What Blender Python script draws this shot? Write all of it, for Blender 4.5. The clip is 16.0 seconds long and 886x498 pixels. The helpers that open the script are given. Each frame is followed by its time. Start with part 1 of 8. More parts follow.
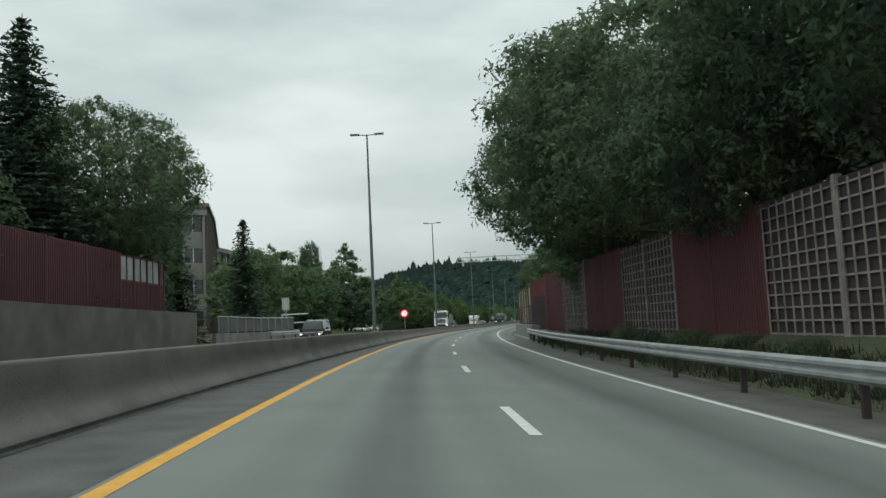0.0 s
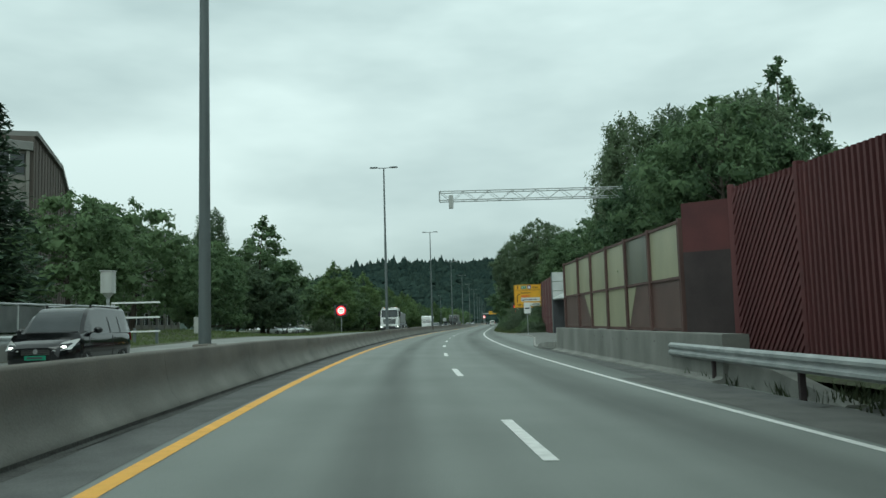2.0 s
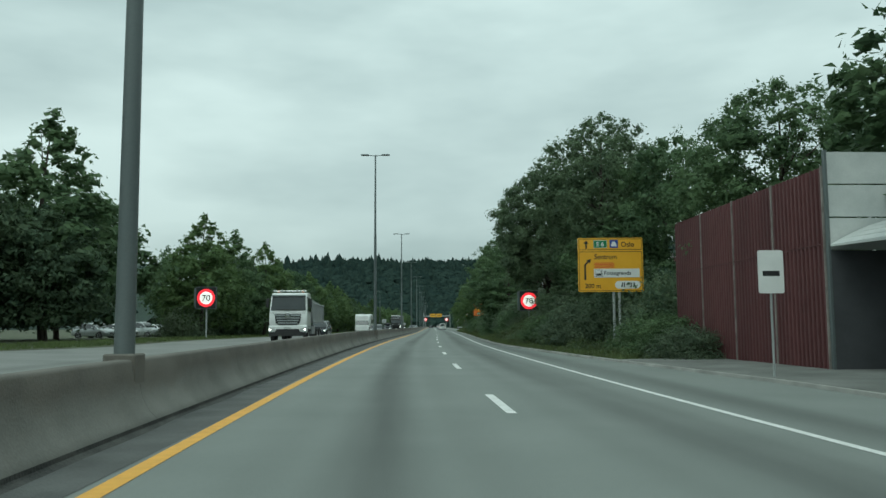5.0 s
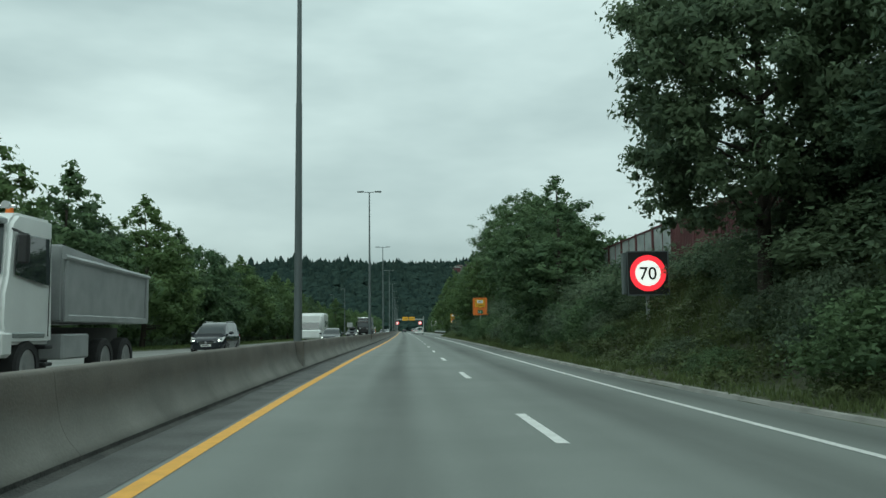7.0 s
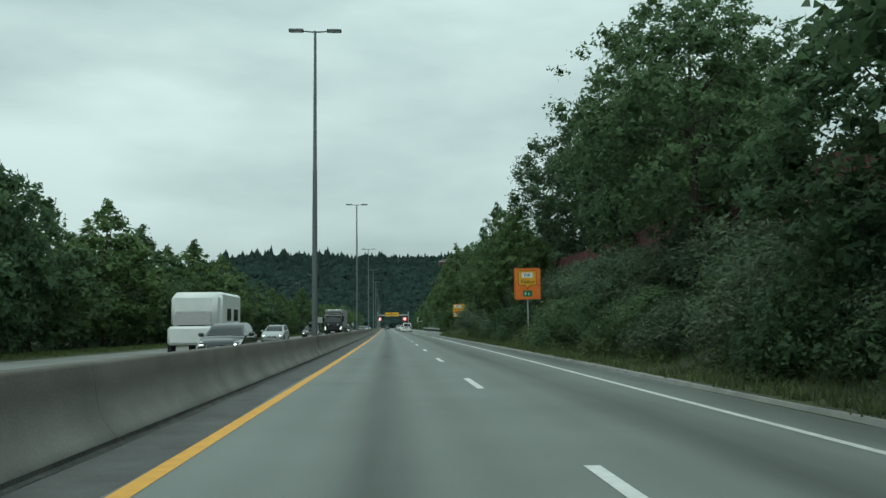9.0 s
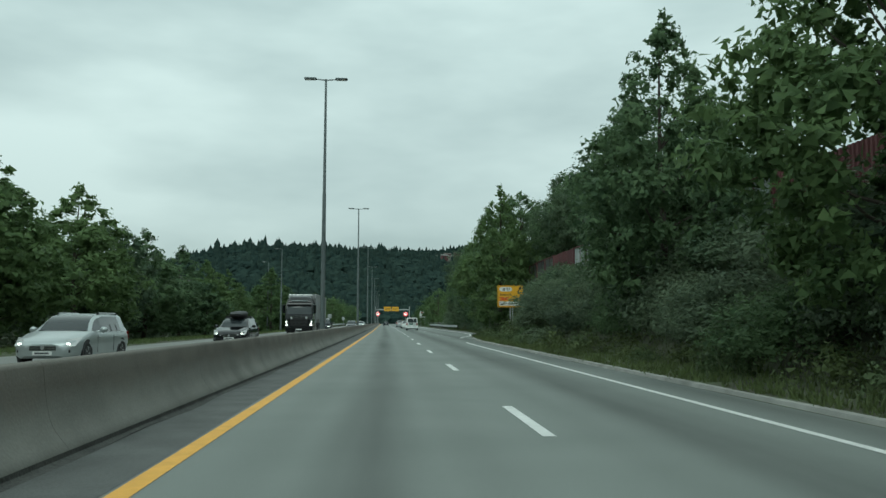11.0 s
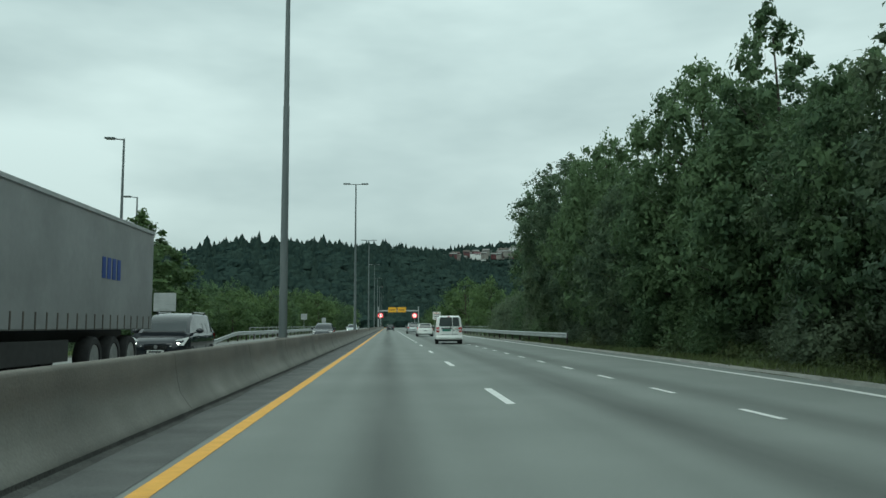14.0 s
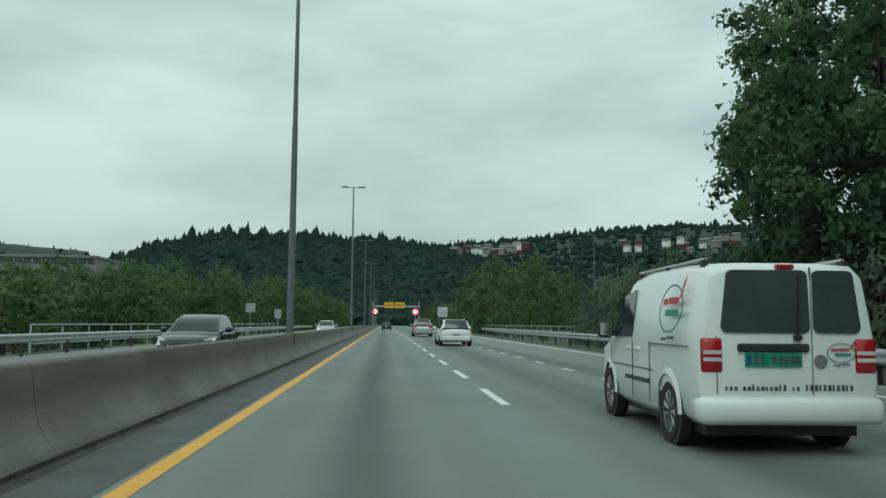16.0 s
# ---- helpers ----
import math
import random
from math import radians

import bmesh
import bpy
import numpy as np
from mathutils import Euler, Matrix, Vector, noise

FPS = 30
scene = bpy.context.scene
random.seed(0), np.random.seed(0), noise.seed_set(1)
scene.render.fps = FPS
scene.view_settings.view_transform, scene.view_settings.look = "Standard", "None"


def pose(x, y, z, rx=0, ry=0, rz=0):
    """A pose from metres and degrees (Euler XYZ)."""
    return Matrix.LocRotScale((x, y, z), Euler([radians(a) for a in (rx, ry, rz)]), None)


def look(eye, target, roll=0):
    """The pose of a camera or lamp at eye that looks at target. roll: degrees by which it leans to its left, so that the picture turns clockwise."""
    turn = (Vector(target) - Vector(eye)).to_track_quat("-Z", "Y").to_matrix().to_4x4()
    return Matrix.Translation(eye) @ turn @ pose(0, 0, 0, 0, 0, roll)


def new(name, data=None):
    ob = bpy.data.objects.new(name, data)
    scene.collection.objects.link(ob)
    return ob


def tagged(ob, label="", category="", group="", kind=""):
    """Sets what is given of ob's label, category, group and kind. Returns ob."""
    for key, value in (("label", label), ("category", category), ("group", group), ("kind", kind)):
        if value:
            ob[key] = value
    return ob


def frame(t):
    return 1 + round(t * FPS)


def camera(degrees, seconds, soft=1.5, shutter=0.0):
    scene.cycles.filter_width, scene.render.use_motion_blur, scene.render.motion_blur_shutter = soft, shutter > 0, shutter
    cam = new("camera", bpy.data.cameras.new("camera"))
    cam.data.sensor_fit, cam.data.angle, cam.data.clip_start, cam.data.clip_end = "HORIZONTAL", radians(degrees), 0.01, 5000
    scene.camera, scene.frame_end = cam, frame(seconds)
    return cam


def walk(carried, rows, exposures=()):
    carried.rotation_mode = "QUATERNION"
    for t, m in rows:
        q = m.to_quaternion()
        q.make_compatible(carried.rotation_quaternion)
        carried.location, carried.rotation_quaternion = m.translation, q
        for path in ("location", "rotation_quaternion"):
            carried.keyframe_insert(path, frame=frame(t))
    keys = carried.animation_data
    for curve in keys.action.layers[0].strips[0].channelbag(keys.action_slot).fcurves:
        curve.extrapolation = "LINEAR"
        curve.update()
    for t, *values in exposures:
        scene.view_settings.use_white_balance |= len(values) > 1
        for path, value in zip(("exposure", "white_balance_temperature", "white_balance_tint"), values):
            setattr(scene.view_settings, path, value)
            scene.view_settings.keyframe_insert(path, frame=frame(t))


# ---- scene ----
cam = camera(57.3, 16.0, soft=1.5, shutter=0.0)
EYE = 1.23
# seconds, x, y, yaw, pitch, lean to the right
PATH = [
    (0.0, 0.000, 0.000, -0.00, 5.25, 2.79),
    (0.5, -0.463, 9.469, -0.95, 5.36, 2.58),
    (1.0, -0.830, 18.926, -2.10, 5.32, 2.31),
    (1.5, -1.062, 28.343, -3.10, 5.30, 1.91),
    (2.0, -1.138, 37.713, -3.97, 5.25, 1.65),
    (2.5, -1.096, 47.019, -4.67, 5.03, 1.57),
    (3.0, -0.907, 56.307, -5.31, 5.10, 1.29),
    (3.5, -0.592, 65.581, -6.00, 5.27, 1.03),
    (4.0, -0.139, 74.853, -6.87, 5.34, 0.76),
    (4.5, 0.455, 84.151, -7.72, 5.36, 0.52),
    (5.0, 1.182, 93.502, -8.47, 5.40, 0.35),
    (5.5, 2.029, 102.932, -9.09, 5.47, 0.28),
    (6.0, 2.976, 112.470, -9.59, 5.58, 0.35),
    (6.5, 3.989, 122.143, -10.05, 5.57, 0.57),
    (7.0, 5.087, 131.951, -10.60, 5.66, 0.72),
    (7.5, 6.316, 141.862, -11.10, 5.76, 0.96),
    (8.0, 7.654, 151.914, -11.52, 5.71, 1.06),
    (8.5, 9.066, 162.114, -11.73, 5.53, 0.96),
    (9.0, 10.524, 172.463, -11.80, 5.41, 0.74),
    (9.5, 12.010, 182.957, -11.78, 5.37, 0.46),
    (10.0, 13.510, 193.594, -11.71, 5.36, 0.20),
    (10.5, 15.024, 204.368, -11.68, 5.32, -0.01),
    (11.0, 16.565, 215.273, -11.79, 5.16, -0.10),
    (11.5, 18.123, 226.299, -11.73, 5.14, -0.13),
    (12.0, 19.675, 237.427, -11.56, 5.13, -0.14),
    (12.5, 21.219, 248.638, -11.45, 5.16, -0.15),
    (13.0, 22.748, 259.920, -11.48, 5.19, -0.12),
    (13.5, 24.274, 271.258, -11.50, 5.37, 0.04),
    (14.0, 25.813, 282.663, -11.47, 5.39, 0.12),
    (14.5, 27.386, 294.092, -11.50, 5.34, 0.06),
    (15.0, 28.957, 305.558, -11.57, 5.30, -0.12),
    (15.5, 30.544, 317.039, -11.66, 5.25, -0.30),
    (16.0, 32.109, 328.515, -11.67, 5.27, -0.46)]


def eye_pose(x, y, yaw, pitch, lean):
    return pose(x, y, EYE, 0, 0, yaw) @ pose(0, 0, 0, 90 + pitch) @ pose(0, 0, 0, 0, 0, -lean)


walk(cam, [(t, eye_pose(*row)) for t, *row in PATH],
     exposures=[(0.0, 0.07, 6300, 1), (0.7, 0.08, 6200, -1), (1.5, 0.07, 6000, -8), (2.0, 0.15, 5950, -11), (2.4, 0.02, 5920, -12), (7.0, 0.0, 5920, -12), (7.5, 0.17, 5920, -12), (8.0, 0.0, 5920, -12), (15.4, 0.0, 5920, -12), (16.0, -0.07, 5920, -12)])

# ---- sky and sun: an overcast day ----
world = bpy.data.worlds.new("overcast_sky")
scene.world = world
world.use_nodes = True
wt = world.node_tree
wt.nodes.clear()


def wnode(kind, **inputs):
    n = wt.nodes.new(kind)
    for k, v in inputs.items():
        n.inputs[k].default_value = v
    return n


w_out = wnode("ShaderNodeOutputWorld")
w_bg = wnode("ShaderNodeBackground", Strength=1.0)
w_sky = wnode("ShaderNodeTexSky")
w_sky.sky_type = "NISHITA"
w_sky.sun_disc = False
w_sky.sun_elevation, w_sky.sun_rotation = radians(48), radians(200)
w_co = wnode("ShaderNodeTexCoord")
w_map = wnode("ShaderNodeMapping")
w_map.inputs["Scale"].default_value = (1.0, 1.0, 3.0)
w_no = wnode("ShaderNodeTexNoise", Scale=1.9, Detail=5.0, Roughness=0.5)
w_ramp = wnode("ShaderNodeValToRGB")
w_ramp.color_ramp.elements[0].position, w_ramp.color_ramp.elements[0].color = 0.27, (0.40, 0.445, 0.455, 1)
w_ramp.color_ramp.elements[1].position, w_ramp.color_ramp.elements[1].color = 0.66, (0.86, 0.885, 0.875, 1)
w_gain = wnode("ShaderNodeMix")
w_gain.data_type, w_gain.blend_type = "RGBA", "MULTIPLY"
w_gain.inputs["Factor"].default_value = 1.0
w_sep = wnode("ShaderNodeSeparateXYZ")
w_hor = wnode("ShaderNodeMapRange")
w_hor.inputs["From Min"].default_value, w_hor.inputs["From Max"].default_value = 0.05, 0.5
w_hor.inputs["To Min"].default_value, w_hor.inputs["To Max"].default_value = 0.76, 1.27
w_dim = wnode("ShaderNodeVectorMath")
w_dim.operation = "SCALE"
w_dim.inputs["Scale"].default_value = 0.10
w_mix = wnode("ShaderNodeMix")
w_mix.data_type = "RGBA"
w_mix.inputs["Factor"].default_value = 0.93
L = wt.links.new
L(w_co.outputs["Generated"], w_map.inputs["Vector"])
L(w_map.outputs["Vector"], w_no.inputs["Vector"])
L(w_no.outputs["Fac"], w_ramp.inputs["Fac"])
L(w_co.outputs["Generated"], w_sep.inputs["Vector"])
L(w_sep.outputs["Z"], w_hor.inputs["Value"])
L(w_ramp.outputs["Color"], w_gain.inputs["A"])
L(w_hor.outputs["Result"], w_gain.inputs["B"])
L(w_sky.outputs["Color"], w_dim.inputs[0])
L(w_dim.outputs["Vector"], w_mix.inputs["A"])
L(w_gain.outputs["Result"], w_mix.inputs["B"])
L(w_mix.outputs["Result"], w_bg.inputs["Color"])
L(w_bg.outputs["Background"], w_out.inputs["Surface"])

sun = new("sun", bpy.data.lights.new("sun", "SUN"))
sun.data.energy, sun.data.angle, sun.data.color = 0.7, radians(35), (1.0, 0.98, 0.95)
sun.matrix_world = look((0, 0, 50), (18, 34, 0))

# ---- materials ----
def surf(name, dark, light, scale=3.0, rough=0.8, bump=0.0, bump_scale=30.0, metal=0.0, fine=0.25, spread=0.22,
         random_shift=0.0, streak=0.0, moss=None, spec=0.5):
    """A weathered surface: two scales of colour, fine relief, and if wanted vertical streaks or a second tint."""
    m = bpy.data.materials.new(name)
    m.use_nodes = True
    nt = m.node_tree
    b = nt.nodes["Principled BSDF"]
    b.inputs["Roughness"].default_value = rough
    b.inputs["Metallic"].default_value = metal
    b.inputs["Specular IOR Level"].default_value = spec
    geo = nt.nodes.new("ShaderNodeNewGeometry")
    n1 = nt.nodes.new("ShaderNodeTexNoise")
    n1.inputs["Scale"].default_value, n1.inputs["Detail"].default_value = scale, 5
    n2 = nt.nodes.new("ShaderNodeTexNoise")
    n2.inputs["Scale"].default_value, n2.inputs["Detail"].default_value = bump_scale, 3
    pos = geo.outputs["Position"]
    if streak:
        mp = nt.nodes.new("ShaderNodeMapping")
        mp.inputs["Scale"].default_value = (1, 1, streak)
        nt.links.new(pos, mp.inputs["Vector"])
        pos1 = mp.outputs["Vector"]
    else:
        pos1 = pos
    nt.links.new(pos1, n1.inputs["Vector"])
    nt.links.new(pos, n2.inputs["Vector"])
    add = nt.nodes.new("ShaderNodeMath")
    add.operation = "MULTIPLY_ADD"
    nt.links.new(n2.outputs["Fac"], add.inputs[0])
    add.inputs[1].default_value = fine
    nt.links.new(n1.outputs["Fac"], add.inputs[2])
    value = add.outputs[0]
    if random_shift:
        info = nt.nodes.new("ShaderNodeObjectInfo")
        sh = nt.nodes.new("ShaderNodeMath")
        sh.operation = "MULTIPLY_ADD"
        nt.links.new(info.outputs["Random"], sh.inputs[0])
        sh.inputs[1].default_value = random_shift
        nt.links.new(value, sh.inputs[2])
        value = sh.outputs[0]
    ramp = nt.nodes.new("ShaderNodeValToRGB")
    mid = 0.5 + fine * 0.5 + random_shift * 0.5
    e = ramp.color_ramp.elements
    e[0].position, e[0].color = mid - spread, (*dark, 1)
    e[1].position, e[1].color = mid + spread, (*light, 1)
    if moss:
        x = e.new(mid)
        x.color = (*moss, 1)
    nt.links.new(value, ramp.inputs["Fac"])
    nt.links.new(ramp.outputs["Color"], b.inputs["Base Color"])
    if bump:
        bp = nt.nodes.new("ShaderNodeBump")
        bp.inputs["Strength"].default_value, bp.inputs["Distance"].default_value = bump, 0.02
        nt.links.new(n2.outputs["Fac"], bp.inputs["Height"])
        nt.links.new(bp.outputs["Normal"], b.inputs["Normal"])
    return m


def leafage(name, dark, light, through_light=0.46, spec=0.16):
    """Leaves: each leaf with its own shade, some light coming through."""
    m = bpy.data.materials.new(name)
    m.use_nodes = True
    nt = m.node_tree
    b = nt.nodes["Principled BSDF"]
    b.inputs["Roughness"].default_value = 0.55
    b.inputs["Specular IOR Level"].default_value = spec
    geo = nt.nodes.new("ShaderNodeNewGeometry")
    info = nt.nodes.new("ShaderNodeObjectInfo")
    noi = nt.nodes.new("ShaderNodeTexNoise")
    noi.inputs["Scale"].default_value, noi.inputs["Detail"].default_value = 0.55, 3
    nt.links.new(geo.outputs["Position"], noi.inputs["Vector"])
    a = nt.nodes.new("ShaderNodeMath")
    a.operation = "MULTIPLY_ADD"
    nt.links.new(geo.outputs["Random Per Island"], a.inputs[0])
    a.inputs[1].default_value = 0.3
    nt.links.new(noi.outputs["Fac"], a.inputs[2])
    a2 = nt.nodes.new("ShaderNodeMath")
    a2.operation = "MULTIPLY_ADD"
    nt.links.new(info.outputs["Random"], a2.inputs[0])
    a2.inputs[1].default_value = 0.3
    nt.links.new(a.outputs[0], a2.inputs[2])
    ramp = nt.nodes.new("ShaderNodeValToRGB")
    e = ramp.color_ramp.elements
    e[0].position, e[0].color = 0.45, (*dark, 1)
    e[1].position, e[1].color = 0.98, (*light, 1)
    nt.links.new(a2.outputs[0], ramp.inputs["Fac"])
    nt.links.new(ramp.outputs["Color"], b.inputs["Base Color"])
    tr = nt.nodes.new("ShaderNodeBsdfTranslucent")
    nt.links.new(ramp.outputs["Color"], tr.inputs["Color"])
    mix = nt.nodes.new("ShaderNodeMixShader")
    mix.inputs[0].default_value = through_light
    nt.links.new(b.outputs[0], mix.inputs[1])
    nt.links.new(tr.outputs[0], mix.inputs[2])
    nt.links.new(mix.outputs[0], nt.nodes["Material Output"].inputs["Surface"])
    return m


def glow(name, colour, strength):
    m = bpy.data.materials.new(name)
    m.use_nodes = True
    b = m.node_tree.nodes["Principled BSDF"]
    b.inputs["Base Color"].default_value = (*colour, 1)
    b.inputs["Emission Color"].default_value = (*colour, 1)
    b.inputs["Emission Strength"].default_value = strength
    return m


def asphalt_mat(name, dark, light, tracks):
    """Worn asphalt: grain, patches, and dark oil strips that run along the lanes (u across, v along, in metres)."""
    m = surf(name, dark, light, scale=0.35, rough=0.82, bump=0.35, bump_scale=55.0, fine=0.5, spread=0.3, spec=0.35)
    nt = m.node_tree
    b = nt.nodes["Principled BSDF"]
    ramp = [n for n in nt.nodes if n.type == "VALTORGB"][0]
    uv = nt.nodes.new("ShaderNodeUVMap")
    uv.uv_map = "plan"
    sep = nt.nodes.new("ShaderNodeSeparateXYZ")
    nt.links.new(uv.outputs["UV"], sep.inputs["Vector"])
    wob = nt.nodes.new("ShaderNodeTexNoise")
    wob.inputs["Scale"].default_value, wob.inputs["Detail"].default_value = 1.0, 4
    mp = nt.nodes.new("ShaderNodeMapping")
    mp.inputs["Scale"].default_value = (1.2, 0.06, 1)
    nt.links.new(uv.outputs["UV"], mp.inputs["Vector"])
    nt.links.new(mp.outputs["Vector"], wob.inputs["Vector"])
    total = None
    for at_lat, half, depth in tracks:
        d = nt.nodes.new("ShaderNodeMath")
        d.operation = "SUBTRACT"
        nt.links.new(sep.outputs["X"], d.inputs[0])
        d.inputs[1].default_value = at_lat
        ab = nt.nodes.new("ShaderNodeMath")
        ab.operation = "ABSOLUTE"
        nt.links.new(d.outputs[0], ab.inputs[0])
        mr = nt.nodes.new("ShaderNodeMapRange")
        mr.interpolation_type = "SMOOTHSTEP"
        mr.inputs["From Min"].default_value, mr.inputs["From Max"].default_value = 0.0, half
        mr.inputs["To Min"].default_value, mr.inputs["To Max"].default_value = depth, 0.0
        nt.links.new(ab.outputs[0], mr.inputs["Value"])
        if total is None:
            total = mr.outputs[0]
        else:
            s = nt.nodes.new("ShaderNodeMath")
            s.operation = "ADD"
            nt.links.new(total, s.inputs[0])
            nt.links.new(mr.outputs[0], s.inputs[1])
            total = s.outputs[0]
    mod = nt.nodes.new("ShaderNodeMath")
    mod.operation = "MULTIPLY"
    nt.links.new(total, mod.inputs[0])
    k = nt.nodes.new("ShaderNodeMapRange")
    k.inputs["From Min"].default_value, k.inputs["From Max"].default_value = 0.3, 0.7
    k.inputs["To Min"].default_value, k.inputs["To Max"].default_value = 0.6, 1.3
    nt.links.new(wob.outputs["Fac"], k.inputs["Value"])
    nt.links.new(k.outputs[0], mod.inputs[1])
    inv = nt.nodes.new("ShaderNodeMath")
    inv.operation = "SUBTRACT"
    inv.inputs[0].default_value = 1.0
    nt.links.new(mod.outputs[0], inv.inputs[1])
    sc = nt.nodes.new("ShaderNodeVectorMath")
    sc.operation = "SCALE"
    nt.links.new(ramp.outputs["Color"], sc.inputs[0])
    nt.links.new(inv.outputs[0], sc.inputs["Scale"])
    nt.links.new(sc.outputs["Vector"], b.inputs["Base Color"])
    return m


M_ROAD = asphalt_mat("worn_asphalt", (0.174, 0.190, 0.177), (0.219, 0.236, 0.220),
                     [(-0.15, 0.72, 0.44), (-1.1, 0.6, 0.10), (0.85, 0.6, 0.10), (3.45, 0.9, 0.42), (2.4, 0.5, 0.10), (4.1, 0.5, 0.12), (5.6, 0.9, 0.35)])
M_ROAD2 = asphalt_mat("pale_asphalt", (0.165, 0.170, 0.160), (0.248, 0.250, 0.236), [(-6.0, 0.8, 0.2), (-9.5, 0.8, 0.2)])
M_SHOULDER = surf("dark_gritty_asphalt", (0.056, 0.058, 0.056), (0.125, 0.128, 0.123), 1.3, 0.9, 0.5, 45, fine=0.6, spread=0.35)
M_VERGE = surf("dirty_asphalt_edge", (0.070, 0.072, 0.066), (0.130, 0.131, 0.122), 1.3, 0.9, 0.5, 45, fine=0.6, spread=0.35)
M_PAVE = surf("paving", (0.105, 0.110, 0.100), (0.195, 0.198, 0.185), 0.6, 0.9, 0.4, 40, fine=0.4)
M_WHITE_LINE = surf("white_road_paint", (0.55, 0.55, 0.53), (0.8, 0.8, 0.78), 6, 0.7, 0.2, 60, spread=0.3)
M_YELLOW_LINE = surf("yellow_road_paint", (0.60, 0.31, 0.045), (0.80, 0.42, 0.06), 5, 0.7, 0.2, 60, spread=0.3)
M_CONC = surf("grimy_concrete", (0.122, 0.120, 0.107), (0.258, 0.255, 0.232), 0.8, 0.9, 0.25, 34, streak=0.8, random_shift=0.03, fine=0.35, spread=0.30)


def soot(m, low, high, tint):
    """Dark grime on the upper part of a wall, with an uneven lower edge."""
    nt = m.node_tree
    b = nt.nodes["Principled BSDF"]
    src = b.inputs["Base Color"].links[0].from_socket
    geo = nt.nodes.new("ShaderNodeNewGeometry")
    sep = nt.nodes.new("ShaderNodeSeparateXYZ")
    nt.links.new(geo.outputs["Position"], sep.inputs["Vector"])
    ns = nt.nodes.new("ShaderNodeTexNoise")
    ns.inputs["Scale"].default_value, ns.inputs["Detail"].default_value = 0.8, 6
    nt.links.new(geo.outputs["Position"], ns.inputs["Vector"])
    ad = nt.nodes.new("ShaderNodeMath")
    ad.operation = "MULTIPLY_ADD"
    nt.links.new(ns.outputs["Fac"], ad.inputs[0])
    ad.inputs[1].default_value = 0.55
    nt.links.new(sep.outputs["Z"], ad.inputs[2])
    mr = nt.nodes.new("ShaderNodeMapRange")
    mr.interpolation_type = "SMOOTHSTEP"
    mr.inputs["From Min"].default_value, mr.inputs["From Max"].default_value = low + 0.275, high + 0.275
    nt.links.new(ad.outputs[0], mr.inputs["Value"])
    mx = nt.nodes.new("ShaderNodeMix")
    mx.data_type, mx.blend_type = "RGBA", "MULTIPLY"
    nt.links.new(mr.outputs[0], mx.inputs["Factor"])
    nt.links.new(src, mx.inputs[6])
    mx.inputs[7].default_value = (*tint, 1)
    nt.links.new(mx.outputs[2], b.inputs["Base Color"])


soot(M_CONC, 0.40, 0.66, (0.70, 0.66, 0.63))
M_CONC2 = surf("grey_concrete", (0.125, 0.128, 0.115), (0.25, 0.252, 0.23), 0.9, 0.9, 0.35, 30, streak=0.4)
M_KERB = surf("pale_kerb_stone", (0.20, 0.20, 0.185), (0.36, 0.355, 0.33), 1.4, 0.9, 0.4, 30)
M_GRASS = surf("verge_grass", (0.050, 0.044, 0.032), (0.072, 0.092, 0.040), 0.45, 0.95, 0.9, 9, moss=(0.054, 0.060, 0.032), fine=0.8, spread=0.4)
M_BLADE = leafage("grass_blades", (0.060, 0.072, 0.034), (0.125, 0.160, 0.062), 0.25)
M_LAWN = leafage("short_lawn", (0.085, 0.115, 0.046), (0.165, 0.212, 0.080), 0.3)
# Darker weed leaves: the shade beneath the crash rail is put into their colour.
M_WEED_SHADE = leafage("shade_toned_weeds", (0.030, 0.040, 0.024), (0.070, 0.086, 0.045), 0.2)
# Grit tone, dark enough to stand for shade at the barrier foot and rail.
M_GRIT_SHADE = surf("grit_with_shade", (0.035, 0.036, 0.034), (0.085, 0.085, 0.078), 2.2, 0.95, 0.8, 30, fine=0.6)
M_RED = surf("oxide_red_paint", (0.080, 0.026, 0.028), (0.128, 0.043, 0.044), 0.7, 0.7, 0.2, 30, streak=0.2, random_shift=0.15)
M_REDD = surf("dark_red_paint", (0.07, 0.022, 0.024), (0.12, 0.035, 0.035), 0.9, 0.75, 0.2, 30)
M_LATH = surf("weathered_lath", (0.17, 0.15, 0.135), (0.34, 0.31, 0.285), 3, 0.85, 0.3, 30, random_shift=0.2)
M_GALV = surf("galvanised_steel", (0.30, 0.32, 0.32), (0.47, 0.49, 0.48), 2.5, 0.5, 0.1, 40, metal=0.35, random_shift=0.15)
M_POLE = surf("grey_painted_pole", (0.095, 0.115, 0.115), (0.15, 0.17, 0.17), 1.5, 0.55, 0.1, 30, streak=0.15, metal=0.2)
M_BARK = surf("bark", (0.035, 0.028, 0.022), (0.09, 0.075, 0.06), 5, 0.95, 0.8, 25, streak=0.2)
M_BIRCH = surf("birch_bark", (0.08, 0.075, 0.07), (0.5, 0.49, 0.46), 4, 0.85, 0.4, 25, spread=0.12)
M_LEAF = leafage("broad_leaves", (0.068, 0.114, 0.062), (0.150, 0.220, 0.104))
M_LEAF2 = leafage("dull_leaves", (0.074, 0.116, 0.074), (0.155, 0.208, 0.116))
M_LEAF3 = leafage("bright_leaves", (0.070, 0.118, 0.050), (0.155, 0.225, 0.088))
M_SHRUB = leafage("shrub_leaves", (0.082, 0.118, 0.080), (0.162, 0.206, 0.124))
M_WEED = leafage("weed_leaves", (0.062, 0.092, 0.044), (0.130, 0.172, 0.078), 0.35)
M_NEEDLE = leafage("needles", (0.040, 0.066, 0.046), (0.080, 0.118, 0.074), 0.25)
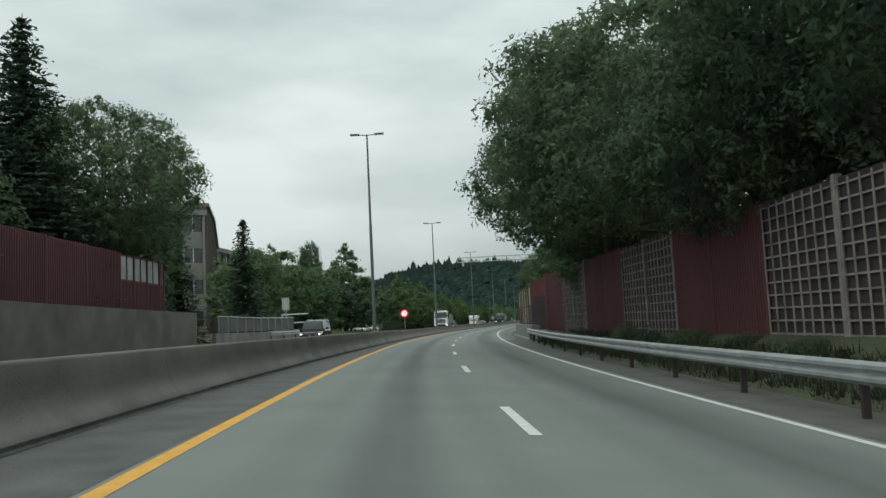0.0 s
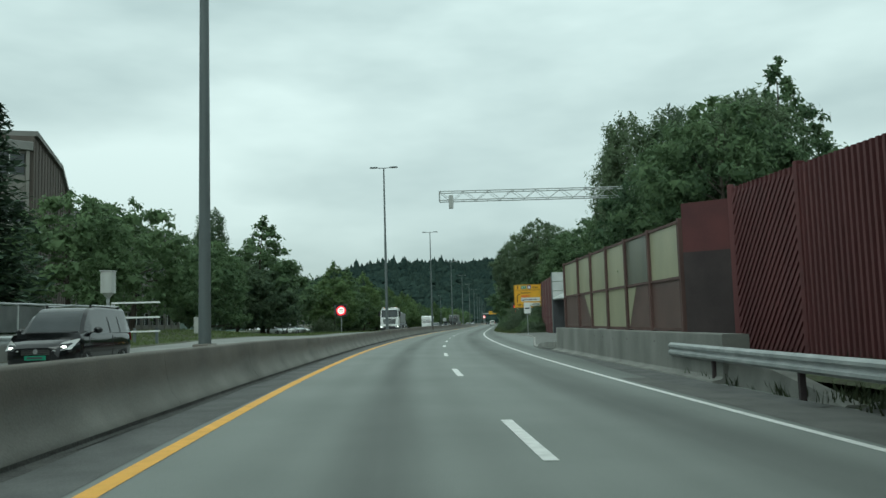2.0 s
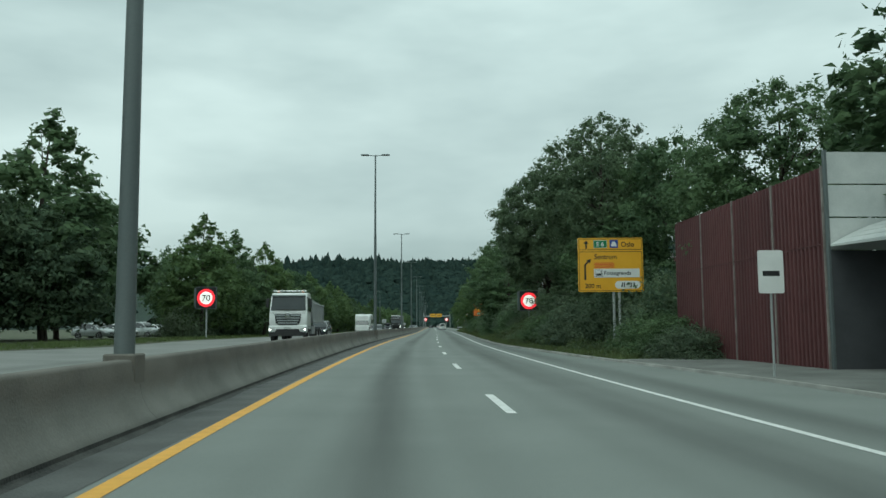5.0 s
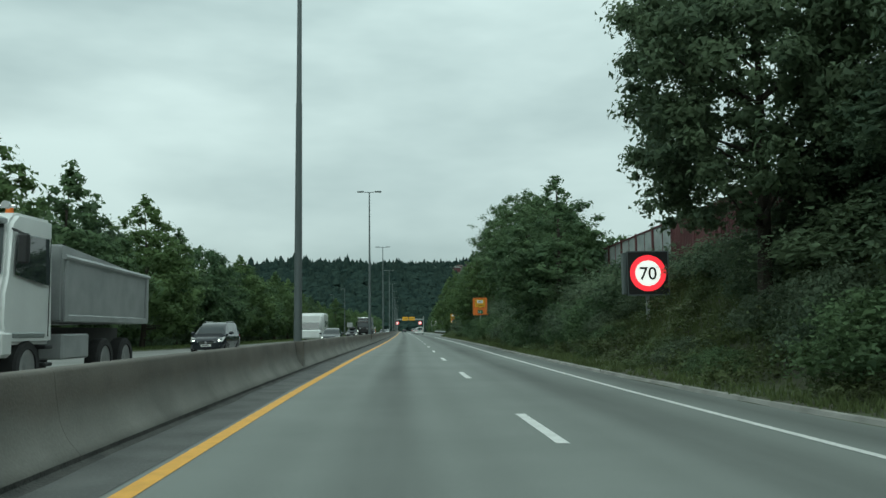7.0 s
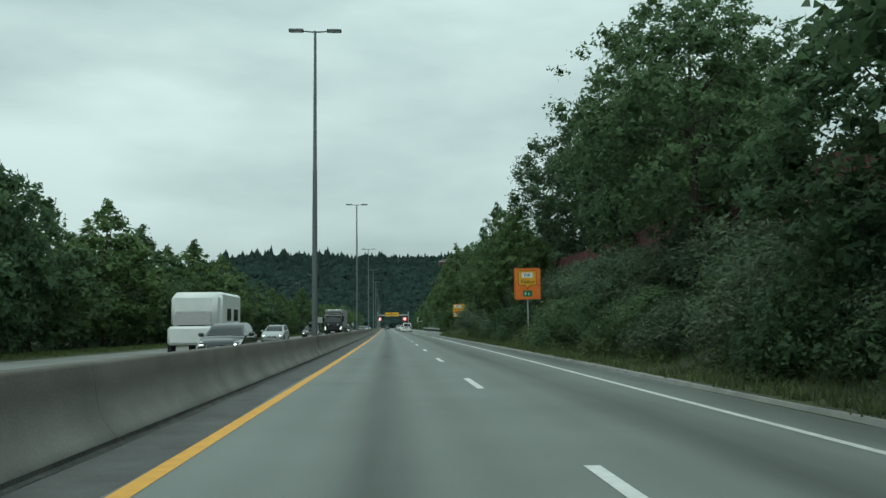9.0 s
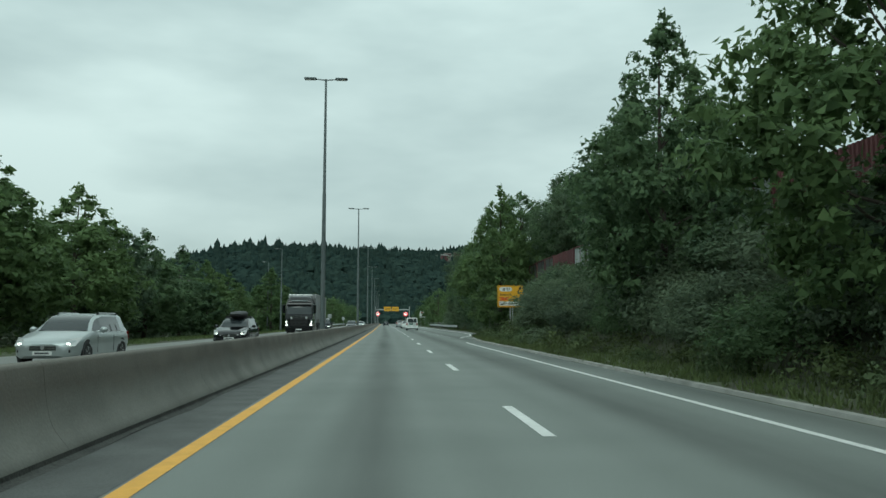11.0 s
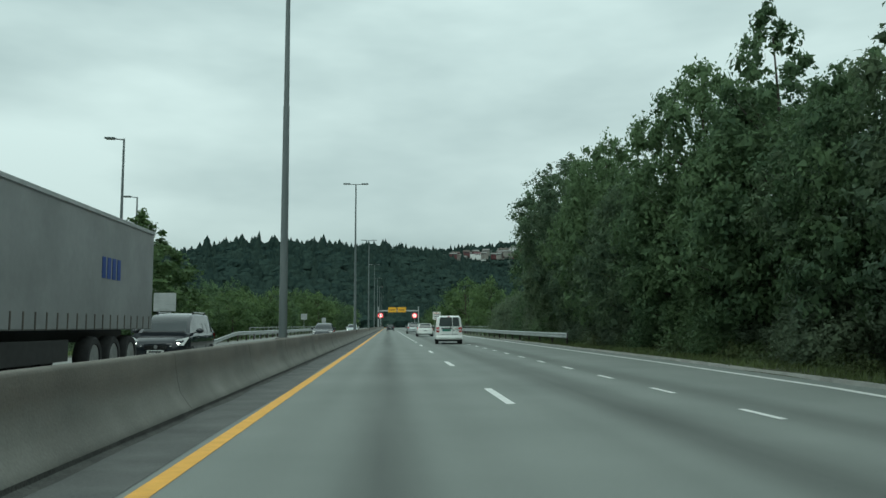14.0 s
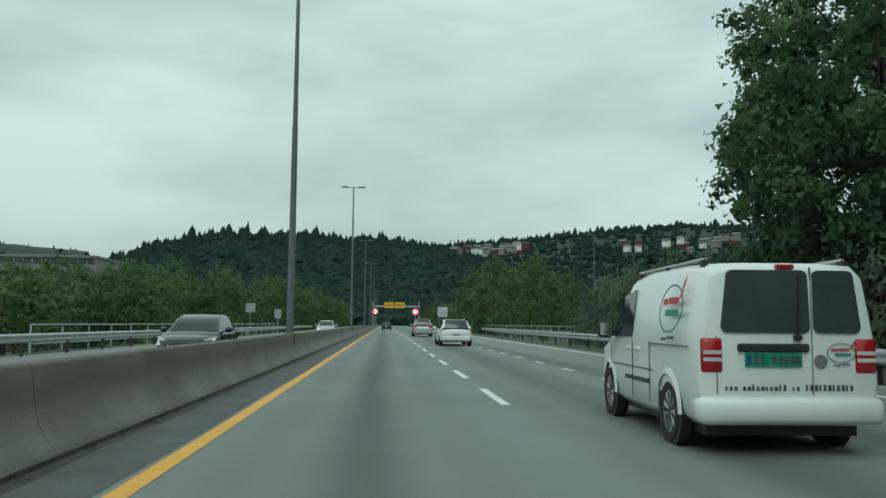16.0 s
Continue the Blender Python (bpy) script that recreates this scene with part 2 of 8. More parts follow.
M_WOOD = surf("far_wood", (0.024, 0.040, 0.032), (0.036, 0.056, 0.042), 0.05, 0.95)

# ---- the road's line: s metres along it, lat metres to its right ----
KNOT = [-60, 0, 30, 60, 90, 120, 150, 180, 210, 340, 2000]
HEAD = [8.61, 3.37, 0.75, -1.96, -4.48, -6.35, -7.64, -8.13, -7.97, -7.62, -7.6]
STEP, S0 = 0.5, -120.0
S_ALL = np.arange(S0, 2000, STEP)
H_ALL = np.radians(np.interp(S_ALL, KNOT, HEAD))
AX = np.concatenate([[0], np.cumsum(-np.sin(H_ALL) * STEP)[:-1]])
AY = np.concatenate([[0], np.cumsum(np.cos(H_ALL) * STEP)[:-1]])
I0 = int(round(-S0 / STEP))
AX, AY = AX - AX[I0], AY - AY[I0]
BANK_S = [-120, 0, 20, 40, 65, 90, 120, 150, 175, 200, 220, 2000]
BANK_D = [2.8, 2.8, 2.3, 1.6, 1.0, 0.4, 0.5, 1.0, 0.7, 0.1, 0.0, 0.0]


def lift(s, lat):
    """How far the banked road lies above its axis there."""
    far = float(np.interp(s, [66, 84, 96, 112, 136], [0.0, 0.3, 0.45, 0.4, 0.0])) * max(0.0, min(1.0, (-5.0 - lat) / 11.0))
    return far - math.tan(radians(float(np.interp(s, BANK_S, BANK_D)))) * max(-16.0, min(14.0, lat))


def spot(s, lat, z=0.0):
    x, y, h = (float(np.interp(s, S_ALL, q)) for q in (AX, AY, H_ALL))
    return Vector((x + math.cos(h) * lat, y + math.sin(h) * lat, z + lift(s, lat)))


def stand(s, lat, z=0.0, turn=0.0):
    """A pose there, with y along the road, x to its right; turn in degrees to the left."""
    h = float(np.interp(s, S_ALL, H_ALL))
    return Matrix.Translation(spot(s, lat, z)) @ Matrix.Rotation(h + radians(turn), 4, "Z")


# ---- mesh helpers ----
def mesh_of(name, verts, faces, material, smooth=False):
    me = bpy.data.meshes.new(name)
    me.from_pydata([tuple(v) for v in verts], [], faces)
    me.materials.append(material)
    if smooth:
        me.polygons.foreach_set("use_smooth", [True] * len(me.polygons))
    me.update()
    return me


def link(name, me, parent=None, m=None):
    ob = new(name, me)
    if parent is not None:
        ob.parent = parent
    if m is not None:
        ob.matrix_basis = m
    return ob


def part(name, bm, material, parent, label="", smooth=False):
    me = bpy.data.meshes.new(name)
    bm.normal_update()
    bm.to_mesh(me)
    bm.free()
    me.materials.append(material)
    if smooth:
        me.polygons.foreach_set("use_smooth", [True] * len(me.polygons))
    ob = link(name, me, parent)
    if label:
        ob["label"] = label
    return ob


def thing(name, label, category, group="", kind="", m=None):
    ob = new(name)
    ob.empty_display_size = 0.2
    if m is not None:
        ob.matrix_basis = m
    return tagged(ob, label, category, group, kind)


def add_box(bm, x0, x1, y0, y1, z0, z1, bevel=0.0):
    vs = [bm.verts.new((x, y, z)) for x in (x0, x1) for y in (y0, y1) for z in (z0, z1)]
    fs = [bm.faces.new([vs[i] for i in f]) for f in ((0, 1, 3, 2), (4, 6, 7, 5), (0, 4, 5, 1), (2, 3, 7, 6), (0, 2, 6, 4), (1, 5, 7, 3))]
    if bevel:
        es = list({e for f in fs for e in f.edges})
        bmesh.ops.bevel(bm, geom=es, offset=bevel, segments=1, affect="EDGES")
    return vs


def box_bm(x0, x1, y0, y1, z0, z1, bevel=0.0):
    bm = bmesh.new()
    add_box(bm, x0, x1, y0, y1, z0, z1, bevel)
    return bm


def add_tube(bm, a, b, r0, r1=None, n=8, cap=True):
    a, b = Vector(a), Vector(b)
    r1 = r0 if r1 is None else r1
    q = (b - a).to_track_quat("Z", "Y")
    rings = []
    for p, r in ((a, r0), (b, r1)):
        rings.append([bm.verts.new(p + q @ Vector((r * math.cos(2 * math.pi * i / n), r * math.sin(2 * math.pi * i / n), 0))) for i in range(n)])
    for i in range(n):
        bm.faces.new((rings[0][i], rings[0][(i + 1) % n], rings[1][(i + 1) % n], rings[1][i]))
    if cap:
        bm.faces.new(rings[0][::-1])
        bm.faces.new(rings[1])


def tube_bm(a, b, r0, r1=None, n=8):
    bm = bmesh.new()
    add_tube(bm, a, b, r0, r1, n)
    return bm


def value(q, s):
    return q(s) if callable(q) else q


def strip(name, s0, s1, profile, material, step=3.0, close=False, parent=None):
    """A ribbon along the road. profile: (lat, z) pairs from left to right, numbers or functions of s. UV map plan: lat, s."""
    n = max(1, int(math.ceil((s1 - s0) / step)))
    ss = [s0 + (s1 - s0) * i / n for i in range(n + 1)]
    k = len(profile)
    verts, uvs = [], []
    for s in ss:
        for lat, z in profile:
            la = value(lat, s)
            verts.append(spot(s, la, value(z, s)))
            uvs.append((la, s))
    faces = []
    for i in range(n):
        for j in range(k if close else k - 1):
            a, b = i * k + j, i * k + (j + 1) % k
            faces.append((a, b, b + k, a + k))
    if close:
        faces += [tuple(range(k))[::-1], tuple(n * k + j for j in range(k))]
    me = mesh_of(name, verts, faces, material)
    uv = me.uv_layers.new(name="plan")
    for loop in me.loops:
        uv.data[loop.index].uv = uvs[loop.vertex_index]
    return link(name, me, parent)


def bend(*pairs):
    xs, ys = zip(*pairs)
    return lambda s: float(np.interp(s, xs, ys))


# ---- carriageways, lines, kerbs ----
YELLOW = bend((-100, -2.35), (0, -2.3), (40, -2.2), (55, -2.26), (90, -2.2), (140, -2.03), (160, -2.0), (222, -1.88), (300, -1.86), (340, -1.82), (400, -1.85))
TOE = bend((-100, -3.95), (0, -3.9), (15, -3.85), (45, -3.2), (68, -2.98), (90, -2.95), (140, -2.9), (220, -2.85), (340, -2.75), (2000, -2.75))
DASH = bend((-100, 1.42), (12, 1.42), (60, 1.42), (100, 1.64), (142, 1.81), (170, 1.78), (230, 1.76), (290, 1.84), (345, 1.91), (2000, 1.9))
EDGE = bend((-100, 4.75), (0, 4.75), (262, 4.75), (273, 5.0), (281, 5.9), (290, 7.6), (300, 8.6), (310, 8.85), (2000, 8.85))
KERB = bend((-100, 6.3), (50, 6.5), (78, 5.95), (88, 7.0), (100, 8.2), (110, 8.4), (124, 7.3), (145, 6.1), (155, 5.85), (268, 5.85), (284, 6.9), (298, 9.3), (312, 9.7), (2000, 9.7))
OPP = bend((-100, -14.0), (46, -14.2), (60, -14.4), (78, -15.0), (110, -16.0), (200, -15.5), (250, -13.2), (293, -12.6), (330, -12.6), (2000, -12.6))


def road_piece(name, *a, label="", **k):
    return tagged(strip(name, *a, **k), label, "road", kind="structure")


road_piece("road", -60, 900, [(lambda s: TOE(s) - 0.4, 0.0), (-2.0, 0.0), (0.0, 0.0), (2.0, 0.0), (4.7, 0.0), (lambda s: KERB(s) + 0.02 if s > 80 else 6.56, 0.0)], M_ROAD,
           label="worn grey asphalt carriageway with dark oil strips")
road_piece("road_opposite", -60, 900, [(OPP, 0.0), (lambda s: TOE(s) - 3.0, 0.0), (lambda s: TOE(s) - 0.4, 0.0)], M_ROAD2,
           label="pale asphalt carriageway beyond the concrete barrier")
tagged(strip("shoulder", -60, 900, [(lambda s: TOE(s) - 0.05, 0.004), (lambda s: YELLOW(s) - 0.14 - 0.05 * math.sin(s * 0.37) * math.sin(s * 0.11), 0.004)], M_SHOULDER, step=1.5), "dark gritty asphalt shoulder beside the barrier", "road shoulder", kind="structure")
tagged(strip("shoulder", -60, 56, [(lambda s: EDGE(s) + 0.2 + 0.04 * math.sin(s * 0.4), 0.004), (lambda s: KERB(s), 0.004)], M_VERGE, step=1.5), "dark gritty asphalt shoulder beside the edge line", "road shoulder", kind="structure")
tagged(strip("yellow_edge_line", -60, 900, [(lambda s: YELLOW(s) - 0.09, 0.005), (lambda s: YELLOW(s) + 0.09, 0.005)], M_YELLOW_LINE),
       "solid yellow painted line along the median", "road marking", kind="structure")
tagged(strip("white_edge_line", -60, 266, [(lambda s: EDGE(s) - 0.065, 0.005), (lambda s: EDGE(s) + 0.065, 0.005)], M_WHITE_LINE),
       "solid white painted edge line", "road marking", kind="structure")
tagged(strip("white_edge_line", 279, 900, [(lambda s: EDGE(s) - 0.1, 0.005), (lambda s: EDGE(s) + 0.1, 0.005)], M_WHITE_LINE),
       "solid white painted edge line of the exit lane", "road marking", kind="structure")


def dash(s0, s1, lat, w, group):
    tagged(strip("lane_dash", s0, s1, [(lambda s: value(lat, s) - w / 2, 0.006), (lambda s: value(lat, s) + w / 2, 0.006)], M_WHITE_LINE, step=1.5),
           "white painted lane dash on asphalt", "road marking", group, "structure")


for k in range(-4, 29):
    dash(12 * k - 2.85, 12 * k + 0.32, DASH, 0.15, "lane dashes")
for k in range(24):
    dash(343.1 + 6 * k, 346.2 + 6 * k, DASH, 0.15, "lane dashes")
for k in range(40):
    dash(282.5 + 4.1 * k, 283.8 + 4.1 * k, 5.08, 0.12, "exit lane dashes")
for k in range(-4, 50):
    dash(12 * k + 2, 12 * k + 5, lambda s: 0.5 * (OPP(s) + TOE(s)) - 0.4, 0.12, "opposite lane dashes")


# ---- concrete median barrier, in cast lengths ----
def profile_solid(name, s0, s1, prof, material, parent, step=2.0):
    return strip(name, s0, s1, prof, material, step=step, close=True, parent=parent)


barrier = thing("median_barrier", "grimy grey concrete median barrier in cast lengths", "barrier", kind="structure")
JERSEY = [(-0.03, 0.0), (-0.03, 0.055), (0.0, 0.06), (0.0, 0.085), (-0.07, 0.165), (-0.135, 0.25), (-0.18, 0.34), (-0.21, 0.46), (-0.238, 0.64), (-0.26, 0.825), (-0.275, 0.853), (-0.305, 0.866),
          (-0.435, 0.866), (-0.465, 0.853), (-0.48, 0.825), (-0.53, 0.46), (-0.56, 0.34), (-0.67, 0.165), (-0.74, 0.085), (-0.74, 0.0)]
LOWER = bend((58, 1.0), (66, 0.94), (74, 0.90), (92, 0.92), (115, 0.96), (136, 1.0))
s = -58.0
while s < 520:
    gap = 0.009 if int(s) % 4 == 0 and s > 270 else 0.0025
    run = profile_solid("barrier_length", s + gap, s + 6.0 - gap, [((lambda q, o=o: TOE(q) + o), (lambda q, z=z: z * LOWER(q))) for o, z in JERSEY], M_CONC, barrier)
    run.data.polygons.foreach_set("use_smooth", [True] * len(run.data.polygons))
    run.data.set_sharp_from_angle(angle=radians(48))
    s += 6.0
strip("barrier_far_run", 524, 900, [((lambda q, o=o: TOE(q) + o), z) for o, z in JERSEY], M_CONC, step=12, close=True, parent=barrier)
# Grit on the ground; up the toe the dark band is a painted shadow.
tagged(strip("barrier_plinth", -60, 520, [(lambda s: TOE(s) + 0.003, 0.075), (lambda s: TOE(s) + 0.006, 0.03), (lambda s: TOE(s) + 0.04 + 0.03 * math.sin(s * 0.9) * math.sin(s * 0.23), 0.014), (lambda s: TOE(s) + 0.09 + 0.05 * math.sin(s * 1.3) * math.sin(s * 0.31), 0.005)], M_GRIT_SHADE, step=0.8),
       "grit and painted shadow along the barrier foot", "dirt", kind="stuff")


# ---- lamp posts on the median ----
def lamp_post(s, lat, height=14.2, span=2.3, arms=2):
    base = stand(s, lat, 0.0)
    base = Matrix.Translation(base.translation) @ base.to_quaternion().to_matrix().to_4x4()
    ob = thing("street_lamp", "tall grey steel lamp post with two flat lamp heads" if arms == 2 else "grey steel lamp post with a single flat lamp head",
               "street lamp", "median lamp posts" if arms == 2 else "side lamp posts", m=base)
    bm = bmesh.new()
    k = height / 14.2
    z0 = 0.0
    for z1, r0, r1 in ((1.5 * k, 0.135, 0.125), (8.0 * k, 0.125, 0.095), (height, 0.085, 0.055)):
        add_tube(bm, (0, 0, z0), (0, 0, z1), r0 * (0.75 + 0.25 * k), r1 * (0.75 + 0.25 * k), 12)
        z0 = z1
    shaft = part("pole", bm, M_POLE, ob, smooth=True)
    shaft.data.set_sharp_from_angle(angle=radians(40))
    part("foot_plate", box_bm(-0.2, 0.2, -0.2, 0.2, 0.0, 0.88 if arms == 2 else 0.06, 0.02), M_CONC if arms == 2 else M_GALV, ob)
    sides = (-1, 1) if arms == 2 else (-1,)
    for d in sides:
        part("arm", tube_bm((0, 0, height - 0.05), (d * span * 0.28, 0, height), 0.035, 0.03, 8), M_POLE, ob)
        bm = bmesh.new()
        x0, x1 = sorted((d * span * 0.22, d * span * 0.5))
        add_box(bm, x0, x1, -0.14, 0.14, height - 0.03, height + 0.07, 0.025)
        head = part("lamp_head", bm, M_POLE, ob)
        part("lens", box_bm(x0 + 0.06, x1 - 0.06, -0.1, 0.1, height - 0.045, height - 0.029), M_LENS, head, "milky glass lens")
    return ob


M_LENS = surf("milky_lens", (0.5, 0.5, 0.48), (0.6, 0.6, 0.58), 3, 0.3)
for s, lat in ((54.2, -3.85), (104, -3.36), (157.4, -3.1), (208, -3.21), (259.2, -3.38), (309.2, -3.27), (358.5, -3.15), (408, -3.12), (458, -3.12), (508, -3.12), (558, -3.12), (608, -3.12), (658, -3.12)):
    lamp_post(s, lat, 14.75 if s == 157.4 else 14.2)


# ---- ground ----
def bank_right(s, lat):
    """Height of the verge and the planted slope on the right."""
    rise = float(np.interp(s, [-60, -20, 56, 74, 108, 122, 135, 150, 275, 300, 345, 362, 500], [0.9, 0.9, 0.9, 0.0, 0.0, 0.0, 2.0, 3.3, 3.2, 2.4, 1.2, -1.2, -2.5]))
    a = KERB(s) + (1.6 if s > 120 else 0.4)
    u = max(0.0, min(1.0, (lat - a) / (4.8 if s > 120 else 3.0)))
    back = 3.5 * max(0.0, min(1.0, (lat - 14.0) / 4.0)) if 60 < s < 125 else 0.0
    return 0.08 + rise * (u * u * (3 - 2 * u)) + back


def bank_left(s, lat):
    rise = float(np.interp(s, [-60, 49.5, 53, 78, 98, 112, 138, 200, 280, 335, 355, 500], [2.2, 2.2, 0.1, 0.1, 0.75, 0.7, 0.05, 0.0, -0.2, -0.5, -2.5, -3.0]))
    u = max(0.0, min(1.0, (OPP(s) - 0.35 - lat) / (2.0 if s < 50 else 6.0)))
    return 0.04 + rise * (u * u * (3 - 2 * u))


def ground_height(s, lat):
    if OPP(s) - 0.15 < lat < (KERB(s) + 0.1 if s > 81 or s < 50 else 7.2):
        return -0.06
    z = bank_right(s, lat) if lat > 0 else bank_left(s, lat)
    if 77 < s < 122.5 and 0 < lat < 13.5:
        return z - 0.14
    return z + 0.06 * noise.noise((s * 0.3, lat * 0.3, 0.0))


def make_ground():
    verts, faces = [], []
    ss = list(np.arange(-100, 420, 3.0)) + list(np.arange(420, 900, 12.0))
    for s in ss:
        o, k = OPP(s), KERB(s)
        lats = [-70, -50, -38, -30, -25, o - 8, o - 6, o - 4.5, o - 3, o - 1.5, o - 0.6, o - 0.16, o + 0.1, -3.4, k - 0.1, k + 0.12, k + 1, k + 2, k + 3, k + 4, k + 5, k + 6, k + 7, k + 8.5, k + 10, k + 13, k + 17, 35, 50, 75]
        for lat in lats:
            verts.append(spot(s, lat, ground_height(s, lat)))
    n = 30
    for i in range(len(ss) - 1):
        for j in range(n - 1):
            a = i * n + j
            faces.append((a, a + 1, a + n + 1, a + n))
    b = len(verts)
    g = [-4500, -3000, -1500, -700, -300, -120, 0, 150, 350, 700, 1500, 3000, 4500]
    for y in g:
        for x in g:
            verts.append((x, y + 400, -3.2))
    for i in range(len(g) - 1):
        for j in range(len(g) - 1):
            a = b + i * len(g) + j
            faces.append((a, a + 1, a + len(g) + 1, a + len(g)))
    return tagged(link("ground", mesh_of("ground", verts, faces, M_GRASS, True)), "uneven grass verge and planted slope", "ground", kind="structure")


make_ground()
kerb = tagged(strip("kerb", 77.4, 356, [(lambda s: KERB(s), 0.0), (lambda s: KERB(s) + 0.02, 0.075), (lambda s: KERB(s) + 0.14, 0.085), (lambda s: KERB(s) + 0.16, 0.0)], M_KERB, step=2.0),
              "low weathered concrete kerb along the verge", "kerb", kind="structure")


# ---- trees ----
def rot_to(n, rng):
    """Two vectors across the directions n, turned at random."""
    r = rng.normal(size=n.shape)
    a = np.cross(n, r)
    a /= np.linalg.norm(a, axis=1)[:, None] + 1e-9
    return a, np.cross(n, a)


def leaf_mesh(name, centres, normals, sizes, rng, material, long=1.5, round_to=None):
    """Many small pointed leaves, three corners each; round_to: the way each leaf is shaded."""
    n = normals / (np.linalg.norm(normals, axis=1)[:, None] + 1e-9)
    if round_to is not None:
        n = n * np.where((n * round_to).sum(1) < 0, -1.0, 1.0)[:, None]
    a, b = rot_to(n, rng)
    h = sizes[:, None]
    v = np.stack([centres - a * h * long * 0.45 + b * h * 0.42, centres - a * h * long * 0.3 - b * h * 0.45 + n * h * 0.1, centres + a * h * long * 0.6], 1)
    back = (np.cross(v[:, 1] - v[:, 0], v[:, 2] - v[:, 0]) * n).sum(1) < 0
    v[back] = v[back][:, [1, 0, 2]]
    v = v.reshape(-1, 3)
    shade = np.repeat(n if round_to is None else round_to, 3, axis=0)
    tri = np.arange(len(v)).reshape(-1, 3)
    count = len(tri)
    me = bpy.data.meshes.new(name)
    me.vertices.add(len(v))
    me.vertices.foreach_set("co", v.astype(np.float32).ravel())
    me.loops.add(count * 3)
    me.loops.foreach_set("vertex_index", tri.astype(np.int32).ravel())
    me.polygons.add(count)
    me.polygons.foreach_set("loop_start", np.arange(0, count * 3, 3, dtype=np.int32))
    me.polygons.foreach_set("loop_total", np.full(count, 3, dtype=np.int32))
    me.materials.append(material)
    me.update(calc_edges=True)
    if round_to is not None:
        me.polygons.foreach_set("use_smooth", np.ones(count, dtype=bool))
        me.normals_split_custom_set_from_vertices((shade / (np.linalg.norm(shade, axis=1)[:, None] + 1e-9)).tolist())
    return me


def crown_points(kind, h, r, clumps, leaves, rng):
    """Clump centres in a crown of height h and radius r, and leaves round them."""
    cs, rs = [], []
    base = {"high": 0.22, "broad": 0.12, "tall": 0.08, "birch": 0.2, "bush": 0.0, "spread": 0.28}[kind]
    phase = rng.uniform(0, 6.28, 3)
    while len(cs) < clumps:
        u = rng.uniform(0, 1)
        if kind == "tall":
            prof = 0.6 + 0.4 * u / 0.3 if u < 0.3 else (1 - ((u - 0.3) / 0.7) ** 1.35) ** 0.85
        elif kind == "bush":
            prof = math.sqrt(max(0.0, 1 - u * u))
        elif kind == "birch":
            prof = (0.35 + 1.3 * u) * (1 - u) ** 0.55
        elif kind == "spread":
            prof = math.sqrt(max(0.0, 1 - (2 * u - 0.85) ** 2 * 0.95))
        else:
            prof = math.sqrt(max(0.0, 1 - (1.75 * u - 0.72) ** 2 * 0.92))
        if rng.uniform() > prof + 0.12:
            continue
        th = rng.uniform(0, 2 * math.pi)
        lob = 1 + 0.10 * math.sin(2 * th + 7 * u + phase[0]) + 0.08 * math.sin(5 * th - 4 * u + phase[1]) + 0.06 * math.sin(9 * th + 7 * u + phase[2])
        d = r * prof * lob * math.sqrt(rng.uniform(0.22, 1.0)) * 0.98
        cs.append((d * math.cos(th), d * math.sin(th), h * (base + (1 - base) * u * 0.95)))
        rs.append(r * (260 / clumps) ** (0.42 if kind != "bush" else 0.3) * rng.uniform(0.12, 0.21) * (0.45 + 0.65 * prof) * (1.5 if kind == "bush" else 1.0))
    if kind in ("tall", "broad", "high"):
        for q in range(5):
            th = rng.uniform(0, 6.28)
            cs.append((0.05 * q * r * math.cos(th), 0.05 * q * r * math.sin(th), h * (0.985 - 0.022 * q)))
            rs.append(r * 0.085 * rng.uniform(0.8, 1.2))
        clumps += 5
    cs, rs = np.array(cs), np.array(rs)
    w = rs ** 2
    pick = rng.choice(clumps, leaves, p=w / w.sum())
    d = rng.normal(size=(leaves, 3))
    d /= np.linalg.norm(d, axis=1)[:, None]
    inner = rng.uniform(0, 1, leaves) < (0.3 if kind in ("high", "tall") else 0.2)
    rad = rs[pick] * np.where(inner, 0.55 * rng.uniform(0, 1, leaves), 0.42 + 0.75 * rng.uniform(0, 1, leaves) ** 0.75)
    grow = np.where(inner, {"bush": 1.6, "spread": 1.6, "high": 1.5, "tall": 1.7}.get(kind, 2.2), 1.0)
    pts = cs[pick] + d * rad[:, None] * np.array([1.0, 1.0, 0.8])
    if kind == "birch":
        pts[:, 2] -= np.abs(rng.normal(size=leaves)) * rs[pick] * 2.4
    axis_out = pts * np.array([1, 1, 0.0])
    axis_out /= np.linalg.norm(axis_out, axis=1)[:, None] + 1e-6
    core = d * 0.8 + axis_out * 0.45 + np.array([0, 0, 0.35])
    out = core + rng.normal(size=(leaves, 3)) * 0.6
    core = core + rng.normal(size=(leaves, 3)) * 0.16
    return cs, grow, pts, out, core / (np.linalg.norm(core, axis=1)[:, None] + 1e-9)


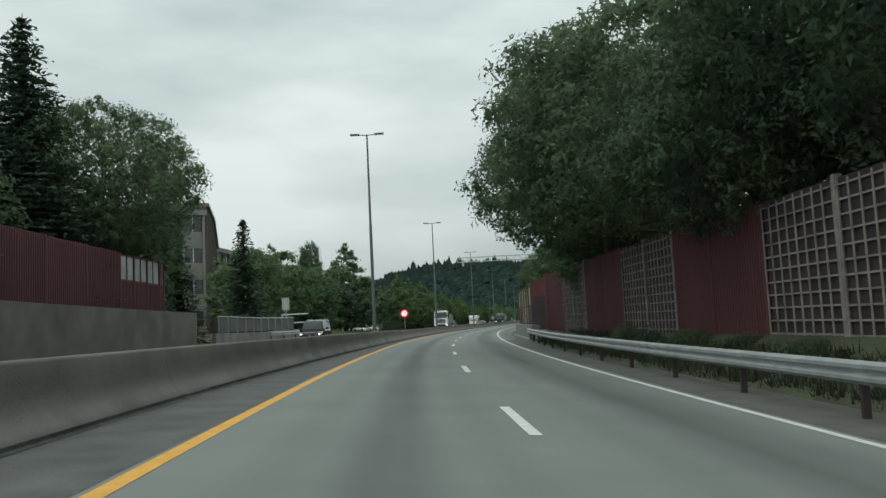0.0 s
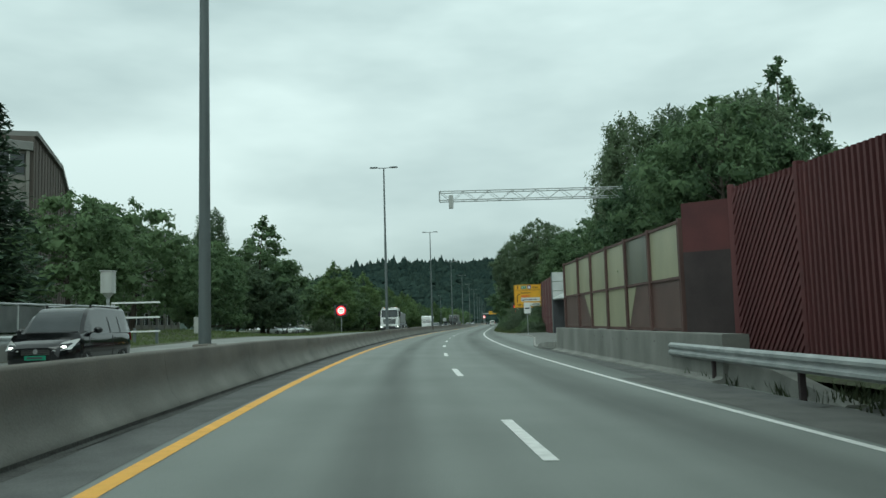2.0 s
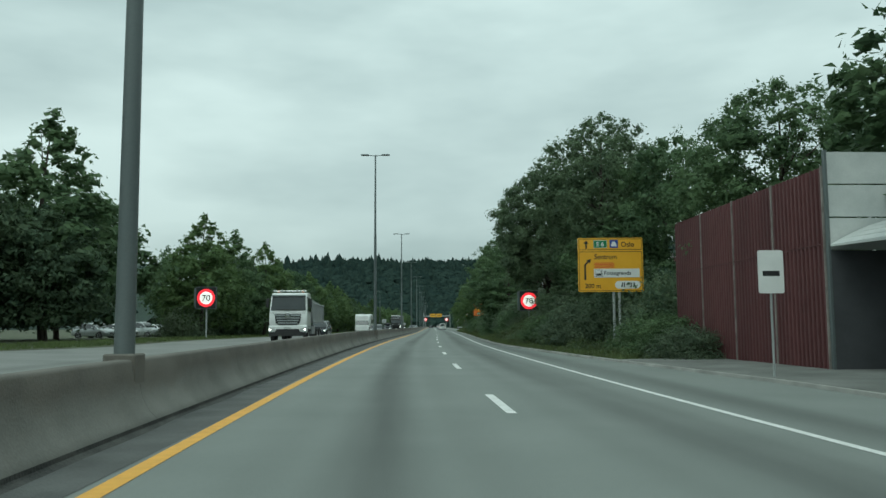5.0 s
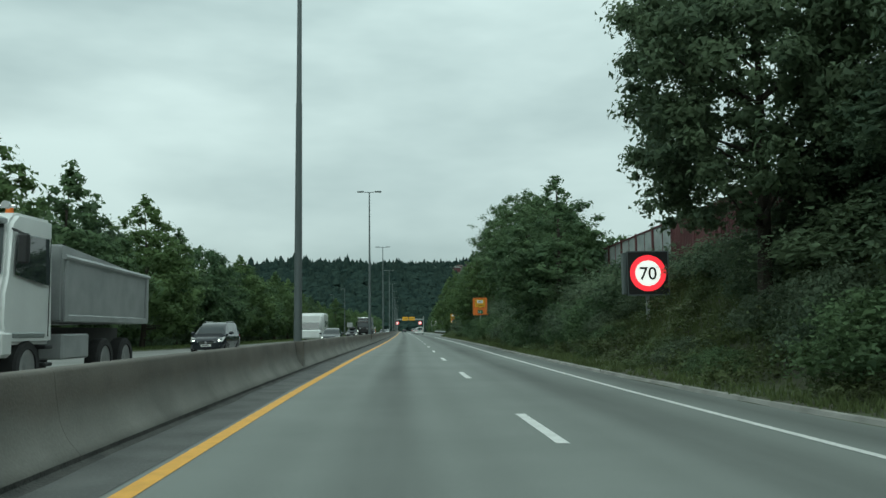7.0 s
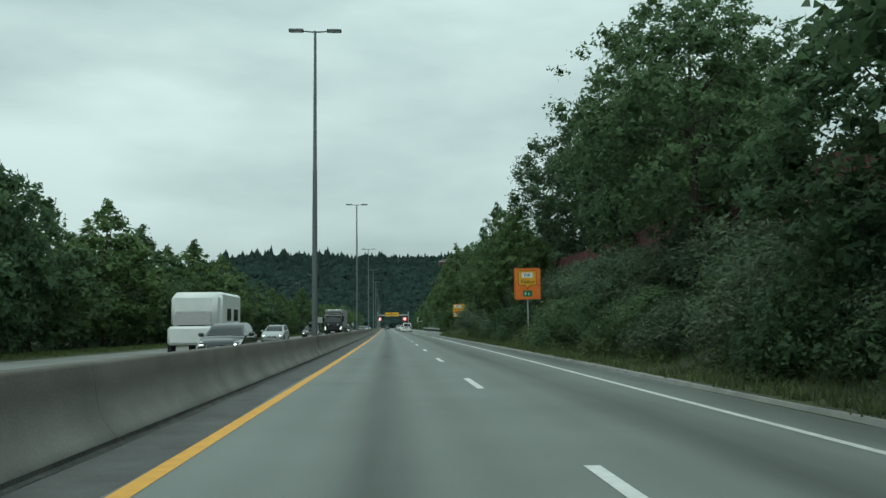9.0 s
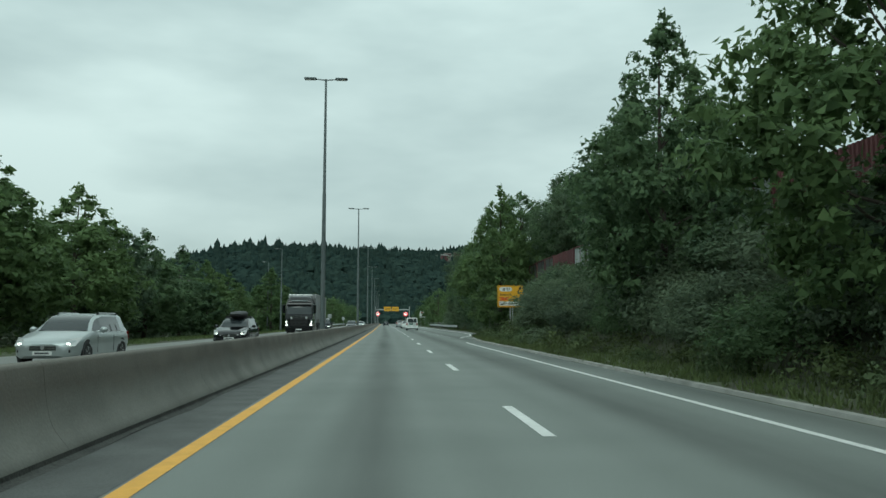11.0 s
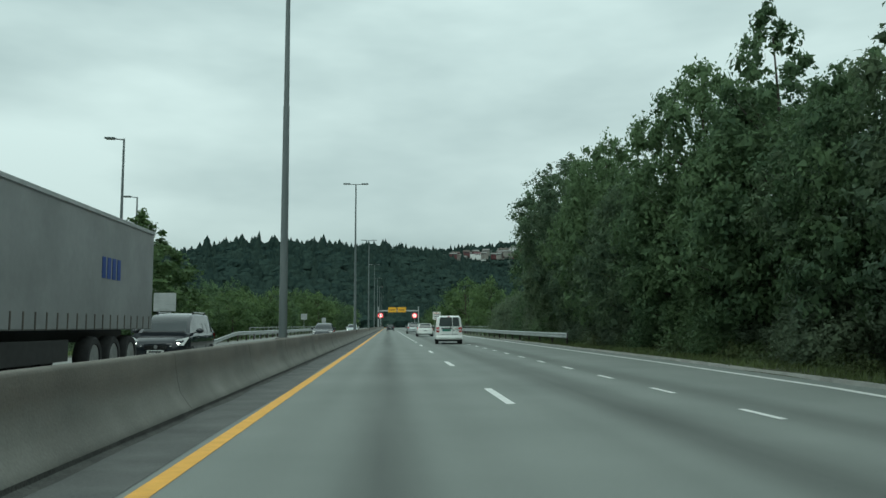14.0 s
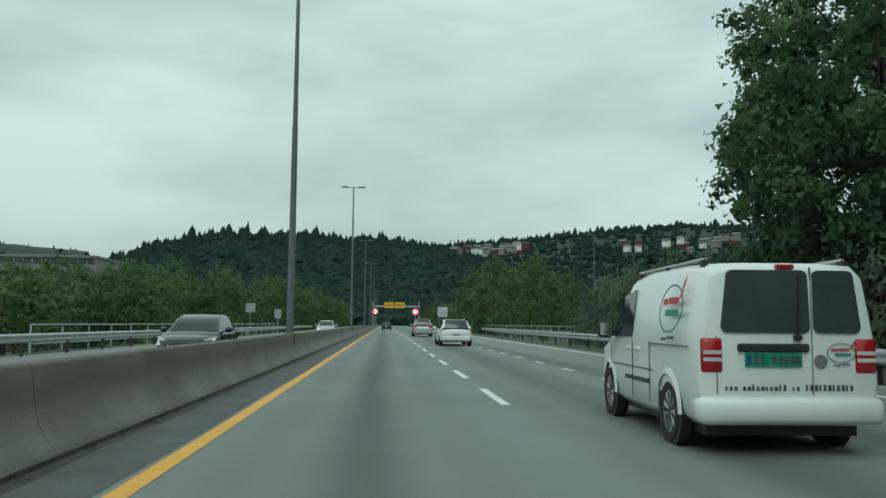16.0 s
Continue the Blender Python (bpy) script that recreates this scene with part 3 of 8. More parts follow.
def limbs_mesh(name, h, r0, cs, rng, material, count=14, bole=0.85):
    bm = bmesh.new()
    p, sway = Vector((0, 0, -0.3)), rng.uniform(-0.25, 0.25, 2)
    levels = 6
    stem = [Vector((sway[0] * math.sin(3 * i / levels), sway[1] * math.sin(2.3 * i / levels), -0.3 + (h * bole + 0.3) * i / levels)) for i in range(levels + 1)]
    for i in range(levels):
        add_tube(bm, stem[i], stem[i + 1], r0 * (1 - 0.9 * i / levels), r0 * (1 - 0.9 * (i + 1) / levels), 7, False)
    for i in rng.choice(len(cs), min(count, len(cs)), replace=False):
        c = Vector(cs[i])
        z = max(h * 0.08, min(c.z * 0.75, h * bole * 0.95))
        k = (z + 0.3) / (h * bole + 0.3) * levels
        a = stem[int(k)].lerp(stem[min(levels, int(k) + 1)], k - int(k))
        mid = a.lerp(c, 0.5) + Vector((0, 0, -0.06 * (c - a).length))
        rr = r0 * 0.4 * (1 - 0.75 * z / h)
        add_tube(bm, a, mid, rr, rr * 0.6, 5, False)
        add_tube(bm, mid, c, rr * 0.6, rr * 0.18, 5, False)
    me = bpy.data.meshes.new(name)
    bm.to_mesh(me)
    bm.free()
    me.materials.append(material)
    return me


def tree_model(seed, kind, h, r, clumps, leaves, leaf, leaf_mat, bark, trunk=0.16):
    rng = np.random.default_rng(seed)
    cs, grow, pts, out, core = crown_points(kind, h, r, clumps, leaves, rng)
    sizes = leaf * rng.uniform(0.6, 1.35, leaves) * grow
    crown = leaf_mesh("crown", pts, out, sizes, rng, leaf_mat, {"birch": 2.6, "spread": 1.9}.get(kind, 1.35), core)
    stem = limbs_mesh("trunk", h, trunk, cs, rng, bark, 16 if kind != "bush" else 8, 0.88 if kind != "bush" else 0.5)
    return stem, crown, h


def spruce_model(seed, h, r, tiers, per, leaf_mat):
    """A spruce: whorls of drooping boughs, each a fan of needle sprays."""
    rng = np.random.default_rng(seed)
    pts, nor, size = [], [], []
    for i in range(tiers):
        u = (i + 0.3) / tiers
        z, rr = h * (0.06 + 0.93 * u), r * (1 - u) ** 0.7 + 0.12
        for j in range(max(5, int(per * (1 - 0.6 * u)))):
            th = rng.uniform(0, 2 * math.pi)
            reach = rr * rng.uniform(0.7, 1.1)
            for k in range(max(3, int(reach / 0.16))):
                q = reach * (k + rng.uniform(0, 1)) / max(3, int(reach / 0.16))
                th2 = th + rng.normal() * 0.12
                pts.append((q * math.cos(th2), q * math.sin(th2), z - 0.32 * q + 0.10 * q * q / max(rr, 0.3) + rng.normal() * 0.06))
                nor.append((rng.normal() * 0.4, rng.normal() * 0.4, 1))
                size.append(0.2 * rng.uniform(0.7, 1.4))
    crown = leaf_mesh("crown", np.array(pts), np.array(nor, float), np.array(size), rng, leaf_mat, 1.9)
    bm = tube_bm((0, 0, -0.3), (0, 0, h), 0.16, 0.02, 7)
    me = bpy.data.meshes.new("trunk")
    bm.to_mesh(me)
    bm.free()
    me.materials.append(M_BARK)
    return me, crown, h


MODEL = {
    "broad": [tree_model(11 + i, "broad", 10, 4.0, 420, 20000, 0.135, (M_LEAF, M_LEAF, M_LEAF2)[i], M_BARK, 0.2) for i in range(3)],
    "tall": [tree_model(31 + i, "tall", 11, 3.4, 400, 19000, 0.138, (M_LEAF3, M_LEAF, M_LEAF)[i], M_BARK, 0.17) for i in range(3)],
    "great": [tree_model(21 + i, "high", 14, 5.0, 620, 32000, 0.150, (M_LEAF, M_LEAF2)[i], M_BARK, 0.26) for i in range(2)],
    "high": [tree_model(25, "high", 12, 3.6, 560, 52000, 0.122, M_LEAF2, M_BARK, 0.22)],
    "weed": [tree_model(181 + i, "bush", 0.9, 0.8, 34, 900, 0.066, (M_WEED, M_BLADE)[i], M_BARK, 0.012) for i in range(2)],
    "birch": [tree_model(51 + i, "birch", 13, 3.3, 170, 26000, 0.085, M_LEAF2, M_BIRCH, 0.15) for i in range(2)],
    "spread": [tree_model(71 + i, "spread", 14, 7.2, 1300, 62000, 0.112, M_LEAF2, M_BARK, 0.3) for i in range(2)],
    "bush": [tree_model(91 + i, "bush", 3.0, 2.2, 190, 9600, 0.094, (M_SHRUB, M_LEAF, M_SHRUB)[i], M_BARK, 0.05) for i in range(3)],
    "spruce": [spruce_model(111 + i, 11, 2.2, 42, 26, M_NEEDLE) for i in range(2)],
    "big_spruce": [spruce_model(115, 18, 4.8, 46, 46, M_NEEDLE)],
    "far": [tree_model(131 + i, "broad", 9, 3.8, 110, 4200, 0.2, (M_LEAF, M_LEAF3)[i], M_BARK, 0.2) for i in range(2)],
    "broad_light": [tree_model(151 + i, "broad", 10, 4.0, 260, 9500, 0.205, (M_LEAF, M_LEAF2)[i], M_BARK, 0.2) for i in range(2)],
    "tall_light": [tree_model(161 + i, "tall", 11, 3.4, 260, 10500, 0.195, (M_LEAF3, M_LEAF)[i], M_BARK, 0.17) for i in range(2)],
    "bush_light": [tree_model(171 + i, "bush", 3.0, 2.2, 110, 4000, 0.12, (M_SHRUB, M_LEAF2)[i], M_BARK, 0.05) for i in range(2)],
}
LABEL = {
    "high": ("broadleaf tree with a bare lower trunk", "tree"), "great": ("large broadleaf tree in full leaf above the slope", "tree"), "weed": ("low leafy weed on the rough verge", "weed"),
    "broad": ("round-crowned broadleaf tree in full leaf", "tree"), "tall": ("upright broadleaf tree with a pointed dense crown", "tree"),
    "birch": ("airy birch with hanging twigs and pale trunk", "tree"), "spread": ("large dark broadleaf tree overhanging the wall", "tree"),
    "bush": ("dense green shrub on the roadside slope", "bush"), "spruce": ("dark slender spruce with drooping boughs", "tree"), "big_spruce": ("tall broad spruce with tiered drooping boughs", "tree"),
    "far": ("broadleaf tree in a distant row", "tree"),
}
PICK = random.Random(5)
WALL_FOOT = bend((-60, 10.3), (21, 9.45), (51, 8.35), (56.4, 7.9))


RADIUS = {"great": 5.0, "high": 3.6, "weed": 0.8, "broad": 4.0, "tall": 3.4, "birch": 3.3, "spread": 7.2, "bush": 2.2, "spruce": 2.2, "big_spruce": 4.8, "far": 3.8}


def plant(kind, s, lat, top=None, r=None, which=None):
    """A tree at s, lat whose top stands top metres over the road and whose crown has about the radius r."""
    if kind == "broad" and 0 < lat < 16.2 and (r or 0) >= 3.9:
        kind = "great"
    light = kind + "_light" if (lat < -17 or lat > 16.2 or r is not None and r < 0.9 or (kind == "bush" and lat > KERB(s) + 4.2)) else kind
    models = MODEL.get(light, MODEL[kind])
    stem, crown, h = models[PICK.randrange(len(models)) if which is None else which]
    p = spot(s, lat, 0)
    zz = ground_height(s, lat) - 0.05
    kx = (r or RADIUS[kind]) / RADIUS[kind] * (1.24 if kind == "tall" and lat < -17 else 1.12 if kind in ("tall", "broad", "far") else 1.06)
    kz = (top - zz) / h if top else kx * PICK.uniform(0.85, 1.1)
    m = Matrix.LocRotScale(Vector((p.x, p.y, p.z + zz)), Euler((0, 0, PICK.uniform(0, 6.28))), (kx, kx, kz))
    label, cat = LABEL[kind]
    ob = thing({"bush": "bush", "weed": "weed", "spruce": "spruce_tree", "big_spruce": "spruce_tree", "birch": "birch_tree"}.get(kind, "broadleaf_tree"), label, cat, {"bush": "slope shrubs", "weed": "verge weeds"}.get(kind, "roadside trees"), m=m)
    link("trunk", stem, ob)
    link("crown", crown, ob)
    return ob


# trees on the right: kind, s, lat, height of the top, crown radius
RIGHT_TREES = (
    ("spread", 33, 11.0, 15.5, 7.9), ("spread", 18, 13.5, 15.5, 7.0), ("broad", 46, 11.2, 9.6, 4.0), ("broad", 50, 13, 8.6, 3.2), ("spread", 42, 9.6, 16.2, 6.6), ("spread", 24, 11.2, 12, 5.4), ("broad", 2, 15, 14, 6.4),
    ("birch", 66, 12.4, 10.0, 2.9), ("broad", 63.5, 10.3, 8.6, 2.8), ("tall", 75, 17.6, 13.6, 2.6), ("broad", 70.5, 10.6, 8.2, 2.7), ("broad", 70, 13.6, 8.0, 2.8), ("birch", 74, 15, 12.0, 3.3), ("birch", 103, 16.5, 18.8, 3.7), ("birch", 104.5, 20.4, 19.6, 3.9), ("broad", 105, 16.0, 11.2, 2.9), ("broad", 90, 17, 11, 4.2),
    ("broad", 82, 16.5, 12, 4), ("broad", 116, 17.5, 12, 4.5), ("broad", 126, 15.5, 11.5, 4.2), ("broad", 139, 15.4, 12.6, 3.5), ("broad", 143.5, 12.1, 14.8, 4.0),
    ("broad", 140, 11.8, 7.4, 2.6), ("broad", 144, 12.0, 7.8, 2.7), ("broad", 148, 12.2, 7.6, 2.7), ("broad", 152, 12.4, 7.2, 2.5), ("broad", 150, 13.9, 15, 4.2), ("high", 153.8, 9.9, 13.4, 3.6),
    ("tall", 180.5, 9.3, 10.6, 3.9), ("broad", 187, 9.6, 7.6, 2.8), ("broad", 200, 10.4, 13, 4.0), ("birch", 206, 14.5, 13, 3.6), ("tall", 213, 13.5, 14, 3.6),
    ("tall", 229.4, 8.7, 10.6, 2.8), ("broad", 230, 15.0, 17, 5.2), ("broad", 222, 16.0, 16, 5.0), ("tall", 243, 9.4, 12, 3.0), 
    ("broad", 279, 15.6, 13.2, 3.8), ("broad", 262, 15.5, 14, 4.6), ("broad", 251, 16, 9, 3.6), ("broad", 252, 10.8, 8.4, 2.2), ("broad", 247, 11.2, 7.6, 2.3), ("birch", 284, 15.5, 14.5, 4.2), ("broad", 276, 16, 13, 4.4), ("tall", 280, 8.9, 12.2, 3.2),
    ("broad", 291, 12.4, 13.5, 3.6), ("broad", 300, 12.9, 9.6, 2.8), ("broad", 304, 12.4, 8.4, 2.4), ("tall", 310, 12.6, 12.4, 2.9), ("broad", 317, 13.0, 12.4, 3.2), ("broad", 329, 12.2, 12.2, 2.8),
    ("broad", 335, 14, 10.8, 3.2), ("broad", 341, 12.9, 13.6, 3.9), ("broad", 354.5, 15.6, 15.2, 5.0), ("broad", 360, 18.5, 14, 4.6), ("tall", 351.5, 17.2, 12.5, 3.4),
)
for kind, s, lat, top, r in RIGHT_TREES:
    plant(kind, s, lat, top, r)
for i in range(84):
    s = 122 + i * 2.65
    clear = 3.3 if 150 < s < 167.5 else 3.0 if 212 < s < 225 else 2.4 if 271 < s < 284 else 0.0
    r = 1.35 + (i * 53 % 10) * 0.08
    lat = max(KERB(s), 5.8) + (3.2 if 238 < s < 275 else 2.6) + clear + (i * 37 % 11) * 0.1
    if s < 134:
        lat = max(lat, 0.566 * (s - 112.5) + 1.9)
    elif 257 < s < 274:
        lat = max(lat, 0.46 * (s - 250) + 2.9)
    plant("bush", s, lat, ground_height(s, lat) + lift(s, lat) + 1.5 + (i * 29 % 7) * 0.14, r)
for i in range(56):
    s = 128 + i * 3.6
    if 153 < s < 160:
        continue
    lat = KERB(s) + 4.6 + (i * 37 % 7) * 0.14 + (1.2 if 271 < s < 282 else 2.4 if 160 < s < 167 else 2.7 if 215 < s < 226 else 0)
    if s < 134:
        lat = max(lat, 0.566 * (s - 112.5) + 2.8)
    plant("bush", s, lat, 3.7 + (i * 31 % 9) * 0.12, 1.9 + (i * 53 % 10) * 0.07)
for i in range(18):
    s = 180 + i * 5.3
    plant("bush", s, 11.0 + (i % 3) * 0.2, 4.6 + (i * 31 % 5) * 0.15, 2.0)
for i in range(10):
    s = -2 + i * 3.9
    plant("bush", s, WALL_FOOT(s) - 0.6 - (i * 7 % 3) * 0.12, 0.9 + (i * 31 % 5) * 0.07, 0.5 + (i * 13 % 4) * 0.07)
for s, lat, r in ((151, 10.0, 1.1), (154, 10.8, 1.15), (156.8, 11.2, 1.1), (159.6, 11.6, 1.1), (162.3, 11.9, 1.0), (165.3, 10.2, 1.15), (167.6, 9.3, 1.2), (149, 9.6, 1.0), (152.4, 9.6, 1.1), (155, 10.4, 1.1), (225.4, 11.3, 1.1), (227, 9.9, 1.3), (218, 11.3, 1.2), (229.6, 9.5, 1.3), (225.5, 11.6, 1.4)):
    plant("bush", s, lat, ground_height(s, lat) + lift(s, lat) + 1.15, r)
for s, lat in ((155, 8.3), (152, 8.0), (165.5, 8.8), (262, 8.3), (264.5, 9.1), (267, 10.0), (269.5, 11.1), (259, 7.9), (256, 8.0), (261, 9.6), (265.5, 10.6)):
    plant("bush", s, lat, ground_height(s, lat) + lift(s, lat) + 0.85, 0.95)
for i in range(12):
    plant("bush", 346 + i * 3.1, 13.2 + (i * 7 % 4) * 0.6, 4.0 + (i * 5 % 3) * 0.4, 2.1)
for i in range(95):
    s = 124 + i * 2.3 + (i * 7 % 5) * 0.2
    lat = KERB(s) + 1.15 + (i * 37 % 11) * 0.13
    plant("weed", s, lat, ground_height(s, lat) + lift(s, lat) + 0.42 + (i * 29 % 7) * 0.07, 0.5 + (i * 53 % 10) * 0.035)
for i in range(64):
    s, u = ((150 + (i * 0.56)) if i < 32 else (212 + (i - 32) * 0.42)), (i * 37 % 32) / 32
    lat = KERB(s) + 2.3 + 3.6 * u
    plant("weed", s, lat, ground_height(s, lat) + lift(s, lat) + 0.5 + (i * 29 % 7) * 0.07, 0.62 + (i * 53 % 10) * 0.04)
for i in range(30):
    s, u = 262 + i * 0.75, (i * 37 % 30) / 30
    lat = KERB(s) + 2.4 + 3.4 * u
    plant("weed", s, lat, ground_height(s, lat) + lift(s, lat) + 0.55 + (i * 29 % 7) * 0.08, 0.66 + (i * 53 % 10) * 0.04)
for i in range(8):
    plant("broad", 299 + i * 6.1, 12.2 + (i * 7 % 4) * 0.3, 7.4 + (i * 31 % 7) * 0.3, 2.7)
# trees on the left
LEFT_TREES = (
    ("big_spruce", 42.7, -21.2, 18.8, 4.8), ("spread", 47.4, -19.2, 15.9, 5.9), ("broad", 35, -21.5, 10.5, 3.6), ("broad", 27, -18.5, 8.5, 3.5), ("broad", 52, -20, 10, 3.2),
    ("spruce", 73.5, -18.2, 11.5, 2.5), ("spruce", 66, -21.5, 10, 2.6), ("broad", 95, -25, 11, 4.2), ("broad", 110, -27, 12.8, 5.0), ("birch", 140, -30, 17.6, 3.8), ("broad", 147, -29, 11, 4),
    ("broad", 125, -25, 10, 4), ("broad", 133, -28, 12, 4.6), ("broad", 150, -25.5, 9.5, 4), ("tall", 154.5, -27.5, 17.6, 6.0), ("broad", 162, -30, 13, 4.5),
    ("tall", 171.2, -20.5, 11.9, 3.7), ("tall", 182.7, -20.5, 11.8, 3.6), ("broad", 188, -22, 9.5, 3.4), ("tall", 194.2, -19.6, 11.6, 3.7), ("tall", 206.5, -20.5, 10.7, 3.6), ("broad", 213, -20, 9.8, 3.4),
    ("tall", 221, -20.5, 9.8, 3.4), ("tall", 231.8, -20, 10.5, 3.6), ("tall", 240, -20, 9.8, 3.4), ("tall", 249.5, -20.5, 9.0, 3.3), ("tall", 256.2, -19.6, 10.2, 3.5), ("tall", 268.5, -19.4, 9.9, 3.5),
    ("broad", 275, -20, 8.4, 3.0), ("tall", 281.5, -19, 8.6, 3.1), ("tall", 289.5, -18.2, 8.0, 2.9), ("tall", 296, -17.4, 7.2, 2.6), ("tall", 303.5, -16.8, 6.8, 2.5), ("tall", 311, -20.2, 7.0, 2.7), ("tall", 342.8, -17.6, 9.5, 3.8),
)
for kind, s, lat, top, r in LEFT_TREES:
    plant(kind, s, lat, top, r)
for i in range(13):
    plant("far", 176.5 + i * 9.7, -24.4 - (i * 7 % 3) * 0.6, 9.9 - i * 0.2 + (i * 5 % 3) * 0.3, 3.7)
for i in range(26):
    plant("bush", 168 + i * 7, -21.5 - (i * 13 % 5) * 0.5, None, 2.0 + (i % 4) * 0.15)
for i in range(32):
    plant("far", 345 + (i * 29 % 130), -20 - (i * 13 % 34) - max(0, 400 - 345 - (i * 29 % 130)) * 0.12, 0.2 + (i * 29 % 130) * 0.078 + (i * 7 % 5) * 0.6, 2.9 + (i * 11 % 7) * 0.26)
for i in range(16):
    plant("far", 470 + i * 14, -16 - (i * 13 % 9), 9 + (i * 7 % 3), 4.4)
for s, lat, top, r in ((440, 14.8, 10.6, 3.9), (425, 17.8, 9.9, 2.9), (431, 23.0, 8.3, 1.6), (462, 17.5, 9.2, 3.4), (418, 26.5, 7.2, 2.6)):
    plant("far", s, lat, top, r, 1)
for s, lat, top in ((404, 24.5, 8.0), (398, 22.5, 7.4), (386, 21.5, 6.4), (410, 28, 8.8), (376, 20.5, 5.4)):
    plant("spruce", s, lat, top, 2.3)
for i in range(22):
    plant("far", 500 + i * 11, 19 + (i * 17 % 26), 8 + (i * 7 % 4), 4.2)


# ---- the wooded ridge ----
def ridge(name, az, dist, top, depth, count, seed, tree_h, label, material):
    """A long hill: az degrees clockwise from +y, dist metres from (32, 328), top metres; with conifers on it."""
    rng = np.random.default_rng(seed)
    verts, faces = [], []
    a0, a1 = az[0], az[-1]
    n, rows = 90, ((-1.0, 0.0), (-0.7, 0.22), (-0.4, 0.62), (-0.15, 0.92), (0.0, 1.0), (0.5, 0.9), (1.2, 0.2))

    def place(a, q):
        d = float(np.interp(a, az, dist))
        d = d + q * depth
        prof = float(np.interp(q, [r[0] for r in rows], [r[1] for r in rows]))
        z = -3 + prof * (float(np.interp(a, az, top)) + 3 - tree_h * 1.05) + 3.0 * noise.noise((a * 0.9, q * 3, seed)) * prof
        return 32 + d * math.sin(radians(a)), 328 + d * math.cos(radians(a)), z

    for i in range(n + 1):
        a = a0 + (a1 - a0) * i / n
        for q, _ in rows:
            verts.append(place(a, q))
    k = len(rows)
    for i in range(n):
        for j in range(k - 1):
            p = i * k + j
            faces.append((p, p + 1, p + k + 1, p + k))
    tagged(link(name, mesh_of(name, verts, faces, material, True)), label, "hill", kind="structure")
    vs, fs = [], []
    for _ in range(count):
        a = rng.uniform(a0, a1)
        q = rng.uniform(-0.95, 0.12)
        x, y, z = place(a, q)
        broad = rng.uniform() < (0.45 if q > -0.25 else 0.7)
        h = tree_h * (rng.uniform(0.45, 0.8) if broad else rng.uniform(0.5, 1.3) * (0.85 + 0.8 * max(0.0, noise.noise((a * 1.7, seed, 0.0))) + 0.35 * max(0.0, noise.noise((a * 9.0, seed, 4.0)))))
        r = h * (rng.uniform(0.5, 0.75) if broad else rng.uniform(0.24, 0.36))
        t0 = rng.uniform(0, 6.28)
        b = len(vs)
        sides = 6
        levels = ((0.0, 0.7), (0.3, 1.0), (0.65, 0.88), (0.88, 0.5), (1.0, 0.0)) if broad else ((0.0, 1.0), (0.35, 0.8), (0.40, 0.62), (0.72, 0.4), (1.0, 0.0))
        for zz, rr in levels:
            for s_ in range(sides):
                th = t0 + 2 * math.pi * s_ / sides
                w = r * rr * rng.uniform(0.7, 1.3)
                vs.append((x + w * math.cos(th), y + w * math.sin(th), z - 1 + h * zz * (1.0 if zz < 1 else rng.uniform(0.95, 1.05))))
        for lv in range(len(levels) - 1):
            for s_ in range(sides):
                p, p2 = b + lv * sides + s_, b + lv * sides + (s_ + 1) % sides
                fs.append((p, p2, p2 + sides, p + sides))
    tagged(link("far_woods", mesh_of("far_woods", vs, fs, M_WOODS)), "dark conifers and leafy trees on the distant hillside", "woods", kind="stuff")


M_WOODS = leafage("far_foliage", (0.018, 0.032, 0.031), (0.036, 0.055, 0.046), 0.0, 0.0)
ridge("wooded_hill", [-16, -12, -10.5, -8.4, -5.9, -3.3, 1.2, 6.7, 9.9, 12.3, 17, 22], [790, 770, 755, 745, 735, 725, 725, 730, 740, 750, 790, 860],
      [26, 47, 62, 72.5, 79, 85.5, 83.5, 82.5, 79.5, 74, 61, 46], 300, 6500, 3, 11, "long dark wooded hill behind the road", M_WOOD)
ridge("wooded_hill", [6, 12, 18, 24, 28, 34, 42], [1150, 1150, 1150, 1150, 1150, 1150, 1150], [116, 121, 131, 142, 147, 140, 121], 420, 3600, 4, 10,
      "far wooded hillside with houses", M_WOOD)
ridge("wooded_hill", [-50, -35, -25, -18, -12], [2600, 2600, 2600, 2600, 2600], [150, 200, 230, 235, 220], 500, 350, 6, 14, "pale low hill on the far horizon", M_WOOD)


# ---- noise walls, rails and walls along the road ----
def chord(sa, la, sb, lb, z=0.0):
    """Pose with y running from one spot to the other, x to the right of that, and the length."""
    a, b = spot(sa, la, z), spot(sb, lb, z)
    d = b - a
    turn = math.atan2(-d.x, d.y)
    return Matrix.Translation((a.x, a.y, min(a.z, b.z))) @ Matrix.Rotation(turn, 4, "Z"), math.hypot(d.x, d.y)


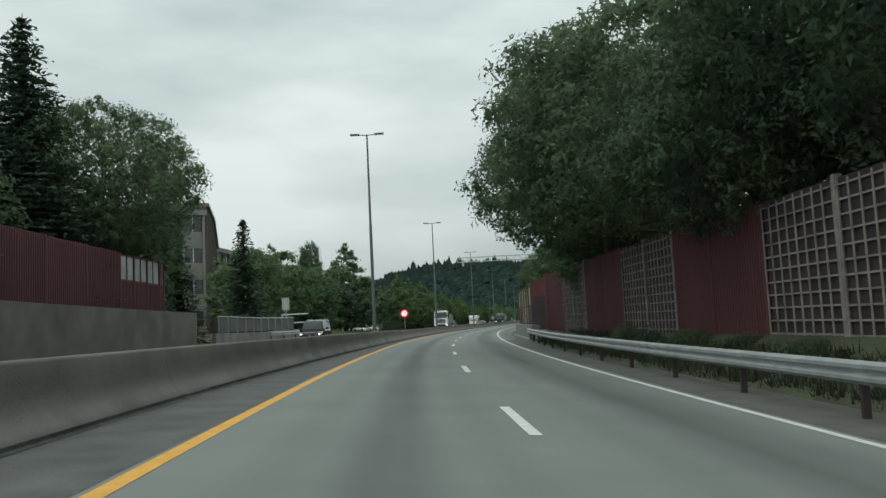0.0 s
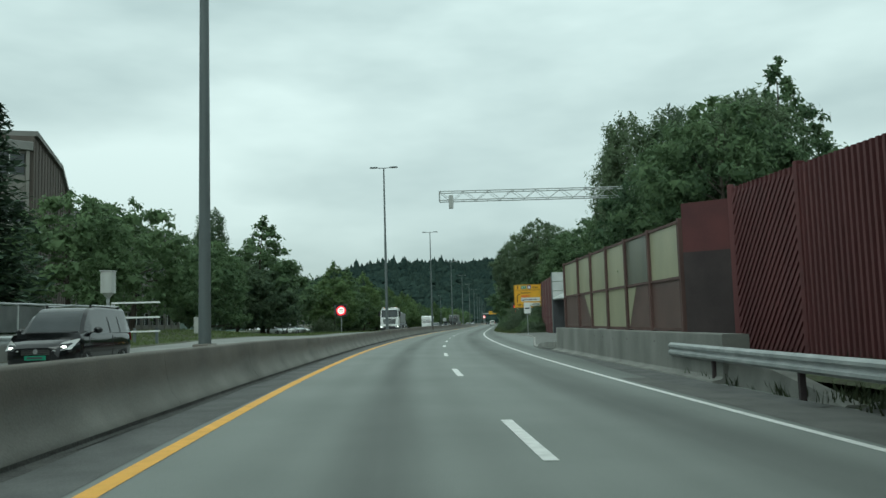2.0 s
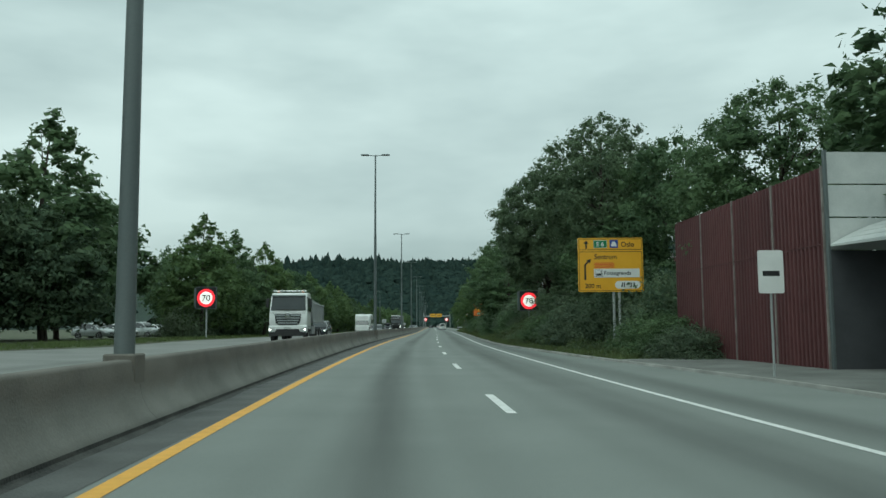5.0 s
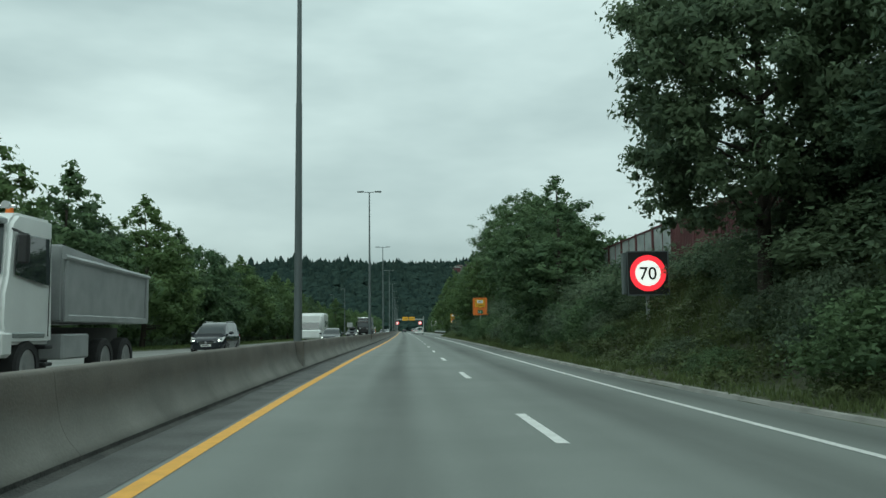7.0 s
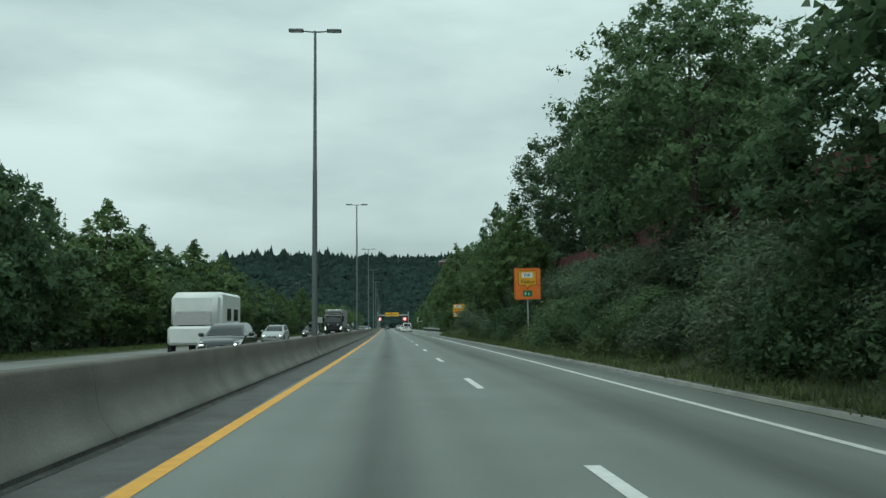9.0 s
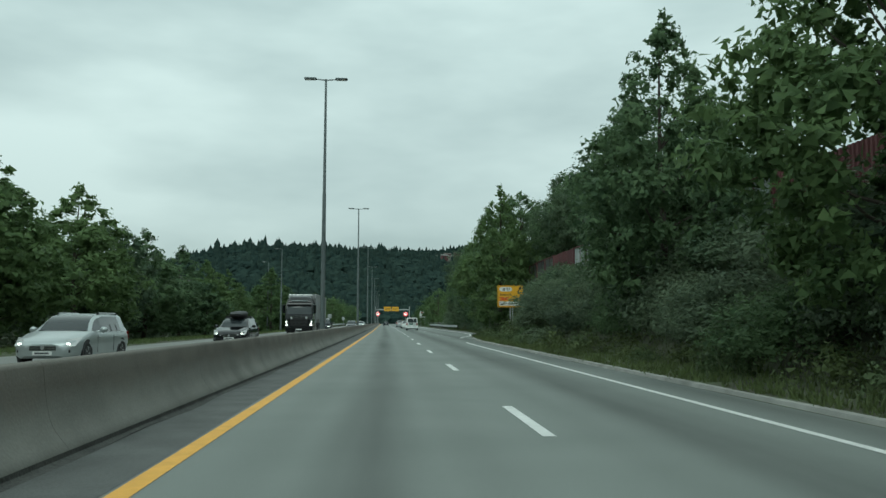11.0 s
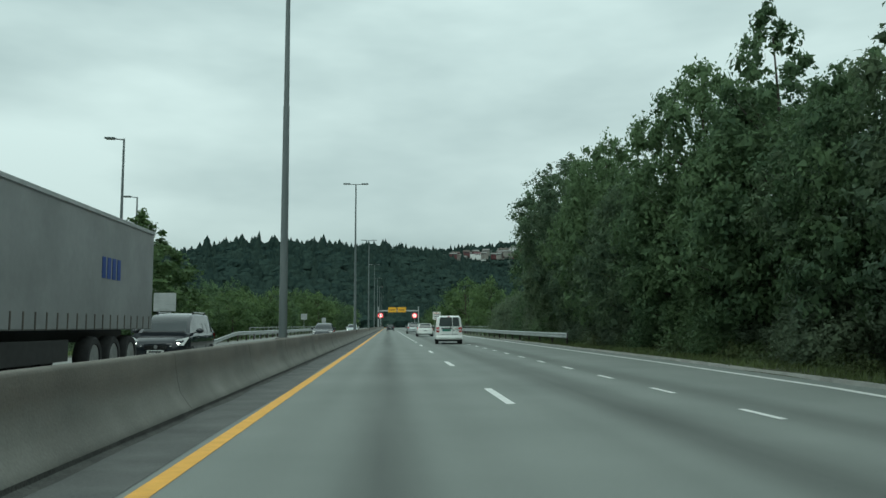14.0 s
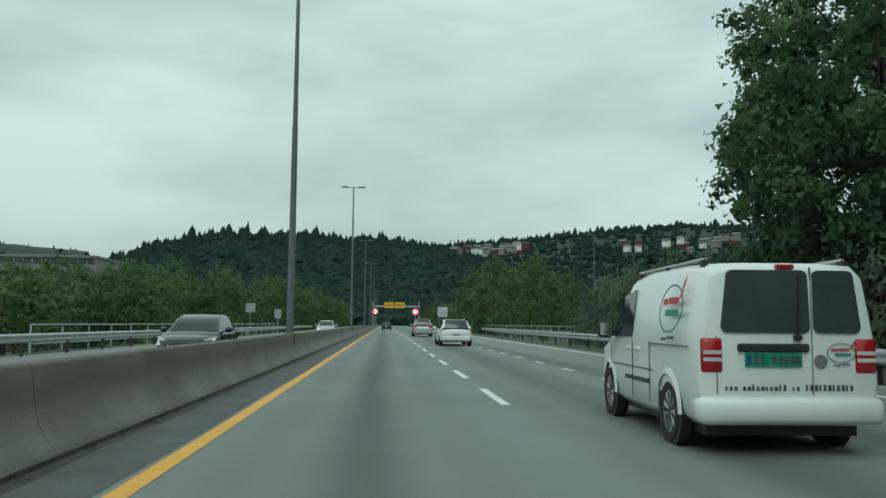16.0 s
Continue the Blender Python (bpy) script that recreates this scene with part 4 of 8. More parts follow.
def ribbed(w, h, pitch=0.17, depth=0.075, z0=0.0):
    """Upright profiled boarding: w long, h high, ribs towards -x."""
    n = max(2, int(round(w / pitch)))
    p = w / n
    line = []
    for i in range(n):
        y = i * p
        line += [(0.0, y + 0.03 * p), (-depth, y + 0.14 * p), (-depth, y + 0.55 * p), (0.0, y + 0.66 * p)]
    line = [(0.0, 0.0)] + line + [(0.0, w)]
    verts = [(x, y, z0) for x, y in line] + [(x, y, z0 + h) for x, y in line] + [(0.05, 0, z0), (0.05, w, z0), (0.05, w, z0 + h), (0.05, 0, z0 + h)]
    k = len(line)
    faces = [(i, i + k, i + 1 + k, i + 1) for i in range(k - 1)]
    b = 2 * k
    faces += [(b, b + 1, b + 2, b + 3), tuple(range(k)) + (b + 1, b), tuple(range(2 * k - 1, k - 1, -1)) + (b + 3, b + 2)]
    return verts, faces


def slant_boards(w, h):
    """Boarding laid aslant, falling towards the far end, cut to a rectangle."""
    bm = bmesh.new()
    add_box(bm, 0.0, 0.05, 0, w, 0, h)
    slope, wide, out = 1.25, 0.15, -0.055
    c = 0.05
    while c < h + w * slope - wide:
        ya = max(0.0, (c + wide - h) / slope)
        yb = min(w, c / slope)
        if yb - ya > 0.06:
            za, zb = c - ya * slope, c - yb * slope
            vs = [bm.verts.new(v) for v in ((out, ya, za), (out, yb, zb), (out, yb, zb + wide), (out, ya, za + wide), (0.0, ya, za), (0.0, yb, zb), (0.0, yb, zb + wide), (0.0, ya, za + wide))]
            for f in ((0, 3, 2, 1), (0, 1, 5, 4), (1, 2, 6, 5), (2, 3, 7, 6), (3, 0, 4, 7)):
                bm.faces.new([vs[i] for i in f])
        c += 0.24
    bmesh.ops.recalc_face_normals(bm, faces=bm.faces)
    return bm


def place_part(name, bm_or_mesh, material, parent, m, label=""):
    if isinstance(bm_or_mesh, bmesh.types.BMesh):
        ob = part(name, bm_or_mesh, material, parent, label)
    else:
        ob = link(name, mesh_of(name, *bm_or_mesh, material), parent)
        if label:
            ob["label"] = label
    ob.matrix_basis = m
    return ob


# tall red wall behind the guardrail
WALL_A = bend((-60, 10.3), (21, 9.45), (51, 8.35), (56.4, 7.9))
red_wall = thing("noise_wall", "tall oxide-red boarded noise wall with pale trellis panels", "wall", kind="structure")
# Dark tone of the trellis backing; elsewhere it stands in for shade.
M_SHADE = surf("dark_backing_and_shade", (0.034, 0.026, 0.027), (0.060, 0.046, 0.046), 1.2, 0.9)
BAYS = [(-52, -46, "red"), (-46, -40, "red"), (-40, -33, "red"), (-33, -26, "red"), (-26, -19, "red"), (-19, -12, "red"), (-12, -5.5, "red"), (-5.5, 0, "trellis"), (0, 3, "trellis"), (3, 6.4, "red"), (6.4, 10, "red"), (10, 13.4, "red"), (13.4, 17.3, "trellis"), (17.3, 21.2, "trellis"), (21.2, 24.8, "red"), (24.8, 28.3, "red"),
        (28.3, 31.8, "trellis"), (31.8, 35.3, "trellis"), (35.3, 39.2, "red"), (39.2, 43.2, "red"), (43.2, 46.8, "trellis"), (46.8, 50.4, "trellis"),
        (50.4, 53.5, "red"), (53.5, 56.4, "slant")]
H_A = 3.95
for sa, sb, kind in BAYS:
    la, lb = WALL_A(sa), WALL_A(sb)
    m, w = chord(sa, la, sb, lb, 0.45)
    if kind == "slant":
        place_part("panel", slant_boards(w, H_A), M_RED, red_wall, m)
    elif kind == "red":
        place_part("panel", ribbed(w, H_A), M_RED, red_wall, m)
    else:
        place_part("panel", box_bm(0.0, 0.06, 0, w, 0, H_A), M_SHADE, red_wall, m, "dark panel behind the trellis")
        nv, nh = 8, 11
        for i in range(nv + 1):
            y = 0.1 + (w - 0.2) * i / nv
            place_part("lath", box_bm(-0.09, -0.06, y - 0.022, y + 0.022, 0.1, H_A - 0.06), M_LATH, red_wall, m)
        for i in range(nh + 1):
            z = 0.18 + (H_A - 0.35) * i / nh
            place_part("lath", box_bm(-0.06, -0.032, 0.06, w - 0.06, z - 0.022, z + 0.022), M_LATH, red_wall, m)
    place_part("post", box_bm(-0.11, 0.08, -0.07, 0.07, -0.6, H_A + 0.06, 0.01), M_LATH if kind == "trellis" else M_REDD, red_wall, m)
m, w = chord(56.4, 7.9, 57.2, 6.95, 0.45)
place_part("post", box_bm(-0.11, 0.08, -0.07, 0.07, -0.6, H_A + 0.06, 0.01), M_RED, red_wall, m)
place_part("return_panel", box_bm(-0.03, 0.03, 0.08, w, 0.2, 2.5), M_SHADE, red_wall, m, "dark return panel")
place_part("return_pane", box_bm(-0.02, 0.02, 0.08, w, 2.5, 3.7), M_REDD, red_wall, m, "dull pane over the return panel")
tagged(strip("hedge_strip", -60, 56, [(lambda s: WALL_A(s) - 1.3, 0.25), (lambda s: WALL_A(s) - 0.6, 0.55), (lambda s: WALL_A(s) - 0.05, 0.6)], M_GRASS), "rough grass at the foot of the wall", "grass", kind="structure")


# Soil strip in a dark tone that paints the gloom below the rail.
tagged(strip("soil_strip", -60, 49, [((lambda s, a=a: a), (lambda s, a=a: ground_height(s, a) + 0.03)) for a in (6.42, 6.75, 7.2, 7.7, 8.2)], M_GRIT_SHADE), "soil strip with shade painted in under the crash rail", "soil", kind="structure")


# guardrails
def guardrail(s0, s1, lat, top=0.76, post_gap=4.0, label="galvanised steel crash rail on posts", ramp=0.0):
    ob = thing("guardrail", label, "guardrail", "crash rails", kind="structure")
    prof = [(0.0, 0.0), (-0.02, -0.02), (-0.07, -0.05), (-0.07, -0.10), (-0.015, -0.14), (-0.015, -0.17), (-0.07, -0.21), (-0.07, -0.26), (-0.02, -0.29), (0.0, -0.31), (0.012, -0.30), (0.012, -0.01)]
    side = 1.0 if value(lat, s0) > 0 else -1.0
    strip("beam", s0, s1, [((lambda q, o=o: value(lat, q) + side * o), (lambda q, z=z: z + top * (min(1.0, 0.12 + 0.88 * (q - s0) / ramp) if ramp else 1.0))) for o, z in prof], M_GALV, step=2.0, close=True, parent=ob)
    s = s0 + 0.4
    while s < s1:
        # Steel posts coloured dark to imitate the shadow behind the beam.
        place_part("post", box_bm(-0.05, 0.05, -0.035, 0.035, -0.5, top * (min(1.0, 0.12 + 0.88 * (s - s0) / ramp) if ramp else 1.0) - 0.03), M_SHADE, ob, stand(s, value(lat, s) + side * 0.085))
        s += post_gap
    return ob


guardrail(-58, 57.2, bend((-60, 5.7), (0, 5.75), (40, 6.0), (58.6, 6.55)))
guardrail(62, 75, -12.8, 1.0)
guardrail(339, 470, lambda s: OPP(s) + 0.4, 0.78, label="galvanised steel crash rail ramped into the verge", ramp=11.0)
guardrail(330, 520, bend((330, 9.98), (345, 9.85), (400, 10.2), (430, 12), (520, 22)), 0.8)


# concrete parapet with framed panes
parapet = thing("parapet_wall", "grey concrete parapet carrying a framed noise screen", "wall", kind="structure")
PW = bend((56, 6.95), (73.2, 6.8), (80, 6.4))
strip("parapet", 54.0, 73.4, [(lambda s: PW(s) - 0.66, 0.0), (lambda s: PW(s) - 0.64, 0.06), (lambda s: PW(s) - 0.47, 0.09), (lambda s: PW(s) - 0.42, 0.14), (lambda s: PW(s) - 0.40, 0.985), (lambda s: PW(s) - 0.385, 1.0), (lambda s: PW(s) + 0.16, 1.0), (lambda s: PW(s) + 0.16, 0.0)], M_CONC2, close=True, parent=parapet)
strip("low_end", 73.45, 77.4, [(lambda s: PW(s) - 0.50, 0.0), (lambda s: PW(s) - 0.46, bend((73, 0.38), (76.9, 0.30), (77.4, 0.2))), (lambda s: PW(s) + 0.1, bend((73, 0.38), (76.9, 0.30), (77.4, 0.2))), (lambda s: PW(s) + 0.1, 0.0)], M_CONC2, close=True, parent=parapet)
for i in range(11):
    s = 58.6 + 1.42 * i
    for z in ((0.34, 0.76) if i % 3 else (0.76,)):
        place_part("tie_hole", tube_bm((-0.004, 0, 0), (0.02, 0, 0), 0.022, n=8), M_SHADE, parapet, stand(s + 0.2 * math.sin(i * 2.3), PW(s) - 0.405, z + 0.03 * math.sin(i * 1.7)), "dark formwork tie hole")
strip("end_wedge", 49.4, 53.95, [(bend((49, 6.5), (54, 6.58)), 0.0), (bend((49, 6.56), (54, 6.68)), bend((49.4, 0.04), (53.9, 0.66))), (bend((49, 6.8), (54, 7.0)), bend((49.4, 0.04), (53.9, 0.70))), (7.0, 0.0)], M_CONC2, step=1.5, close=True, parent=parapet)
tagged(strip("apron", 49.4, 76, [(bend((49, 6.1), (54.5, 5.5), (60, 5.65), (66, 6.0), (76, 5.95)), 0.006), (lambda s: PW(s) - 0.66, 0.03)], M_SHOULDER, step=1.5), "broken concrete apron at the foot of the parapet", "pavement", kind="structure")
M_RUST = surf("rusty_brown_steel", (0.06, 0.034, 0.03), (0.125, 0.07, 0.06), 1.5, 0.75, 0.2, 30, streak=0.3)
screen = thing("noise_screen", "noise screen of milky and dark panes in red steel frames", "wall", kind="structure")
M_PALE = surf("milky_yellow_pane", (0.26, 0.26, 0.17), (0.40, 0.39, 0.26), 0.8, 0.35, 0.05, 20, streak=0.3)
M_DULL = surf("dull_pane", (0.10, 0.11, 0.09), (0.17, 0.17, 0.13), 0.8, 0.3, 0.05, 20, streak=0.3)
M_BROWN = surf("brown_pane", (0.085, 0.05, 0.045), (0.13, 0.08, 0.07), 0.9, 0.4, 0.05, 20)
POSTS = [57.3, 59.9, 62.4, 64.9, 67.4, 69.8, 72.9]
UP = [M_PALE, M_DULL, M_PALE, M_PALE, M_PALE, M_PALE]
LOW = [M_BROWN, M_BROWN, M_PALE, M_PALE, M_BROWN, M_BROWN]
for i, s in enumerate(POSTS):
    m = stand(s, PW(s), 1.0)
    place_part("post", box_bm(-0.09, 0.09, -0.07, 0.07, 0.0, 2.78, 0.01), M_RUST, screen, m)
    if i + 1 < len(POSTS):
        m, w = chord(s, PW(s), POSTS[i + 1], PW(POSTS[i + 1]), 1.0)
        for z in (0.03, 1.3, 2.68):
            place_part("rail", box_bm(-0.05, 0.05, 0.07, w - 0.07, z, z + 0.07), M_RUST if z else M_LATH, screen, m)
        place_part("pane", box_bm(-0.012, 0.012, 0.07, w - 0.07, 0.1, 1.3), LOW[i], screen, m)
        place_part("pane", box_bm(-0.012, 0.012, 0.07, w - 0.07, 1.37, 2.68), UP[i], screen, m)
        if i in (1, 4):
            bm = bmesh.new()
            ya, yb = (0.1, 1.35) if i == 4 else (w - 0.1, w - 1.0)
            q = [bm.verts.new(v) for v in ((-0.02, ya, 0.12), (-0.02, ya, 1.27), (-0.02, yb, 1.27), (0.0, ya, 0.12), (0.0, ya, 1.27), (0.0, yb, 1.27))]
            for f in ((0, 2, 1), (3, 4, 5), (0, 1, 4, 3), (1, 2, 5, 4), (2, 0, 3, 5)):
                bm.faces.new([q[k] for k in f])
            bmesh.ops.recalc_face_normals(bm, faces=bm.faces)
            place_part("broken_pane", bm, M_PALE, screen, m, "broken corner of a milky pane")

# bus bay: paving, red wall, shelter, cabinet
tagged(strip("pavement", 73.5, 122, [(lambda s: KERB(s) + 0.125, 0.05), (lambda s: KERB(s) + 0.13, 0.092), (lambda s: KERB(s) + 2.5, 0.14), (12.9, 0.16)], M_PAVE), "grey asphalt footway in front of the red wall", "pavement", kind="structure")
WALL_B = bend((70, 12.3), (87, 12.5), (106.5, 12.9), (114.1, 12.9), (114.2, 11.2), (127, 11.15))
bay_wall = thing("noise_wall", "oxide-red ribbed noise wall with pale steel posts", "wall", kind="structure")
marks = [73.0, 75.8, 78.6, 81.4, 84.2, 87.0, 89.9, 92.7, 95.5, 98.4, 101.2, 103.9, 106.5]
for sa, sb in list(zip(marks, marks[1:])) + [(114.25 + 3 * i, 117.25 + 3 * i) for i in range(4)]:
    h = 5.6 if sa < 110 else 5.3
    m, w = chord(sa, WALL_B(sa), sb, WALL_B(sb), 0.12)
    place_part("panel", ribbed(w, h, 0.22, 0.095), M_RED, bay_wall, m)
    place_part("post", box_bm(-0.1, -0.05, -0.022, 0.022, 0.0, h + 0.04), M_LATH, bay_wall, m, "pale steel post")
    place_part("rail", box_bm(-0.095, -0.05, 0.036, w - 0.036, 3.25, 3.29), M_REDD, bay_wall, m)
M_SHEET = surf("white_ribbed_sheet", (0.42, 0.44, 0.43), (0.62, 0.63, 0.61), 1.0, 0.5, 0.1, 25)
M_DOOR = surf("dark_grey_door", (0.040, 0.042, 0.046), (0.070, 0.072, 0.078), 1.0, 0.6, 0.1, 25)
shelter = thing("underpass_entrance", "covered entrance with a curved pale canopy and white panels", "shelter", kind="structure")
m, w = chord(106.5, 12.9, 114.2, 12.9, 0.12)
# Back wall and ceiling are coloured dark for the shade inside the recess.
place_part("back_wall", box_bm(0.9, 1.05, 0, w, 0, 3.7), M_SHADE, shelter, m, "back wall of the entrance with shade in its colour")
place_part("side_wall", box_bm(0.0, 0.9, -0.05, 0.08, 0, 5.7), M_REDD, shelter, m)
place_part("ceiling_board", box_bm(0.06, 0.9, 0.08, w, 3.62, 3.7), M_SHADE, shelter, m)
for y0, y1 in ((0.5, 2.0), (2.1, 3.6), (4.1, 5.6), (5.7, 7.2)):
    leaf_ = place_part("door", box_bm(0.82, 0.9, y0, y1, 0, 2.7, 0.01), M_DOOR, shelter, m, "dark grey panelled door")
    part("handle", box_bm(0.78, 0.82, y1 - 0.14, y1 - 0.1, 0.95, 1.2, 0.006), M_GALV, leaf_)
# end wall that faces the traffic, dark below and white above
place_part("end_wall", box_bm(-1.72, 0.9, w - 0.12, w - 0.02, 0, 3.1), M_DOOR, shelter, m, "dark grey end wall")
for x0, x1 in ((-1.7, -0.02),):
    for z0, z1 in ((3.12, 3.95), (3.99, 4.82), (4.86, 5.7)):
        place_part("panel", box_bm(x0, x1, w - 0.09, w - 0.03, z0, z1, 0.006), M_SHEET, shelter, m, "white panel")
    place_part("end_post", box_bm(x0 - 0.07, x0, w - 0.12, w, 0, 5.75), M_POLE, shelter, m)
bm = bmesh.new()
rows_ = []
for i in range(7):
    u = i / 6
    rows_.append([bm.verts.new((-0.03 - (0.12 + 1.6 * y / w) * u, y, 3.86 - 0.66 * u ** 1.5 - (0.0 if y else 0.05 * u) + dz)) for dz in (0.0, 0.05) for y in (0.0, w - 0.13)])
for a, b in zip(rows_, rows_[1:]):
    for q in ((a[0], a[1], b[1], b[0]), (a[2], b[2], b[3], a[3]), (a[0], b[0], b[2], a[2]), (a[1], a[3], b[3], b[1])):
        bm.faces.new(q)
bm.faces.new((rows_[-1][0], rows_[-1][1], rows_[-1][3], rows_[-1][2]))
bm.faces.new((rows_[0][0], rows_[0][2], rows_[0][3], rows_[0][1]))
bmesh.ops.recalc_face_normals(bm, faces=bm.faces)
place_part("canopy", bm, M_SHEET, shelter, m, "curved pale canopy")
n = 4
for i in range(n):
    y0, y1 = (w - 0.14) * i / n + 0.03, (w - 0.14) * (i + 1) / n - 0.03
    place_part("panel", box_bm(-0.02, 0.03, y0, y1, 3.95, 4.80, 0.006), M_SHEET, shelter, m, "white panel")
    place_part("panel", box_bm(-0.02, 0.03, y0, y1, 4.86, 5.70, 0.006), M_SHEET, shelter, m, "white panel")
    place_part("mullion", box_bm(-0.06, 0.05, y0 - 0.06, y0, 3.9, 5.75), M_POLE, shelter, m)
place_part("mullion", box_bm(-0.05, 0.05, 0, w - 0.13, 4.80, 4.86), M_POLE, shelter, m)


def cabinet(s, lat, w, d, h, label):
    ob = thing("street_cabinet", label, "cabinet", m=stand(s, lat, ground_height(s, lat) + 0.02))
    part("plinth", box_bm(-w / 2 - 0.03, w / 2 + 0.03, -d / 2 - 0.03, d / 2 + 0.03, -0.15, 0.1, 0.01), M_CONC2, ob)
    part("body", box_bm(-w / 2, w / 2, -d / 2, d / 2, 0.1, h - 0.05, 0.015), M_CAB, ob)
    part("lid", box_bm(-w / 2 - 0.03, w / 2 + 0.03, -d / 2 - 0.03, d / 2 + 0.03, h - 0.05, h, 0.012), M_CAB, ob)
    door = part("door", box_bm(-w / 2 + 0.04, w / 2 - 0.04, -d / 2 - 0.014, -d / 2 - 0.001, 0.16, h - 0.1, 0.004), M_CAB, ob)
    part("handle", box_bm(w / 2 - 0.14, w / 2 - 0.1, -d / 2 - 0.04, -d / 2 - 0.014, h * 0.5, h * 0.5 + 0.14, 0.004), M_POLE, door)


M_CAB = surf("cabinet_grey_paint", (0.36, 0.37, 0.35), (0.52, 0.53, 0.50), 1.4, 0.55, 0.1, 30, streak=0.3)
cabinet(92, 12.0, 0.46, 0.4, 1.5, "tall grey steel utility cabinet by the red wall")
cabinet(105, -19.0, 1.0, 0.5, 1.45, "pale grey utility cabinet on the grass verge")

# lattice gantry arm over the lane
gantry = thing("gantry", "galvanised lattice gantry arm reaching over the lane", "gantry", m=stand(73.8, 0, 0))
z0, z1, x0, x1, d = 6.70, 7.10, 1.45, 13.4, 0.28
for y in (-d, d):
    for z in (z0, z1):
        part("chord", tube_bm((x0, y, z), (x1, y, z), 0.024, n=6), M_GALV, gantry)
n = 22
for i in range(n + 1):
    x = x0 + (x1 - x0) * i / n
    bm = bmesh.new()
    for y in (-d, d):
        if i < n:
            xb = x0 + (x1 - x0) * (i + 1) / n
            add_tube(bm, (x, y, z0 if i % 2 else z1), (xb, y, z1 if i % 2 else z0), 0.011, n=5)
    add_tube(bm, (x, -d, z1), (x, d, z1), 0.014, n=5)
    add_tube(bm, (x, -d, z0), (x, d, z0), 0.014, n=5)
    if i in (0, n):
        for y in (-d, d):
            add_tube(bm, (x, y, z0), (x, y, z1), 0.03, n=6)
    part("brace", bm, M_GALV, gantry)
part("mast", tube_bm((x1 + 0.2, 0, -0.1), (x1 + 0.2, 0, 7.3), 0.17, 0.13, 12), M_GALV, gantry)
part("detector_box", box_bm(1.85, 2.05, -0.45, -0.3, 6.3, 6.9, 0.02), M_CAB, gantry, "pale detector box")


# ---- signs ----
M_SIGN_Y = surf("yellow_sign_face", (0.72, 0.36, 0.015), (0.80, 0.42, 0.025), 1.5, 0.45)
M_SIGN_O = surf("orange_sign_face", (0.72, 0.17, 0.02), (0.80, 0.21, 0.03), 1.5, 0.5)
M_BLACK = surf("sign_black", (0.012, 0.012, 0.013), (0.022, 0.022, 0.022), 2, 0.5)
M_GREEN = surf("sign_green", (0.01, 0.16, 0.06), (0.015, 0.19, 0.075), 2, 0.45)
M_BLUE = surf("sign_blue", (0.015, 0.05, 0.26), (0.02, 0.06, 0.30), 2, 0.45)
M_WHITE = surf("sign_white", (0.68, 0.68, 0.66), (0.78, 0.78, 0.76), 2, 0.45)
M_RSIGN = surf("sign_red", (0.60, 0.03, 0.025), (0.68, 0.05, 0.035), 2, 0.45)
M_BACK = surf("bare_aluminium", (0.34, 0.35, 0.35), (0.46, 0.47, 0.47), 2, 0.45, metal=0.4)


def lettering(name, text, size, x, z, y, material, parent, centre=False, wide=1.0):
    cu = bpy.data.curves.new(name, "FONT")
    cu.body, cu.size, cu.extrude, cu.offset = text, size, 0.002, 0.012 * size
    if centre:
        cu.align_x = "CENTER"
    tmp = bpy.data.objects.new(name, cu)
    scene.collection.objects.link(tmp)
    bpy.context.view_layer.update()
    me = bpy.data.meshes.new_from_object(tmp.evaluated_get(bpy.context.evaluated_depsgraph_get()))
    bpy.data.objects.remove(tmp)
    bpy.data.curves.remove(cu)
    me.materials.clear()
    me.materials.append(material)
    ob = link(name, me, parent)
    ob.matrix_basis = Matrix.Translation((x, y, z)) @ Matrix.Rotation(radians(90), 4, "X") @ Matrix.Diagonal((wide, 1, 1, 1))
    return ob


def plate(name, x0, x1, z0, z1, y, t, material, parent, r=0.0, label=""):
    """A flat plate facing -y with rounded corners."""
    bm = bmesh.new()
    pts = []
    r = min(r, (x1 - x0) / 2, (z1 - z0) / 2)
    for cx, cz, a0 in ((x1 - r, z1 - r, 0), (x0 + r, z1 - r, 90), (x0 + r, z0 + r, 180), (x1 - r, z0 + r, 270)):
        for k in range(5 if r > 0 else 1):
            a = radians(a0 + (90 * k / 4 if r > 0 else 0))
            pts.append((cx + r * math.cos(a), cz + r * math.sin(a)))
    front = [bm.verts.new((x, y, z)) for x, z in pts]
    back = [bm.verts.new((x, y + t, z)) for x, z in pts]
    bm.faces.new(front)
    bm.faces.new(back[::-1])
    k = len(pts)
    for i in range(k):
        bm.faces.new((front[i], back[i], back[(i + 1) % k], front[(i + 1) % k]))
    bmesh.ops.recalc_face_normals(bm, faces=bm.faces)
    return part(name, bm, material, parent, label)


def outline(name, pts, y, t, material, parent, label=""):
    bm = bmesh.new()
    front = [bm.verts.new((x, y, z)) for x, z in pts]
    back = [bm.verts.new((x, y + t, z)) for x, z in pts]
    bm.faces.new(front)
    bm.faces.new(back[::-1])
    k = len(pts)
    for i in range(k):
        bm.faces.new((front[i], back[i], back[(i + 1) % k], front[(i + 1) % k]))
    bmesh.ops.recalc_face_normals(bm, faces=bm.faces)
    return part(name, bm, material, parent, label)


